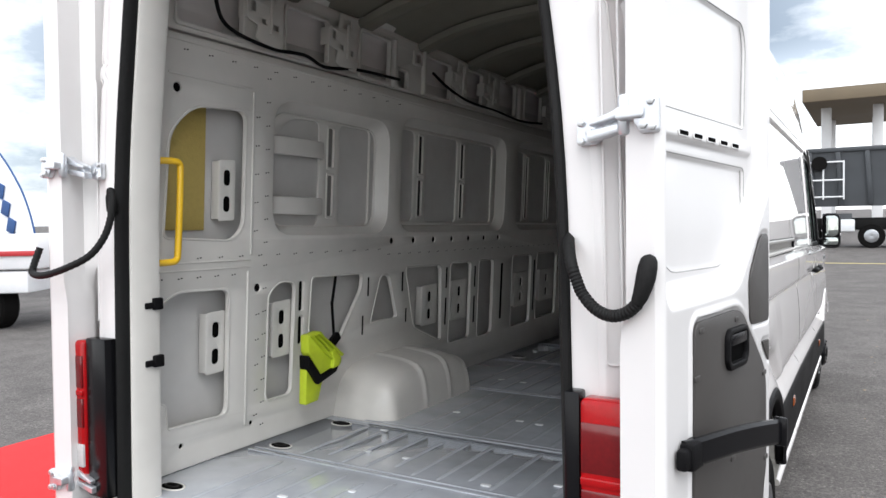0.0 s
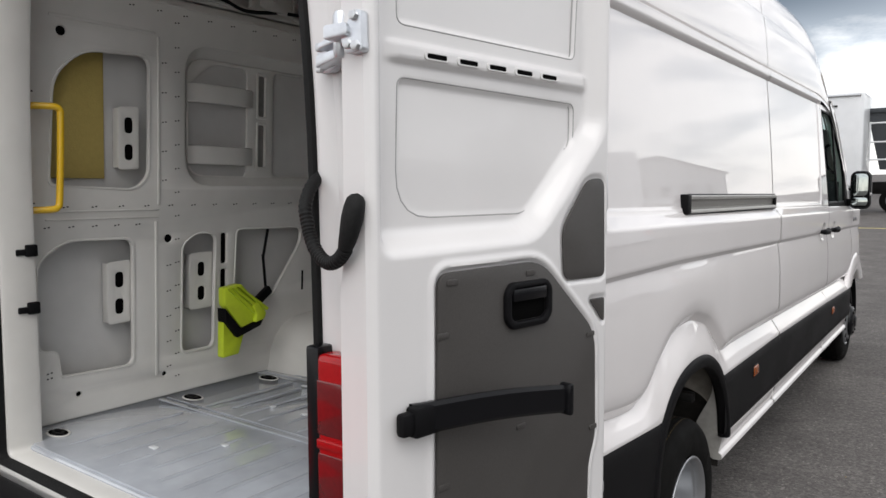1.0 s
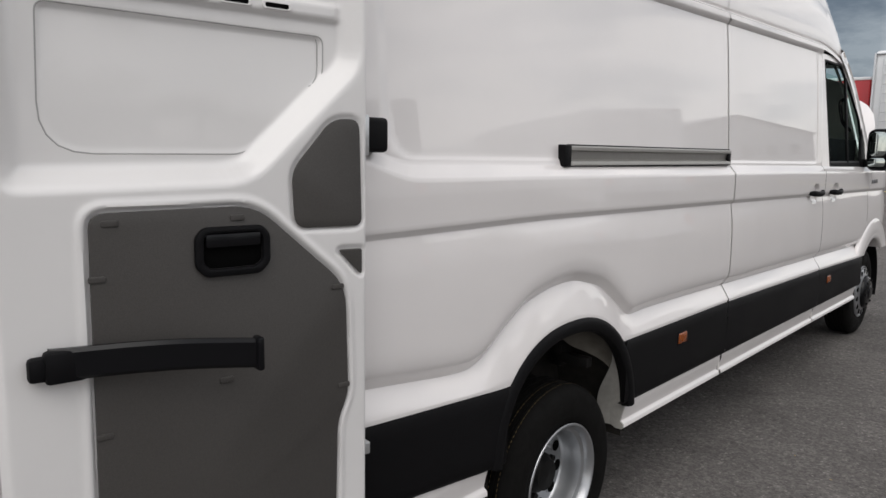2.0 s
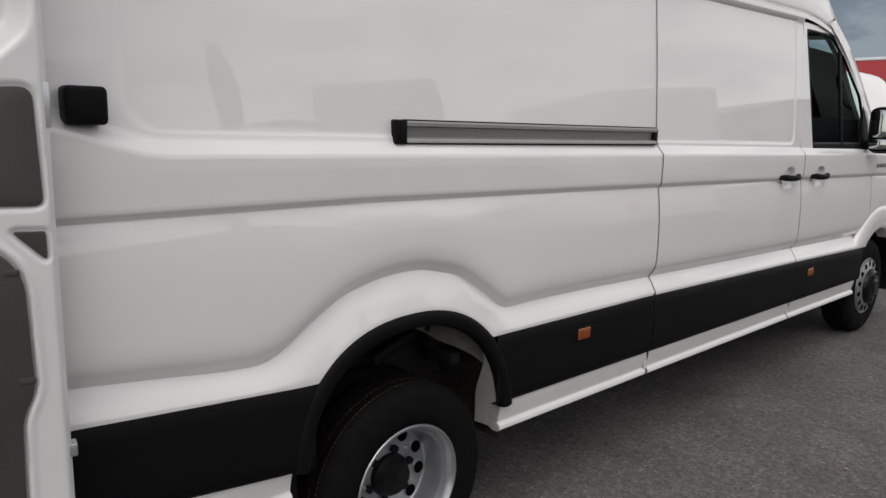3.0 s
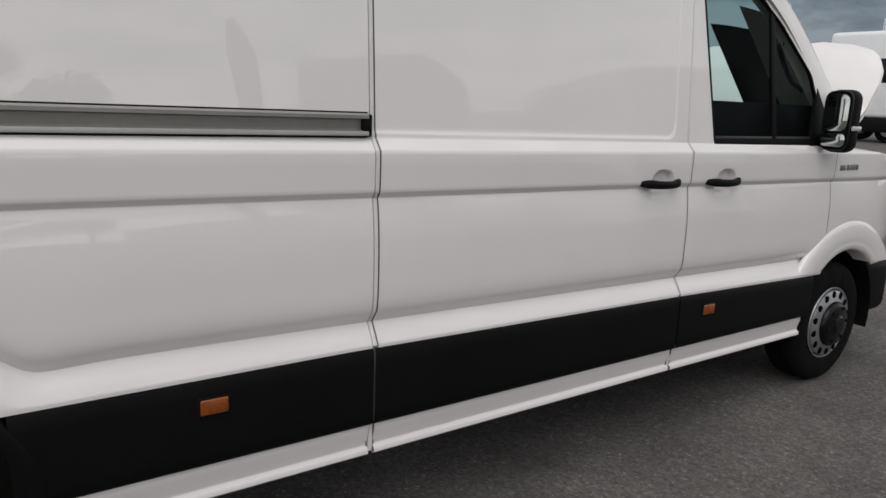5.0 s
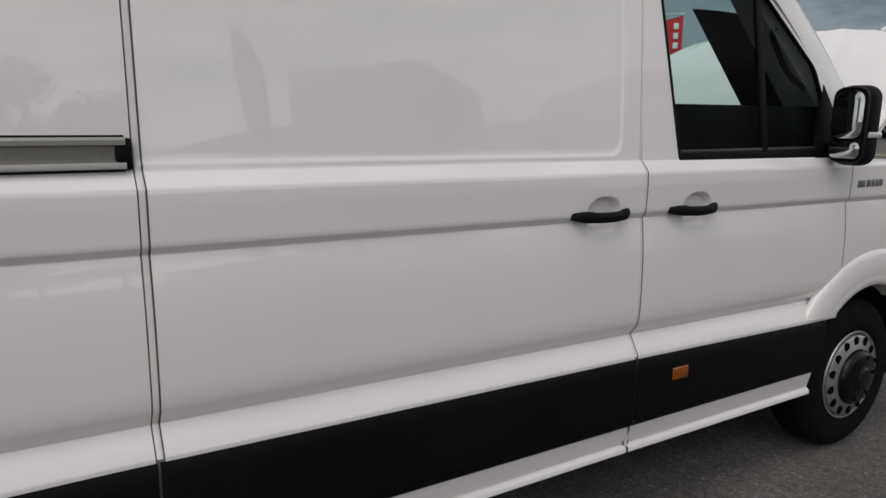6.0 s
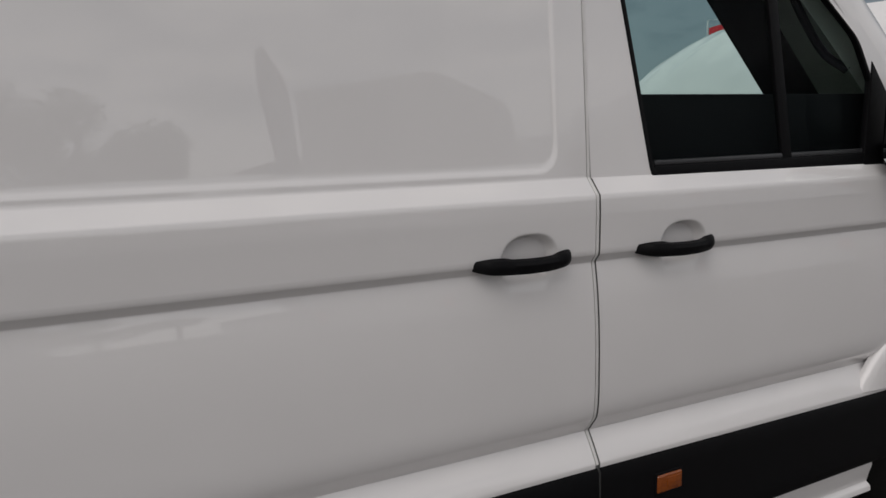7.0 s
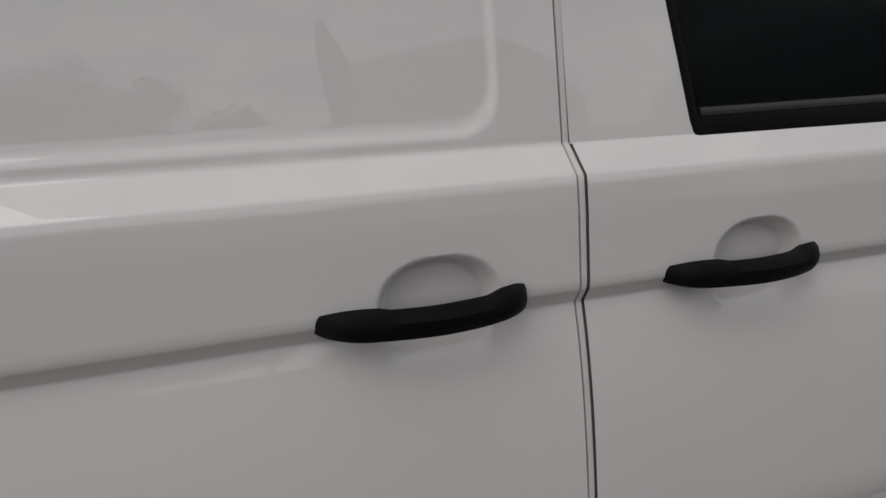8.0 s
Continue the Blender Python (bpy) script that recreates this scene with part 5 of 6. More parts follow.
def rear_door(side):
    """side +1: the right door, -1: the left one."""
    s = side
    e, nn = Vector((0.152, 0.988, 0)), Vector((0.988, -0.152, 0))
    m = Matrix(((e.x, 0, nn.x, 1.027), (e.y, 0, nn.y, -0.126), (0, 1, 0, 0), (0, 0, 0, 1)))
    m = m if s > 0 else FLIP @ m
    us = steps(0, D_W, 150)
    zs = steps(D_LOW, D_TOP, 392)
    uu, zz = np.meshgrid(us, zs, indexing="ij")
    dd = door_depth(uu, zz)
    inner = sheet([[(us[i], zs[j], float(dd[i, j])) for j in range(len(zs))] for i in range(len(us))])
    back = lambda u, z: -0.078 - 0.014 * step(1.40, 1.30, z) * step(0.15, 0.115, u) - (0.039 * step(1.36, 1.44, z) + 0.015 * step(1.44, 2.4, z)) * step(0.085, 0.105, u) + 0.036 * step(0.115, 0.15, u) * step(1.36, 1.28, z)
    outer = sheet([[(u, z, back(u, z)) for u in (0, 0.06, 0.085, 0.105, 0.115, 0.13, 0.15, 0.2, 0.5, D_W)] for z in [D_LOW, 1.0, 1.34, 1.36, 1.40, 1.44, 1.5, 1.9, D_TOP]])
    loop = [(u, D_LOW) for u in us] + [(D_W, z) for z in zs[1:]] + [(u, D_TOP) for u in reversed(us[:-1])] + [(0, z) for z in reversed(zs[1:-1])]
    n = len(loop)
    ld = door_depth(np.array([p[0] for p in loop]), np.array([p[1] for p in loop]))
    rim = ([(u, z, float(q)) for (u, z), q in zip(loop, ld)] + [(u, z, back(u, z)) for u, z in loop], [(j, n + j, n + (j + 1) % n, (j + 1) % n) for j in range(n)])
    d = part("rear_door", moved(join(inner, outer, rim), m), DOORPAINT, van, "white rear door folded open with grey lining", 50)

    def on(name, vf, mat, label=""):
        return part(name, moved(vf, m), mat, d, label)

    def lay(h):
        return Matrix.Translation((0, 0, h))

    on("lining_board", moved(plate(GREY_BIG, (), 0.010, 0.002), lay(0.0065)), GREYPANEL, "dark grey textured lining board")
    on("lining_board", moved(plate(GREY_SMALL, (), 0.005, 0.002), lay(0.0015)), GREYPANEL)
    on("lining_board", moved(plate(GREY_TRI, (), 0.005, 0.0015), lay(0.0015)), GREYPANEL)
    for loop in (low_glass, up_glass):
        on("field_seam", tube([(u, z, -0.0455) for u, z in loop], 0.0016, 6, closed=True), SEAM)
        # a second fold runs inside the free edge
        right = max(p[0] for p in loop)
        fold = [(u - 0.011, z + (0.004 if z < 1.6 else 0.0)) for u, z in loop if u > right - 0.10 and z < max(p[1] for p in loop) - 0.004]
        on("inner_seam", tube([(u, z, -0.0505 + 0.0025 * (z < 1.62)) for u, z in fold], 0.0014, 6), SEAM)
    for u in (0.190, 0.278, 0.366, 0.454, 0.542):
        on("slot", moved(plate(rect(u - 0.033, u + 0.033, 1.7445, 1.7605, 0.008), [rect(u - 0.026, u + 0.026, 1.7480, 1.7570, 0.0045)], 0.004, 0.0012), lay(-0.0300)), DOORPAINT)
        on("slot_gap", moved(plate(rect(u - 0.0275, u + 0.0275, 1.747, 1.758, 0.005), (), 0.003, 0.0008), lay(-0.0308)), HOLESHADE)
    h_out = rounded([(0.341, 1.232), (0.362, 1.210), (0.476, 1.210), (0.497, 1.232), (0.497, 1.290), (0.480, 1.309), (0.358, 1.309), (0.341, 1.290)], 0.010)
    h_in = rounded([(0.358, 1.238), (0.372, 1.226), (0.466, 1.226), (0.480, 1.238), (0.480, 1.286), (0.470, 1.296), (0.368, 1.296), (0.358, 1.286)], 0.007)
    on("handle_bezel", moved(plate(h_out, [h_in], 0.016, 0.005), lay(0.018)), BLACK, "black recessed inner door handle")
    on("handle_well", moved(plate(h_in, (), 0.004, 0.001), lay(0.007)), HOLESHADE)
    on("handle_lever", box(0.361, 0.475, 1.268, 1.296, 0.007, 0.019, 0.005), GLOSSBLACK)
    for u, z in ((0.19, 1.325), (0.43, 1.325), (0.165, 1.225), (0.66, 1.16), (0.165, 0.93), (0.40, 1.03 - 0.035), (0.675, 0.93), (0.165, 0.65), (0.63, 0.62)):
        on("lining_clip", moved(plate(rect(u - 0.015, u + 0.015, z - 0.006, z + 0.006, 0.004, 3), (), 0.004, 0.0012), lay(0.0090)), GREYPANEL)
    # check strap, bowed away from the lining, with its end block
    rows = []
    for k in range(17):
        f = k / 16
        u = 0.08 + 0.345 * f
        z = 1.083 - 0.012 * f + 0.008 * math.sin(math.pi * f)
        n_ = 0.012 + 0.095 * f ** 0.8
        rows.append([(u, z - 0.029, n_ - 0.008), (u, z - 0.029, n_), (u, z - 0.022, n_ + 0.006), (u, z + 0.022, n_ + 0.006), (u, z + 0.029, n_), (u, z + 0.029, n_ - 0.008), (u, z - 0.029, n_ - 0.008)])
    on("check_strap", outward(sheet(rows)), GLOSSBLACK, "black plastic door check strap")
    on("strap_block", box(0.070, 0.138, 1.052, 1.110, 0.002, 0.034, 0.008), BLACK)
    on("strap_pin", box(0.045, 0.080, 1.058, 1.102, 0.004, 0.028, 0.008), BLACK)
    on("strap_end", box(0.418, 0.432, 1.038, 1.105, 0.092, 0.122, 0.005), GLOSSBLACK)
    # lock fittings on the free edge
    part("door_holder", moved(box(0.99, 1.052, 0.668, 0.758, 1.455, 1.540, 0.012, 3), Matrix() if s > 0 else FLIP), BLACK, van, "black magnetic door holder")
    on("edge_plate", box(D_W - 0.012, D_W + 0.004, 1.45, 1.54, -0.052, -0.008, 0.002), STEEL)
    on("edge_plate", box(D_W - 0.015, D_W + 0.012, 0.735, 0.765, -0.045, -0.012, 0.003), STEEL)
    # hinges reach from the rear frame to the end face of the door
    side_m = Matrix() if s > 0 else FLIP
    def hinge_piece(name, pts, y, thick, r=0.008, holes=()):
        part(name, moved(moved(plate(rounded(pts, r), holes, thick, 0.003), facing_back(y)), side_m), HINGE, d, "bright steel door hinge" if name == "hinge_leaf" else "")

    for z in (1.768, 0.715):
        hinge_piece("hinge_leaf", [(0.826, z - 0.042), (0.866, z - 0.042), (0.882, z - 0.030), (0.882, z + 0.004), (0.866, z + 0.014), (0.826, z + 0.014)], -0.055, 0.018)
        hinge_piece("hinge_arm", [(0.860, z - 0.040), (0.950, z - 0.020), (0.950, z - 0.004), (0.860, z - 0.018)], -0.092, 0.030, 0.004)
        hinge_piece("hinge_arm", [(0.866, z + 0.004), (0.905, z + 0.016), (0.958, z + 0.040), (0.958, z + 0.014), (0.905, z + 0.000), (0.866, z - 0.008)], -0.092, 0.030, 0.004)
        hinge_piece("hinge_bridge", [(0.886, z - 0.034), (0.93, z - 0.022), (0.93, z + 0.024), (0.886, z + 0.006)], -0.072, 0.020, 0.004)
        hinge_piece("hinge_leaf", [(0.972, z + 0.012), (0.985, z + 0.014), (1.000, z + 0.036), (1.020, z + 0.036), (1.022, z - 0.034), (0.985, z - 0.036), (0.972, z - 0.012)], -0.140, 0.020)
        hinge_piece("hinge_arm", [(0.938, z - 0.008), (0.995, z - 0.006), (0.995, z + 0.016), (0.938, z + 0.018)], -0.148, 0.050, 0.008)
        pin = moved(lathe([(-0.040, 0.0), (-0.040, 0.010), (-0.034, 0.013), (0.034, 0.013), (0.040, 0.010), (0.040, 0.0)], 16), pose(0.946, -0.112, z + 0.006, 0, 90, 0))
        part("hinge_knuckle", moved(outward(pin), side_m), HINGE, d)
        for x, y, dz in ((1.006, -0.140, 0.026), (0.992, -0.140, -0.020), (1.010, -0.140, -0.024), (0.836, -0.055, 0.006), (0.854, -0.055, -0.014), (0.836, -0.055, -0.034)):
            bolt = [(0.009 * math.cos(math.pi * k / 3), 0.009 * math.sin(math.pi * k / 3)) for k in range(6)]
            part("hinge_bolt", moved(moved(plate(bolt, (), 0.012, 0.002), Matrix.Translation((x, 0, z + dz)) @ facing_back(y - 0.008)), side_m), STEEL, d)
    return d


right_rear_door = rear_door(1)
left_rear_door = rear_door(-1)
hoses = ([(0.785, 0.01, 1.54), (0.805, -0.05, 1.515), (0.825, -0.09, 1.475), (0.840, -0.10, 1.44), (0.855, -0.105, 1.41), (0.885, -0.115, 1.382), (0.920, -0.125, 1.370), (0.955, -0.135, 1.378), (0.982, -0.142, 1.400)],
         [(-0.778, -0.045, 1.625), (-0.774, -0.058, 1.665), (-0.755, -0.070, 1.685), (-0.738, -0.076, 1.66), (-0.735, -0.085, 1.60), (-0.75, -0.10, 1.535), (-0.785, -0.13, 1.475), (-0.86, -0.165, 1.435), (-0.95, -0.18, 1.412), (-1.022, -0.175, 1.415), (-1.045, -0.16, 1.44), (-1.04, -0.14, 1.50)])
boots = ([(0.980, -0.143, 1.400), (0.986, -0.144, 1.412), (0.992, -0.144, 1.430), (0.997, -0.143, 1.450), (1.000, -0.140, 1.470), (1.002, -0.137, 1.485), (1.003, -0.135, 1.492), (1.003, -0.134, 1.496)],
         [(-0.774, -0.060, 1.672), (-0.776, -0.056, 1.662), (-0.778, -0.052, 1.650), (-0.779, -0.048, 1.636), (-0.780, -0.046, 1.622), (-0.781, -0.044, 1.614), (-0.781, -0.043, 1.608), (-0.781, -0.042, 1.604)])
for line_, boot_line in zip(hoses, boots):
    part("wiring_hose", tube(smooth_line(line_, 9), 0.0118 if line_[0][0] > 0 else 0.0105, 12, ribs=0.0018), RUBBER, van, "black corrugated wiring hose")
    part("hose_boot", tube(boot_line, 0.02, 16, radii=[0.013, 0.0155, 0.0175, 0.0195, 0.019, 0.0165, 0.011, 0.001]), RUBBER, van, "black rubber boot")


# ---- fittings on the van's side ----
# sliding door rail
rail_body = sheet([[(x, y, 1.444 + dz - 0.004 * (y - 2.35)) for x, dz in ((0.975, 0.036), (1.004, 0.036), (1.010, 0.030), (1.010, 0.020), (0.996, 0.016), (0.994, -0.012), (1.008, -0.018), (1.012, -0.026), (1.012, -0.032), (0.98, -0.034))] for y in (1.635, Y_SLIDE0 - 0.02)])
slide_rail = part("slide_rail", outward(rail_body), ALU, van, "grey metal rail of the sliding door")
for dz in (0.0375, -0.0355):
    part("rail_gasket", tube([(1.0, y, 1.444 + dz - 0.004 * (y - 2.35)) for y in (1.640, Y_SLIDE0 - 0.022)], 0.0032, 6), BLACK, slide_rail)
part("rail_cap", box(0.975, 1.014, 1.605, 1.650, 1.410, 1.486, 0.006), BLACK, slide_rail, "black rail end cap")
part("rail_cap", box(0.975, 1.008, 3.052, 3.086, 1.405, 1.475, 0.006), BLACK, slide_rail)
# dark gaps behind the panel joints
for y, top in ((Y_SLIDE0 + 0.004, 2.16), (Y_SLIDE1 - 0.004, 2.16), (Y_DOOR1, 1.34)):
    rows = [[(x + nose(y, z) - 0.007, yy, z) for x, z in (([(1.02, 0.36), (1.02, 0.46), (1.04, 0.50), (1.04, 0.68)] if top > 2 else []) + side_rows(y)[2:] + (bay_rows(y, slide_inset)[:len(BAY) + 3] if top > 2 else []))] for yy in (y - 0.016, y + 0.016)]
    both_sides("joint_seal", sheet(rows), JOINT)
    hw = 0.0022 if top < 2 else 0.0076 if y < 4 else 0.0046
    bead_rows = [[(a[0] + dx, y + hw * dy, a[2]) for a in rows[0] if a[2] > 0.69] for dx, dy in ((0.0, -1.0), (0.0042, -0.96), (0.0058, -0.75), (0.0063, 0.0), (0.0058, 0.75), (0.0042, 0.96), (0.0, 1.0))]
    both_sides("joint_beading", sheet(bead_rows), BEADING)
    if top > 2:
        low_rows = [[(1.013 + dx, y + hw * dy, z) for z in (0.355, 0.46)] for dx, dy in ((0.0, -1.0), (0.0042, -0.96), (0.0063, 0.0), (0.0042, 0.96), (0.0, 1.0))]
        both_sides("joint_beading", sheet(low_rows), BEADING)
# side marker lamps
for y, z in ((2.568, 0.643), (4.868, 0.621)):
    for s in (1, -1):
        body = part("side_marker", box(s * 1.044 - 0.008, s * 1.044 + 0.008, y - 0.041, y + 0.041, z - 0.024, z + 0.024, 0.006, 3), ORANGE, van, "orange side marker lamp")
        part("marker_well", box(s * 1.0445 - 0.003, s * 1.0445 + 0.003, y - 0.047, y + 0.047, z - 0.030, z + 0.030, 0.002), BLACK, body)
        part("marker_reflector", box(s * 1.050 - 0.004, s * 1.050 + 0.004, y - 0.012, y + 0.034, z - 0.015, z + 0.015, 0.002), ORANGE, body)


def door_handle(y0, y1, parent_side):
    """A pull handle over a scooped recess in the door."""
    yc, zc, w = (y0 + y1) / 2, crease((y0 + y1) / 2) + 0.012, y1 - y0
    bar_pts = smooth_line([(1.018, y0 - 0.002, zc + 0.003), (1.042, y0 + 0.022, zc + 0.004), (1.053, y0 + 0.07, zc + 0.002), (1.058, yc, zc), (1.053, y1 - 0.07, zc), (1.042, y1 - 0.022, zc + 0.001), (1.018, y1 - 0.006, zc + 0.002)], 8)
    rows = []
    for i, p in enumerate(bar_pts):
        f = (p[1] - y0) / w
        a, b = p[1] - y0 + 0.002, y1 - 0.006 - p[1]
        tip = max(0.0, min(1.0, min(a, b) / 0.034))

        def rounding(la, lb):
            k = max(0.0, min(1.0, a / la, b / lb))
            return 0.15 + 0.85 * math.sqrt(1 - (1 - k) ** 2)

        low = 0.0195 * rounding(0.062, 0.085)
        ends = step(0.32, 0.24, f) * 0.14 + step(0.74, 0.84, f) * 0.30
        up = 0.0215 * (0.70 + ends) * rounding(0.055, 0.030)
        x, y, z = p
        rows.append([(x + 0.016 * c * (0.3 + 0.7 * tip), y, z + (up if q > 0 else low) * q) for c, q in ((-0.9, -0.6), (-0.2, -1.0), (0.5, -0.85), (0.9, -0.35), (1.0, 0.2), (0.7, 0.75), (0.1, 1.0), (-0.7, 0.8), (-0.9, -0.6))])
    part("door_handle", outward(sheet(rows)), BLACK, parent_side, "black plastic pull handle")


door_handle(4.326, 4.580, sliding_door)
door_handle(4.760, 5.010, front_door)
# door window: black frame, divider and glass
def glass_loop(inset):
    pts = [(glass_rear(z) + inset, z) for z in (Z_WIN0 + inset, 1.7, Z_WIN1 - inset)]
    pts += [(glass_front(z) - inset, z) for z in (Z_WIN1 - inset, 2.0, 1.95, 1.85, 1.72, 1.55, 1.42, Z_WIN0 + inset)]
    return rounded(pts, 0.032, 4)


def on_door(vf, dx=0.0):
    return [(upper_x(z) + dx + w, y, z) for w, y, z in vf[0]], vf[1]


for s, dr in ((1, front_door), (-1, left_front_door)):
    flip = Matrix() if s > 0 else FLIP
    fr = on_door(moved(join(plate(glass_loop(-0.004), [glass_loop(0.011)], 0.018, 0.004), plate([(4.845, 1.376), (5.76, 1.376), (5.75, 1.404), (4.84, 1.404)], (), 0.016, 0.004)), facing_x(0.0)), 0.002)
    part("window_frame", moved(fr, flip), BLACK, dr, "black window surround")
    part("weather_strip", moved(on_door(moved(plate([(4.848, 1.404), (5.745, 1.404), (5.74, 1.416), (4.846, 1.416)], (), 0.010, 0.003), facing_x(0.0)), -0.004), flip), STRIPGREY, dr)
    part("window_divider", moved(on_door(moved(plate([(5.295, 1.38), (5.330, 1.38), (5.250, 2.045), (5.212, 2.045)], (), 0.014, 0.003), facing_x(0.0)), -0.002), flip), BLACK, dr)
    pane = part("window_pane", moved(on_door(([(0.0, y, z) for y, z in glass_loop(0.012)], [tuple(range(len(glass_loop(0.012))))]), -0.010), flip), GLASS, dr, "lightly tinted side window glass")
    pane.visible_shadow = False
    part("mirror_foot_panel", moved(on_door(moved(plate([(5.62, 1.365), (5.80, 1.365), (5.745, 1.55), (5.66, 1.66)], (), 0.02, 0.004), facing_x(0.0)), 0.004), flip), BLACK, dr)

# door mirrors
for s in (1,):
    mir = part("door_mirror", box(s * 1.098 - 0.074, s * 1.098 + 0.074, 5.655, 5.775, 1.345, 1.655, 0.050, 6), BLACK, van, "large black door mirror housing")
    part("mirror_rim", moved(plate(rect(s * 1.098 - 0.070, s * 1.098 + 0.070, 1.355, 1.648, 0.05), [rect(s * 1.098 - 0.060, s * 1.098 + 0.060, 1.367, 1.637, 0.042)], 0.012, 0.004), facing_back(5.655)), GLOSSBLACK, mir)
    part("mirror_glass", moved(plate(rect(s * 1.098 - 0.056, s * 1.098 + 0.056, 1.452, 1.632, 0.040), (), 0.004, 0.001), pose(1.098, 5.650, 0, 0, 0, 6) @ pose(-1.098, -5.650, 0) @ facing_back(5.645)), MIRROR, mir, "clear mirror glass")
    part("wide_mirror_glass", moved(plate(rect(s * 1.098 - 0.056, s * 1.098 + 0.056, 1.375, 1.440, 0.025), (), 0.004, 0.001), pose(1.098, 5.650, 0, 0, 0, 6) @ pose(-1.098, -5.650, 0) @ facing_back(5.645)), MIRROR, mir)
    part("indicator", box(s * 1.14 - 0.036, s * 1.14 + 0.036, 5.68, 5.765, 1.455, 1.480, 0.008), CLEARLENS, mir)
    part("mirror_arm", box(s * 1.02 - 0.05, s * 1.02 + 0.05, 5.70, 5.77, 1.37, 1.43, 0.015, 3), BLACK, mir)
# model badge on the wing: plain dark bars
for y0, y1 in ((5.90, 5.955), (5.968, 6.00), (6.008, 6.028), (6.036, 6.06), (6.066, 6.09)):
    part("badge_bar", box(1.026, 1.034, y0, y1, 1.242, 1.272, 0.002), BADGE, van)
# cab interior
part("dashboard", box(-0.90, 0.90, 5.65, 6.25, 0.95, 1.42, 0.05, 4), CABTRIM, van, "black dashboard")
for s in (1, -1):
    trim_rows = [[(s * (x - dx), y + dy, z + dz) for x, y, z in smooth_line(a_line, 6)] for dx, dy, dz in ((0.045, -0.13, -0.05), (0.060, -0.05, -0.01), (0.085, 0.005, 0.005))]
    part("pillar_trim", outward(sheet(trim_rows)), CABGREY, van, "grey plastic lining of the windscreen pillar")
    part("grab_handle", tube(smooth_line([(s * 0.900, 5.42, 1.86), (s * 0.865, 5.47, 1.83), (s * 0.862, 5.60, 1.70), (s * 0.905, 5.66, 1.64)], 6), 0.012, 8), CABTRIM, van)
    part("air_vent", moved(outward(lathe([(-0.02, 0.0), (-0.02, 0.05), (0.015, 0.055), (0.02, 0.045), (0.008, 0.038), (0.006, 0.0)], 24)), pose(s * 0.80, 5.655, 1.32, 0, 0, -90)), CABGREY, van)
part("dash_binnacle", box(0.56, 0.86, 5.62, 5.80, 1.40, 1.47, 0.03, 4), CABGREY, van, "grey tray on top of the dashboard")
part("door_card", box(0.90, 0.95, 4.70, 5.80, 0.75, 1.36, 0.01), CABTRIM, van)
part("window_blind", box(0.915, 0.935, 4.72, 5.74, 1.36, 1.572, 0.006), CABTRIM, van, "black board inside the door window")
def on_screen(x, f, off):
    """A point of the windscreen, f from its foot to its head, set back by off."""
    k = 1 - (x / 0.9) ** 2
    return (x, 6.18 - 0.76 * f + (0.14 - 0.05 * f) * k - off, 1.33 + f * (0.86 - 0.19 * (x / 0.9) ** 2))


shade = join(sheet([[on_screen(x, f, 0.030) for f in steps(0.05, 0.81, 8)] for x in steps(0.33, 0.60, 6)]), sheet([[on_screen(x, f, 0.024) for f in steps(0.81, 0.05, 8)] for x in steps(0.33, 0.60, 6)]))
# added grey panel stands in for light through the windscreen corner
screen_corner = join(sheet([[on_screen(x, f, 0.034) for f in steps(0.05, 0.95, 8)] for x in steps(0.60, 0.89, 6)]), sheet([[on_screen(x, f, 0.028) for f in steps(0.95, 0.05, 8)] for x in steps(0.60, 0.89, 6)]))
part("bright_corner_panel", screen_corner, CABGREY, van, "added grey panel for the brightness in the windscreen corner")
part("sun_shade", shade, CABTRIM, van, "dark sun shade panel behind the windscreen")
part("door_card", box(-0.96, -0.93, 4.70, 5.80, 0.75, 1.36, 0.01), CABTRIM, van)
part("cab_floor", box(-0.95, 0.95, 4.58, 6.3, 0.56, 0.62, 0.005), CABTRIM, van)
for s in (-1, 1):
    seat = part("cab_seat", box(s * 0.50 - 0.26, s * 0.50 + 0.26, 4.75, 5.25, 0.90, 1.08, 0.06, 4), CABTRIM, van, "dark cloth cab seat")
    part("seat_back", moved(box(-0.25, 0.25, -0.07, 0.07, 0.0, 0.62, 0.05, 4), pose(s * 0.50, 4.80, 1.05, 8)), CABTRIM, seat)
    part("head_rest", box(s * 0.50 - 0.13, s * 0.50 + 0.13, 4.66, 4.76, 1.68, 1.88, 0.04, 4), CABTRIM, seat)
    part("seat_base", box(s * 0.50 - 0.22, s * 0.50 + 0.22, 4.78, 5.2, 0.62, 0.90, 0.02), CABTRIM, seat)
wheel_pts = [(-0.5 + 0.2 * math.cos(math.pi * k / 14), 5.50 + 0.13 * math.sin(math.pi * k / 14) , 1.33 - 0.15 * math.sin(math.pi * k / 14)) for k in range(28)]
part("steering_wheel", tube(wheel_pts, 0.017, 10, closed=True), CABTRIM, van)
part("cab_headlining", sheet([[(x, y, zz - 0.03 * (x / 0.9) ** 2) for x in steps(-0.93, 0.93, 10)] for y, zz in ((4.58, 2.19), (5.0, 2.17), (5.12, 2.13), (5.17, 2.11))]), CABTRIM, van)


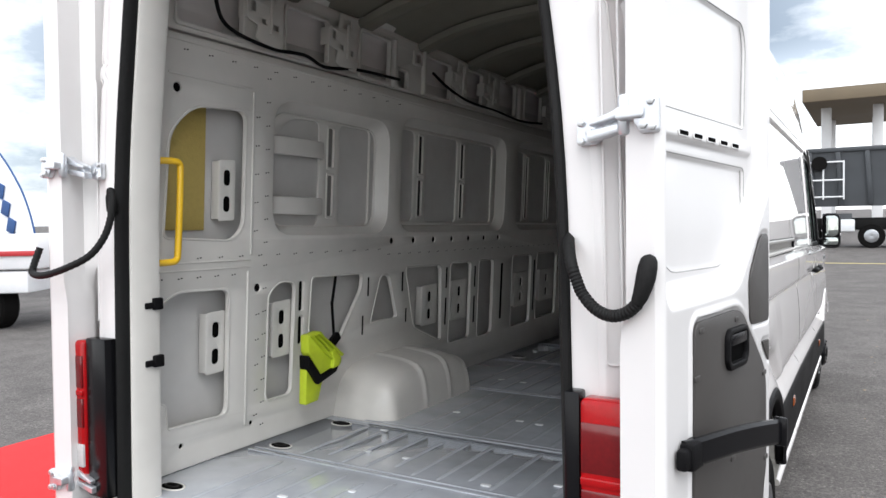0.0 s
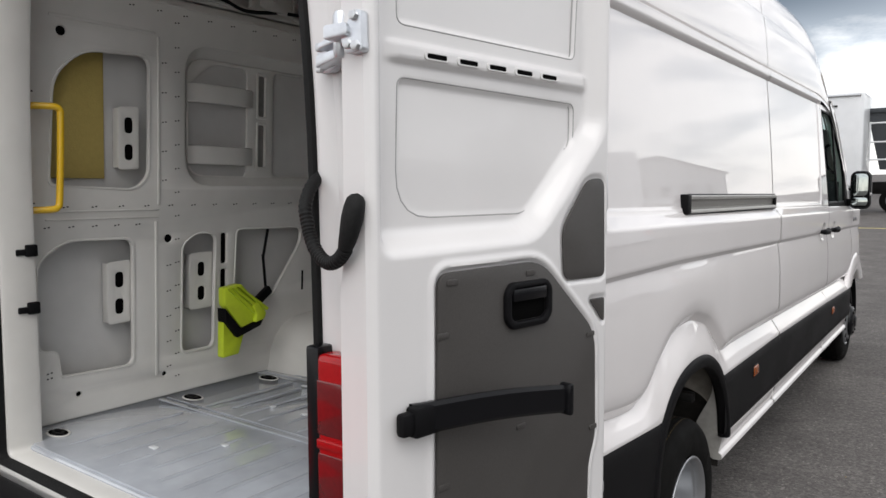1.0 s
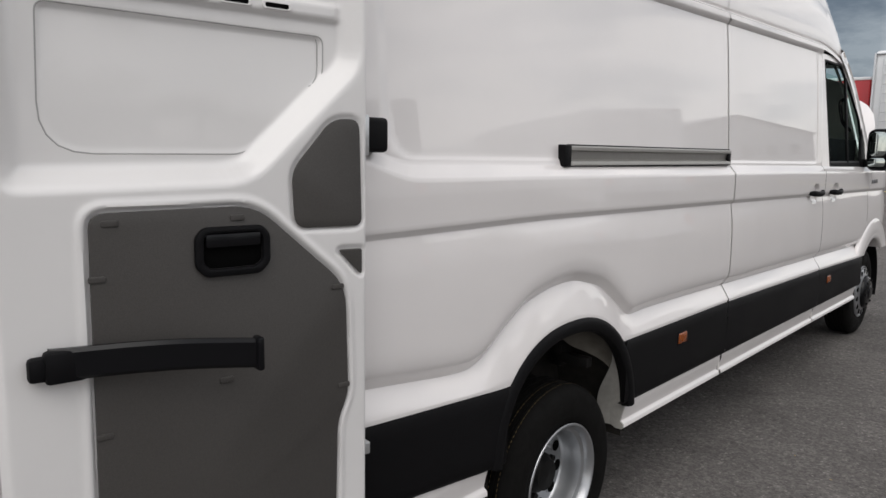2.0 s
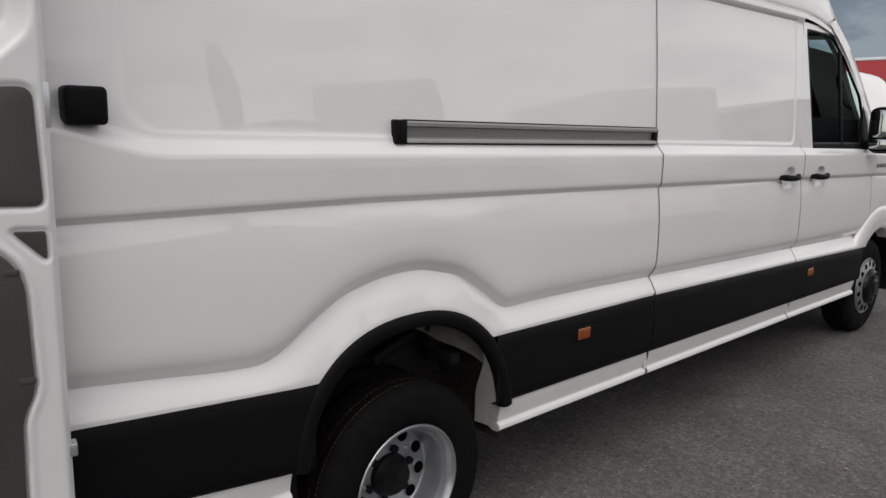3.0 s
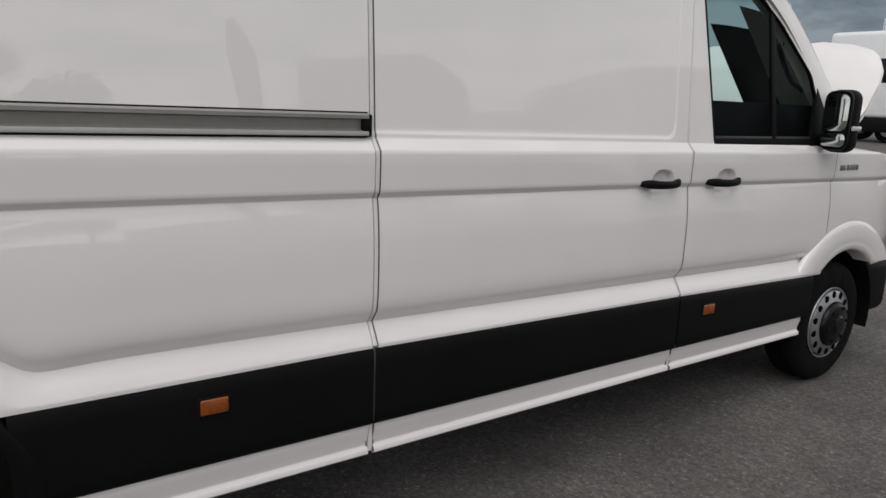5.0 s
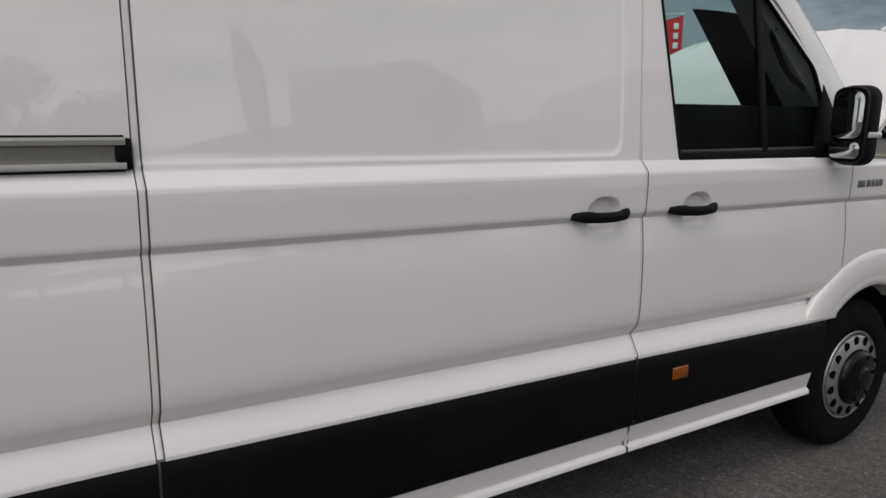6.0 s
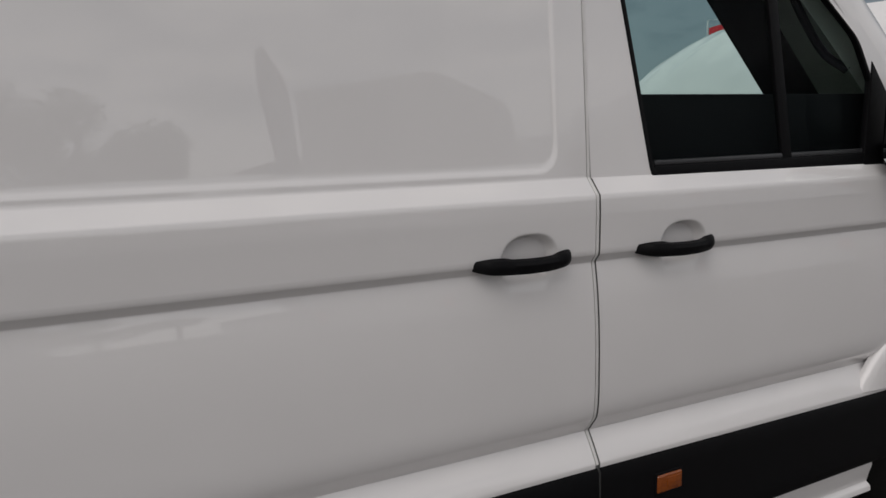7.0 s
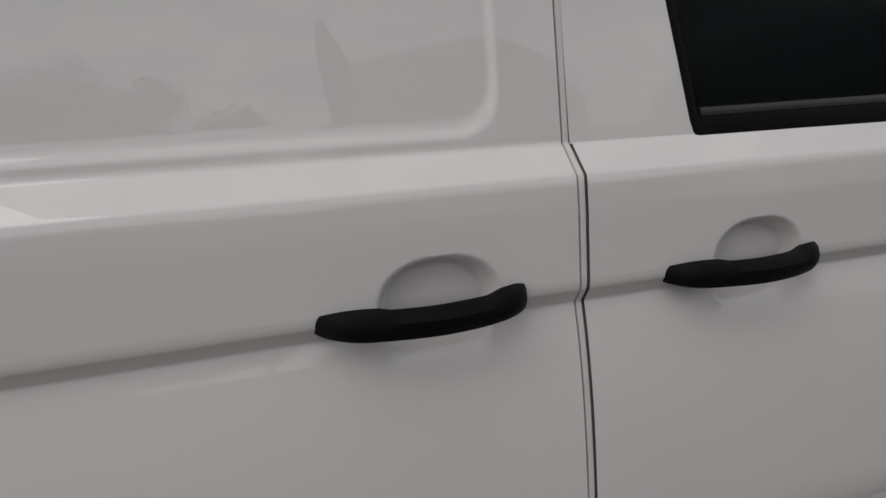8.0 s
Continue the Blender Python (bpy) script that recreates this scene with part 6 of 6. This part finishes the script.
# ---- surroundings ----
WALLWHITE = material("white_cladding", (0.72, 0.72, 0.72), 0.6, grain=0.03, stain=0.05, stain_scale=0.3)
BROWN = material("brown_fascia", (0.16, 0.125, 0.08), 0.7, grain=0.08, stain=0.1, stain_scale=0.5)
TRUCKGREY = material("grey_truck_body", (0.045, 0.05, 0.056), 0.5, grain=0.08, stain=0.15, stain_scale=1.0)
TRUCKWHITE = material("white_truck_paint", (0.72, 0.73, 0.74), 0.35, coat=0.5, grain=0.02, stain=0.04)
TRUCKRED = material("red_truck_body", (0.42, 0.02, 0.025), 0.45, coat=0.2, grain=0.04, stain=0.06, stain_scale=1.0)
LINEPAINT = material("yellow_line_paint", (0.62, 0.52, 0.18), 0.8, grain=0.15, grain_scale=40, stain=0.15)
FLAGCLOTH = material("white_flag_cloth", (0.78, 0.80, 0.84), 0.8, grain=0.03)
FLAGBLUE = material("blue_flag_print", (0.03, 0.08, 0.22), 0.8, grain=0.05)
FLAGRED = material("red_flag_cloth", (0.60, 0.03, 0.04), 0.8, grain=0.05)
FLAGGREY = material("grey_flag_cloth", (0.20, 0.20, 0.24), 0.8, grain=0.05)
HALLGREY = material("hall_cladding", (0.42, 0.42, 0.42), 0.6, grain=0.05, stain=0.08, stain_scale=0.2)
HALLROOF = material("hall_roof_sheet", (0.34, 0.34, 0.35), 0.5, grain=0.05, stain=0.08, stain_scale=0.2)
BARK = material("bark", (0.09, 0.07, 0.05), 0.9, grain=0.3, grain_scale=12)
LEAF = material("leaf", (0.05, 0.085, 0.03), 0.6, grain=0.3, grain_scale=3, stain=0.3, stain_scale=0.8)

carpet = tagged(part("carpet", box(-4.35, -1.7, -3.5, 9.0, 0.0, 0.012, 0.003), CARPET), "bright red event carpet on the asphalt", "carpet")
line = tagged(part("road_line", box(-14, 30, 23.6, 23.72, 0.0, 0.006, 0.002), LINEPAINT), "thin yellow painted line on asphalt", "road line", kind="structure")


def road_wheel(parent, x, y, r=0.5, w=0.3, along_x=True):
    """A plain lorry wheel, its axle along y (or x)."""
    m = pose(x, y, r, 0, 0, 90) if along_x else pose(x, y, r)
    wv = outward(moved(lathe([(-w / 2, 0.0), (-w / 2, 0.55 * r), (-w / 2, 0.92 * r), (-w / 2 + 0.04, r), (w / 2 - 0.04, r), (w / 2, 0.92 * r), (w / 2, 0.55 * r), (w / 2, 0.0)], 28), m))
    tyre = part("wheel", wv, TREAD, parent)
    rim_m = m @ pose(0, 0, 0)
    for s in (-1, 1):
        part("wheel_rim", outward(moved(lathe([(s * w / 2, 0.0), (s * (w / 2 + 0.012), 0.1 * r), (s * (w / 2 + 0.010), 0.5 * r), (s * w / 2, 0.54 * r)], 24), rim_m)), RIM, tyre)


# a grey tipper lorry beyond the van, with a white railing at its end
tipper = thing("tipper_truck", "dark grey tipper lorry with white tubular railing", "truck", at=(-1.35, 33.0, 0))
part("tipper_body", outward(moved(([(0, 0, 1.75), (4.4, 0, 1.75), (4.4, 2.4, 1.75), (0, 2.4, 1.75), (-0.5, -0.1, 4.1), (4.6, -0.1, 4.1), (4.6, 2.5, 4.1), (-0.5, 2.5, 4.1)], [(0, 1, 2, 3), (4, 5, 6, 7), (0, 1, 5, 4), (1, 2, 6, 5), (2, 3, 7, 6), (3, 0, 4, 7)]), Matrix())), TRUCKGREY, tipper)
part("top_rail", box(-0.6, 4.7, -0.2, 2.6, 4.02, 4.2, 0.03), TRUCKGREY, tipper)
for k in range(4):
    part("body_rib", moved(box(-0.09, 0.09, -0.14, 0.05, -1.1, 1.1, 0.02), pose(0.7 + 1.05 * k, -0.05, 2.92, 2.5, -4)), TRUCKGREY, tipper)
part("chassis", box(-0.3, 4.5, 0.6, 1.8, 0.75, 1.25, 0.03), CHASSIS, tipper)
part("tool_box", box(1.1, 2.2, 0.12, 0.6, 0.75, 1.45, 0.04), TRUCKGREY, tipper)
part("side_guard", box(1.15, 2.3, 0.0, 0.1, 0.7, 1.2, 0.03), TRUCKWHITE, tipper)
for x in (0.5, 2.9, 4.0):
    road_wheel(tipper, x, 0.3)
    road_wheel(tipper, x, 2.1)
for z in (2.15, 2.85, 3.6):
    part("railing_bar", tube([(-0.35, -0.35, z), (1.9, -0.35, z)], 0.035, 8), TRUCKWHITE, tipper)
for x in (-0.35, 0.4, 1.15, 1.9):
    part("railing_post", tube([(x, -0.35, 2.05), (x, -0.35, 3.65)], 0.035, 8), TRUCKWHITE, tipper)
part("tool_wheel", moved(outward(lathe([(-0.12, 0), (-0.12, 0.3), (0.12, 0.3), (0.12, 0)], 20)), pose(1.0, -0.3, 3.55, 0, 0, 90)), TREAD, tipper)

# white box trailer with a ladder
trailer = thing("box_trailer", "white box trailer with a small ladder", "trailer", at=(-4.55, 31.0, 0))
part("box_body", box(0, 2.8, 0, 2.5, 1.05, 4.75, 0.16, 4), TRUCKWHITE, trailer)
part("corner_rail", tube([(0.05, -0.03, 1.1), (0.05, -0.03, 4.62), (2.7, -0.03, 4.62)], 0.05, 8), STEEL, trailer)
for z in (2.0, 3.1, 4.2):
    part("latch", box(1.5, 1.9, -0.06, 0.01, z, z + 0.06, 0.01), CHASSIS, trailer)
for x in (0.35, 0.85):
    part("ladder_rail", tube([(x, -0.12, 1.6), (x, -0.12, 4.4)], 0.025, 6), STEEL, trailer)
for k in range(8):
    part("ladder_rung", tube([(0.35, -0.12, 1.8 + 0.34 * k), (0.85, -0.12, 1.8 + 0.34 * k)], 0.018, 6), STEEL, trailer)
part("chassis", box(0.1, 2.7, 0.5, 2.0, 0.7, 1.06, 0.03), CHASSIS, trailer)
part("under_guard", box(0.2, 2.6, -0.02, 0.08, 0.45, 0.95, 0.03), TRUCKGREY, trailer)
for x in (0.8, 2.1):
    road_wheel(trailer, x, 0.35)
    road_wheel(trailer, x, 2.15)

container = thing("red_truck", "red box lorry with a pale roof edge", "truck", at=(-9.0, 31.5, 0))
part("box_body", box(0, 4.3, 0, 2.5, 1.0, 3.75, 0.06, 3), TRUCKRED, container)
part("roof_edge", box(-0.02, 4.32, -0.03, 2.53, 3.72, 3.84, 0.03), TRUCKWHITE, container)
part("chassis", box(0.1, 4.2, 0.5, 2.0, 0.6, 1.0, 0.03), CHASSIS, container)
for x in (0.8, 3.4):
    road_wheel(container, x, 0.35)
    road_wheel(container, x, 2.15)

cab = thing("white_truck", "white lorry cab parked beside a red lorry", "truck", at=(-12.6, 31.0, 0))
part("cab_body", box(0, 3.2, 0, 2.4, 0.9, 4.1, 0.18, 4), TRUCKWHITE, cab)
part("cab_window", box(0.5, 2.6, -0.03, 0.05, 2.2, 3.1, 0.05), GLOSSBLACK, cab)
part("bumper", box(0.05, 3.15, -0.08, 0.2, 0.4, 0.95, 0.06), BLACK, cab)
for x in (0.7, 2.5):
    road_wheel(cab, x, 0.4)
    road_wheel(cab, x, 2.0)

# low white flatbed on the other side of the van
flat = thing("flatbed_trailer", "low white flatbed trailer standing on asphalt", "trailer", at=(-11.8, 3.9, 0))
part("deck", moved(box(-3.2, 2.2, 0, 2.2, 1.0, 1.55, 0.05), pose(0, 0, 0, 0, 0, 32)), TRUCKWHITE, flat)
part("deck_edge", moved(box(-3.2, 2.2, -0.04, 0.0, 1.22, 1.30, 0.01), pose(0, 0, 0, 0, 0, 32)), TRUCKRED, flat)
part("skirt", moved(box(-3.0, 2.0, 0.05, 2.1, 0.62, 0.98, 0.04), pose(0, 0, 0, 0, 0, 32)), TRUCKWHITE, flat)
for a in (-2.2, 1.2):
    road_wheel(flat, a * math.cos(radians(32)) - 0.6 * math.sin(radians(32)), a * math.sin(radians(32)) + 0.6 * math.cos(radians(32)), 0.40)


def feather_flag(at, h, w, cloth, turn, label, print_mat=None):
    """A tall curved banner on a bent pole with a ground spike plate."""
    fl = thing("feather_flag", label, "flag", "feather flags", at=at)
    m = pose(0, 0, 0, 0, 0, turn)
    pole = smooth_line([(0, 0, 0.02), (0, 0, h * 0.4), (0.01 * h, 0, h * 0.8), (0.06 * h, 0, h * 0.94), (w * 0.7, 0, h), (w * 0.95, 0, h * 0.97)], 6)
    part("pole", moved(tube(pole, 0.022, 8), m), CHASSIS, fl)
    edge = [p for p in pole if p.z > 0.18 * h]
    rows = []
    for p in edge:
        f = (p.z - 0.18 * h) / (0.82 * h)
        right = w * (0.35 + 0.65 * min(1, f * 1.3)) if f < 0.92 else max(p.x, w * 0.95)
        rows.append([(p.x + (right - p.x) * k, 0.05 * w * math.sin(3 * k + 5 * f), p.z - (0.05 * h * k if f > 0.9 else 0)) for k in steps(0, 1, 6)])
    part("banner", moved(sheet(rows), m), cloth, fl)
    part("base_plate", moved(box(-0.25, 0.25, -0.25, 0.25, 0.0, 0.02, 0.005), m), STEEL, fl)
    if print_mat:
        for k in range(5):
            z = h * (0.40 + 0.10 * k)
            part("print_bar", moved(box(w * 0.22, w * 0.62, -0.08, -0.065, z, z + 0.05 * h, 0.005), m), print_mat, fl)
    return fl


drop = thing("teardrop_flag", "white teardrop flag with blue print and dark edge", "flag", at=(-17.4, 8.0, 0))
drop_edge = [(0.0, 0.45), (0.0, 2.6), (0.12, 3.25), (0.45, 3.62), (0.90, 3.55), (1.45, 3.05), (1.95, 2.45), (2.25, 1.85), (2.42, 1.2), (2.45, 0.7), (2.2, 0.45)]
drop_loop = rounded(drop_edge, 0.30, 4)
part("banner", moved(plate(drop_loop, (), 0.012, 0.003), facing_back(0.0)), FLAGCLOTH, drop)
part("edge_piping", tube([(x, 0.006, z) for x, z in drop_loop], 0.022, 6, closed=True), FLAGBLUE, drop, "dark blue piping")
for k in range(5):
    bar = moved(box(-0.15, 0.15, -0.03, 0.0, -0.17, 0.17, 0.004), pose(0, 0, 0, 0, 20, 0))
    part("print_bar", moved(bar, pose(0.86 + 0.20 * k, -0.02, 2.95 - 0.42 * k)), FLAGBLUE, drop)
part("pole", tube([(0.0, 0.02, 0.0), (0.0, 0.02, 2.7)], 0.025, 8), CHASSIS, drop)
part("base_plate", box(-0.3, 0.3, -0.3, 0.3, 0.0, 0.02, 0.005), STEEL, drop)
feather_flag((13.6, 7.6, 0), 4.9, 0.6, FLAGGREY, -70, "dark grey feather flag on a bent pole")

def hung_flag(at, turn, cloth, print_mat, label, low=2.92, high=4.42):
    """A small banner hanging from a cranked mast."""
    fl = thing("banner_flag", label, "flag", at=at)
    m = pose(0, 0, 0, 0, 0, turn)
    part("mast", moved(tube([(0, 0, 0), (0, 0, high + 0.3), (1.0, 0, high + 0.3)], 0.03, 8), m), STEEL, fl)
    part("banner", moved(sheet([[(x, 0.08 * math.sin(4 * x + z), z + 0.25 * x) for z in steps(low, high, 6)] for x in steps(0.05, 0.95, 8)]), m), cloth, fl)
    for k in range(3):
        part("print_bar", moved(box(0.62, 0.80, -0.16, -0.12, low + 0.33 * (high - low) + 0.24 * (high - low) * k, low + 0.48 * (high - low) + 0.24 * (high - low) * k, 0.005), m), print_mat, fl)


hung_flag((-18.0, 25.3, 0), 40, FLAGRED, FLAGCLOTH, "red banner flag with white print on a mast")
hung_flag((-16.3, 43.0, 0), 30, FLAGCLOTH, FLAGBLUE, "white banner flag with blue print on a mast", 4.3, 5.4)

# a dark van parked far off, facing the yard
dark_van = thing("parked_van", "dark grey parked van facing the yard", "van", at=(-20.4, 52.0, 0))
part("body", box(0, 1.9, 0.2, 4.6, 0.45, 2.35, 0.16, 4), TRUCKGREY, dark_van)
part("nose", box(0.05, 1.85, -0.6, 0.5, 0.42, 1.25, 0.16, 4), TRUCKGREY, dark_van)
part("windscreen", moved(box(0.18, 1.72, -0.02, 0.02, 0.0, 0.85, 0.01), pose(0, 0.02, 1.28, -18)), GLOSSBLACK, dark_van)
part("bumper", box(0.02, 1.88, -0.68, -0.4, 0.32, 0.62, 0.08, 3), TRUCKWHITE, dark_van)
part("grille", box(0.5, 1.4, -0.64, -0.5, 0.72, 0.98, 0.03), GLOSSBLACK, dark_van)
for x in (0.28, 1.62):
    part("headlight", box(x - 0.16, x + 0.16, -0.62, -0.5, 0.80, 1.0, 0.04, 3), CLEARLENS, dark_van)
for x in (0.16, 1.74):
    for y in (0.15, 3.6):
        road_wheel(dark_van, x, y, 0.34, 0.22, False)


def yard_van(at, turn, height, length, paint, label):
    """A high van parked across the yard, its tail at the given place and its nose along +y before the turn."""
    v = thing("yard_van", label, "van", "vans across the yard", at=at)
    v.rotation_euler = (0, 0, radians(turn))
    h = height
    side = rounded([(0.0, 0.45), (length, 0.45), (length + 0.05, 0.95), (length - 0.65, 1.25), (length - 1.45, h - 0.12), (length - 1.8, h), (0.05, h)], [0.05, 0.12, 0.12, 0.15, 0.2, 0.25, 0.10])
    n = len(side)
    ring = [[(x, y, z) for y, z in side] for x in (-0.93, -0.90, 0.90, 0.93)]
    ring[0] = [(-0.93, 0.03 + y * 0.985, 0.03 + z * 0.97) for y, z in side]
    ring[3] = [(0.93, 0.03 + y * 0.985, 0.03 + z * 0.97) for y, z in side]
    verts = [p for r in ring for p in r]
    faces = [tuple(range(n)), tuple(range(3 * n, 4 * n))] + [(k * n + i, k * n + (i + 1) % n, (k + 1) * n + (i + 1) % n, (k + 1) * n + i) for k in range(3) for i in range(n)]
    part("body", outward((verts, faces)), paint, v)
    part("rear_bumper", box(-0.9, 0.9, -0.10, 0.08, 0.38, 0.62, 0.04), BLACK, v)
    for s in (-1, 1):
        part("tail_light", box(s * 0.84 - 0.06, s * 0.84 + 0.06, -0.02, 0.05, 0.95, 1.45, 0.015), REDLENS, v)
        part("side_window", box(s * 0.925 - 0.012, s * 0.925 + 0.012, length - 2.3, length - 1.35, 1.35, 1.95, 0.01), GLOSSBLACK, v)
        for y in (0.95, length - 0.75):
            road_wheel(v, s * 0.80, y, 0.35, 0.22, False)
    part("door_gap", box(-0.006, 0.006, -0.004, 0.01, 0.62, h - 0.15, 0.001), JOINT, v)
    return v


# grey paint on the first van stands for its shaded near side
yard_van((8.0, 6.9, 0), -46, 3.05, 5.9, HALLGREY, "high-roof van parked across the yard, toned grey for shade")
yard_van((5.0, 10.2, 0), -70, 2.62, 5.2, TRUCKWHITE, "white van parked across the yard")

yard_van((14.5, 1.2, 0), -80, 2.5, 5.2, TRUCKGREY, "dark grey van parked across the yard")
yard_van((12.5, 13.0, 0), -62, 2.6, 5.4, TRUCKWHITE, "white van parked across the yard")

# service canopy
canopy = thing("canopy", "flat canopy with a brown fascia on posts", "canopy", at=(-2.2, 50.0, 0))
part("roof", box(0, 5.2, 0, 16, 8.4, 9.2, 0.04), BROWN, canopy)
for x in (1.2, 4.2):
    for y in (4, 12):
        part("post", box(x - 0.3, x + 0.3, y - 0.3, y + 0.3, 0, 8.4, 0.03), WALLWHITE, canopy)


def hall(at, lx, ly, eave, ridge, turn, label):
    """A pitched hall with wall panels, a door and a row of windows."""
    h = thing("hall", label, "building", at=at)
    m = pose(0, 0, 0, 0, 0, turn)
    v = [(0, 0, 0), (lx, 0, 0), (lx, ly, 0), (0, ly, 0), (0, 0, eave), (lx, 0, eave), (lx, ly, eave), (0, ly, eave), (0, ly / 2, ridge), (lx, ly / 2, ridge)]
    part("wall", outward(moved((v, [(0, 1, 5, 4), (1, 2, 6, 9, 5), (2, 3, 7, 6), (3, 0, 4, 8, 7)]), m)), HALLGREY, h)
    part("roof", outward(moved(([(-0.4, -0.5, eave - 0.15), (lx + 0.4, -0.5, eave - 0.15), (lx + 0.4, ly / 2, ridge + 0.05), (-0.4, ly / 2, ridge + 0.05), (lx + 0.4, ly + 0.5, eave - 0.15), (-0.4, ly + 0.5, eave - 0.15)], [(0, 1, 2, 3), (3, 2, 4, 5)]), m)), HALLROOF, h)
    n = int(ly // 4)
    for k in range(n):
        part("window", moved(box(-0.06, 0.02, 1.5 + 4 * k, 3.3 + 4 * k, eave * 0.55, eave * 0.75, 0.02), m), GLOSSBLACK, h)
    part("gate", moved(box(-0.08, 0.02, ly * 0.42, ly * 0.58, 0, eave * 0.5, 0.02), m), WALLWHITE, h)
    return h


hall((34, 12, 0), 18, 17, 3.9, 5.2, 0, "grey pitched industrial hall across the yard")
hall((22, 42, 0), 30, 26, 4.2, 5.8, 8, "long grey pitched hall across the yard")
hall((38, -32, 0), 16, 22, 4.2, 5.6, 0, "low grey hall across the yard")


def tree(at, h, seed):
    rng = random.Random(seed)
    t = thing("tree", "leafy green tree at the edge of the yard", "tree", "trees across the yard", at=at)
    trunk = tube([(0, 0, 0), (0.05, 0.02, h * 0.25), (0.0, 0.08, h * 0.5), (0.1, 0.0, h * 0.8)], 0.16, 8)
    limbs = [trunk]
    tips = []
    for k in range(9):
        a, z = rng.uniform(0, 6.28), h * rng.uniform(0.3, 0.7)
        L = h * rng.uniform(0.18, 0.32)
        tip = (L * math.cos(a), L * math.sin(a), z + L * rng.uniform(0.4, 0.9))
        limbs.append(tube([(0.03, 0.03, z), (tip[0] * 0.5, tip[1] * 0.5, z + (tip[2] - z) * 0.6), tip], 0.05, 5))
        tips.append(tip)
    tips.append((0.1, 0, h * 0.88))
    part("trunk", join(*limbs), BARK, t)
    v, f = [], []
    for k in range(2600):
        c = rng.choice(tips)
        d = Vector((rng.gauss(0, 1), rng.gauss(0, 1), rng.gauss(0, 0.8))).normalized() * (h * 0.17 * rng.random() ** 0.4)
        p = Vector(c) + d
        u = Vector((rng.uniform(-1, 1), rng.uniform(-1, 1), rng.uniform(-1, 1))).normalized() * 0.17
        w = u.orthogonal().normalized() * 0.12
        o = len(v)
        v += [tuple(p - u), tuple(p + w), tuple(p + u), tuple(p - w)]
        f.append((o, o + 1, o + 2, o + 3))
    part("crown", (v, f), LEAF, t)


for k, (x, y, h) in enumerate(((33, -3, 8.2), (35, 0.5, 9.0), (34, 4.0, 7.6), (36, 7.5, 6.4), (33, -8, 7.5))):
    tree((x, y, 0), h, 40 + k)


# fine litter and chips of stone on the asphalt
rng = random.Random(11)
LITTER = material("dry_leaf_bits", (0.30, 0.23, 0.14), 0.9, grain=0.3, grain_scale=30)
bits_v, bits_f = [], []
for k in range(150):
    x, y = rng.uniform(1.3, 6.5), rng.uniform(1.0, 12.0)
    a, r = rng.uniform(0, 6.28), rng.uniform(0.006, 0.022)
    o = len(bits_v)
    for j in range(5):
        q = a + 6.28 * j / 5
        bits_v.append((x + r * math.cos(q) * rng.uniform(0.6, 1.2), y + 0.5 * r * math.sin(q), 0.004 + rng.uniform(0, 0.004)))
    bits_v.append((x, y, 0.011))
    bits_f += [(o + j, o + (j + 1) % 5, o + 5) for j in range(5)]
litter = part("litter", (bits_v, bits_f), LITTER)
tagged(litter, "small dry leaf bits scattered over the asphalt", "litter", kind="stuff")
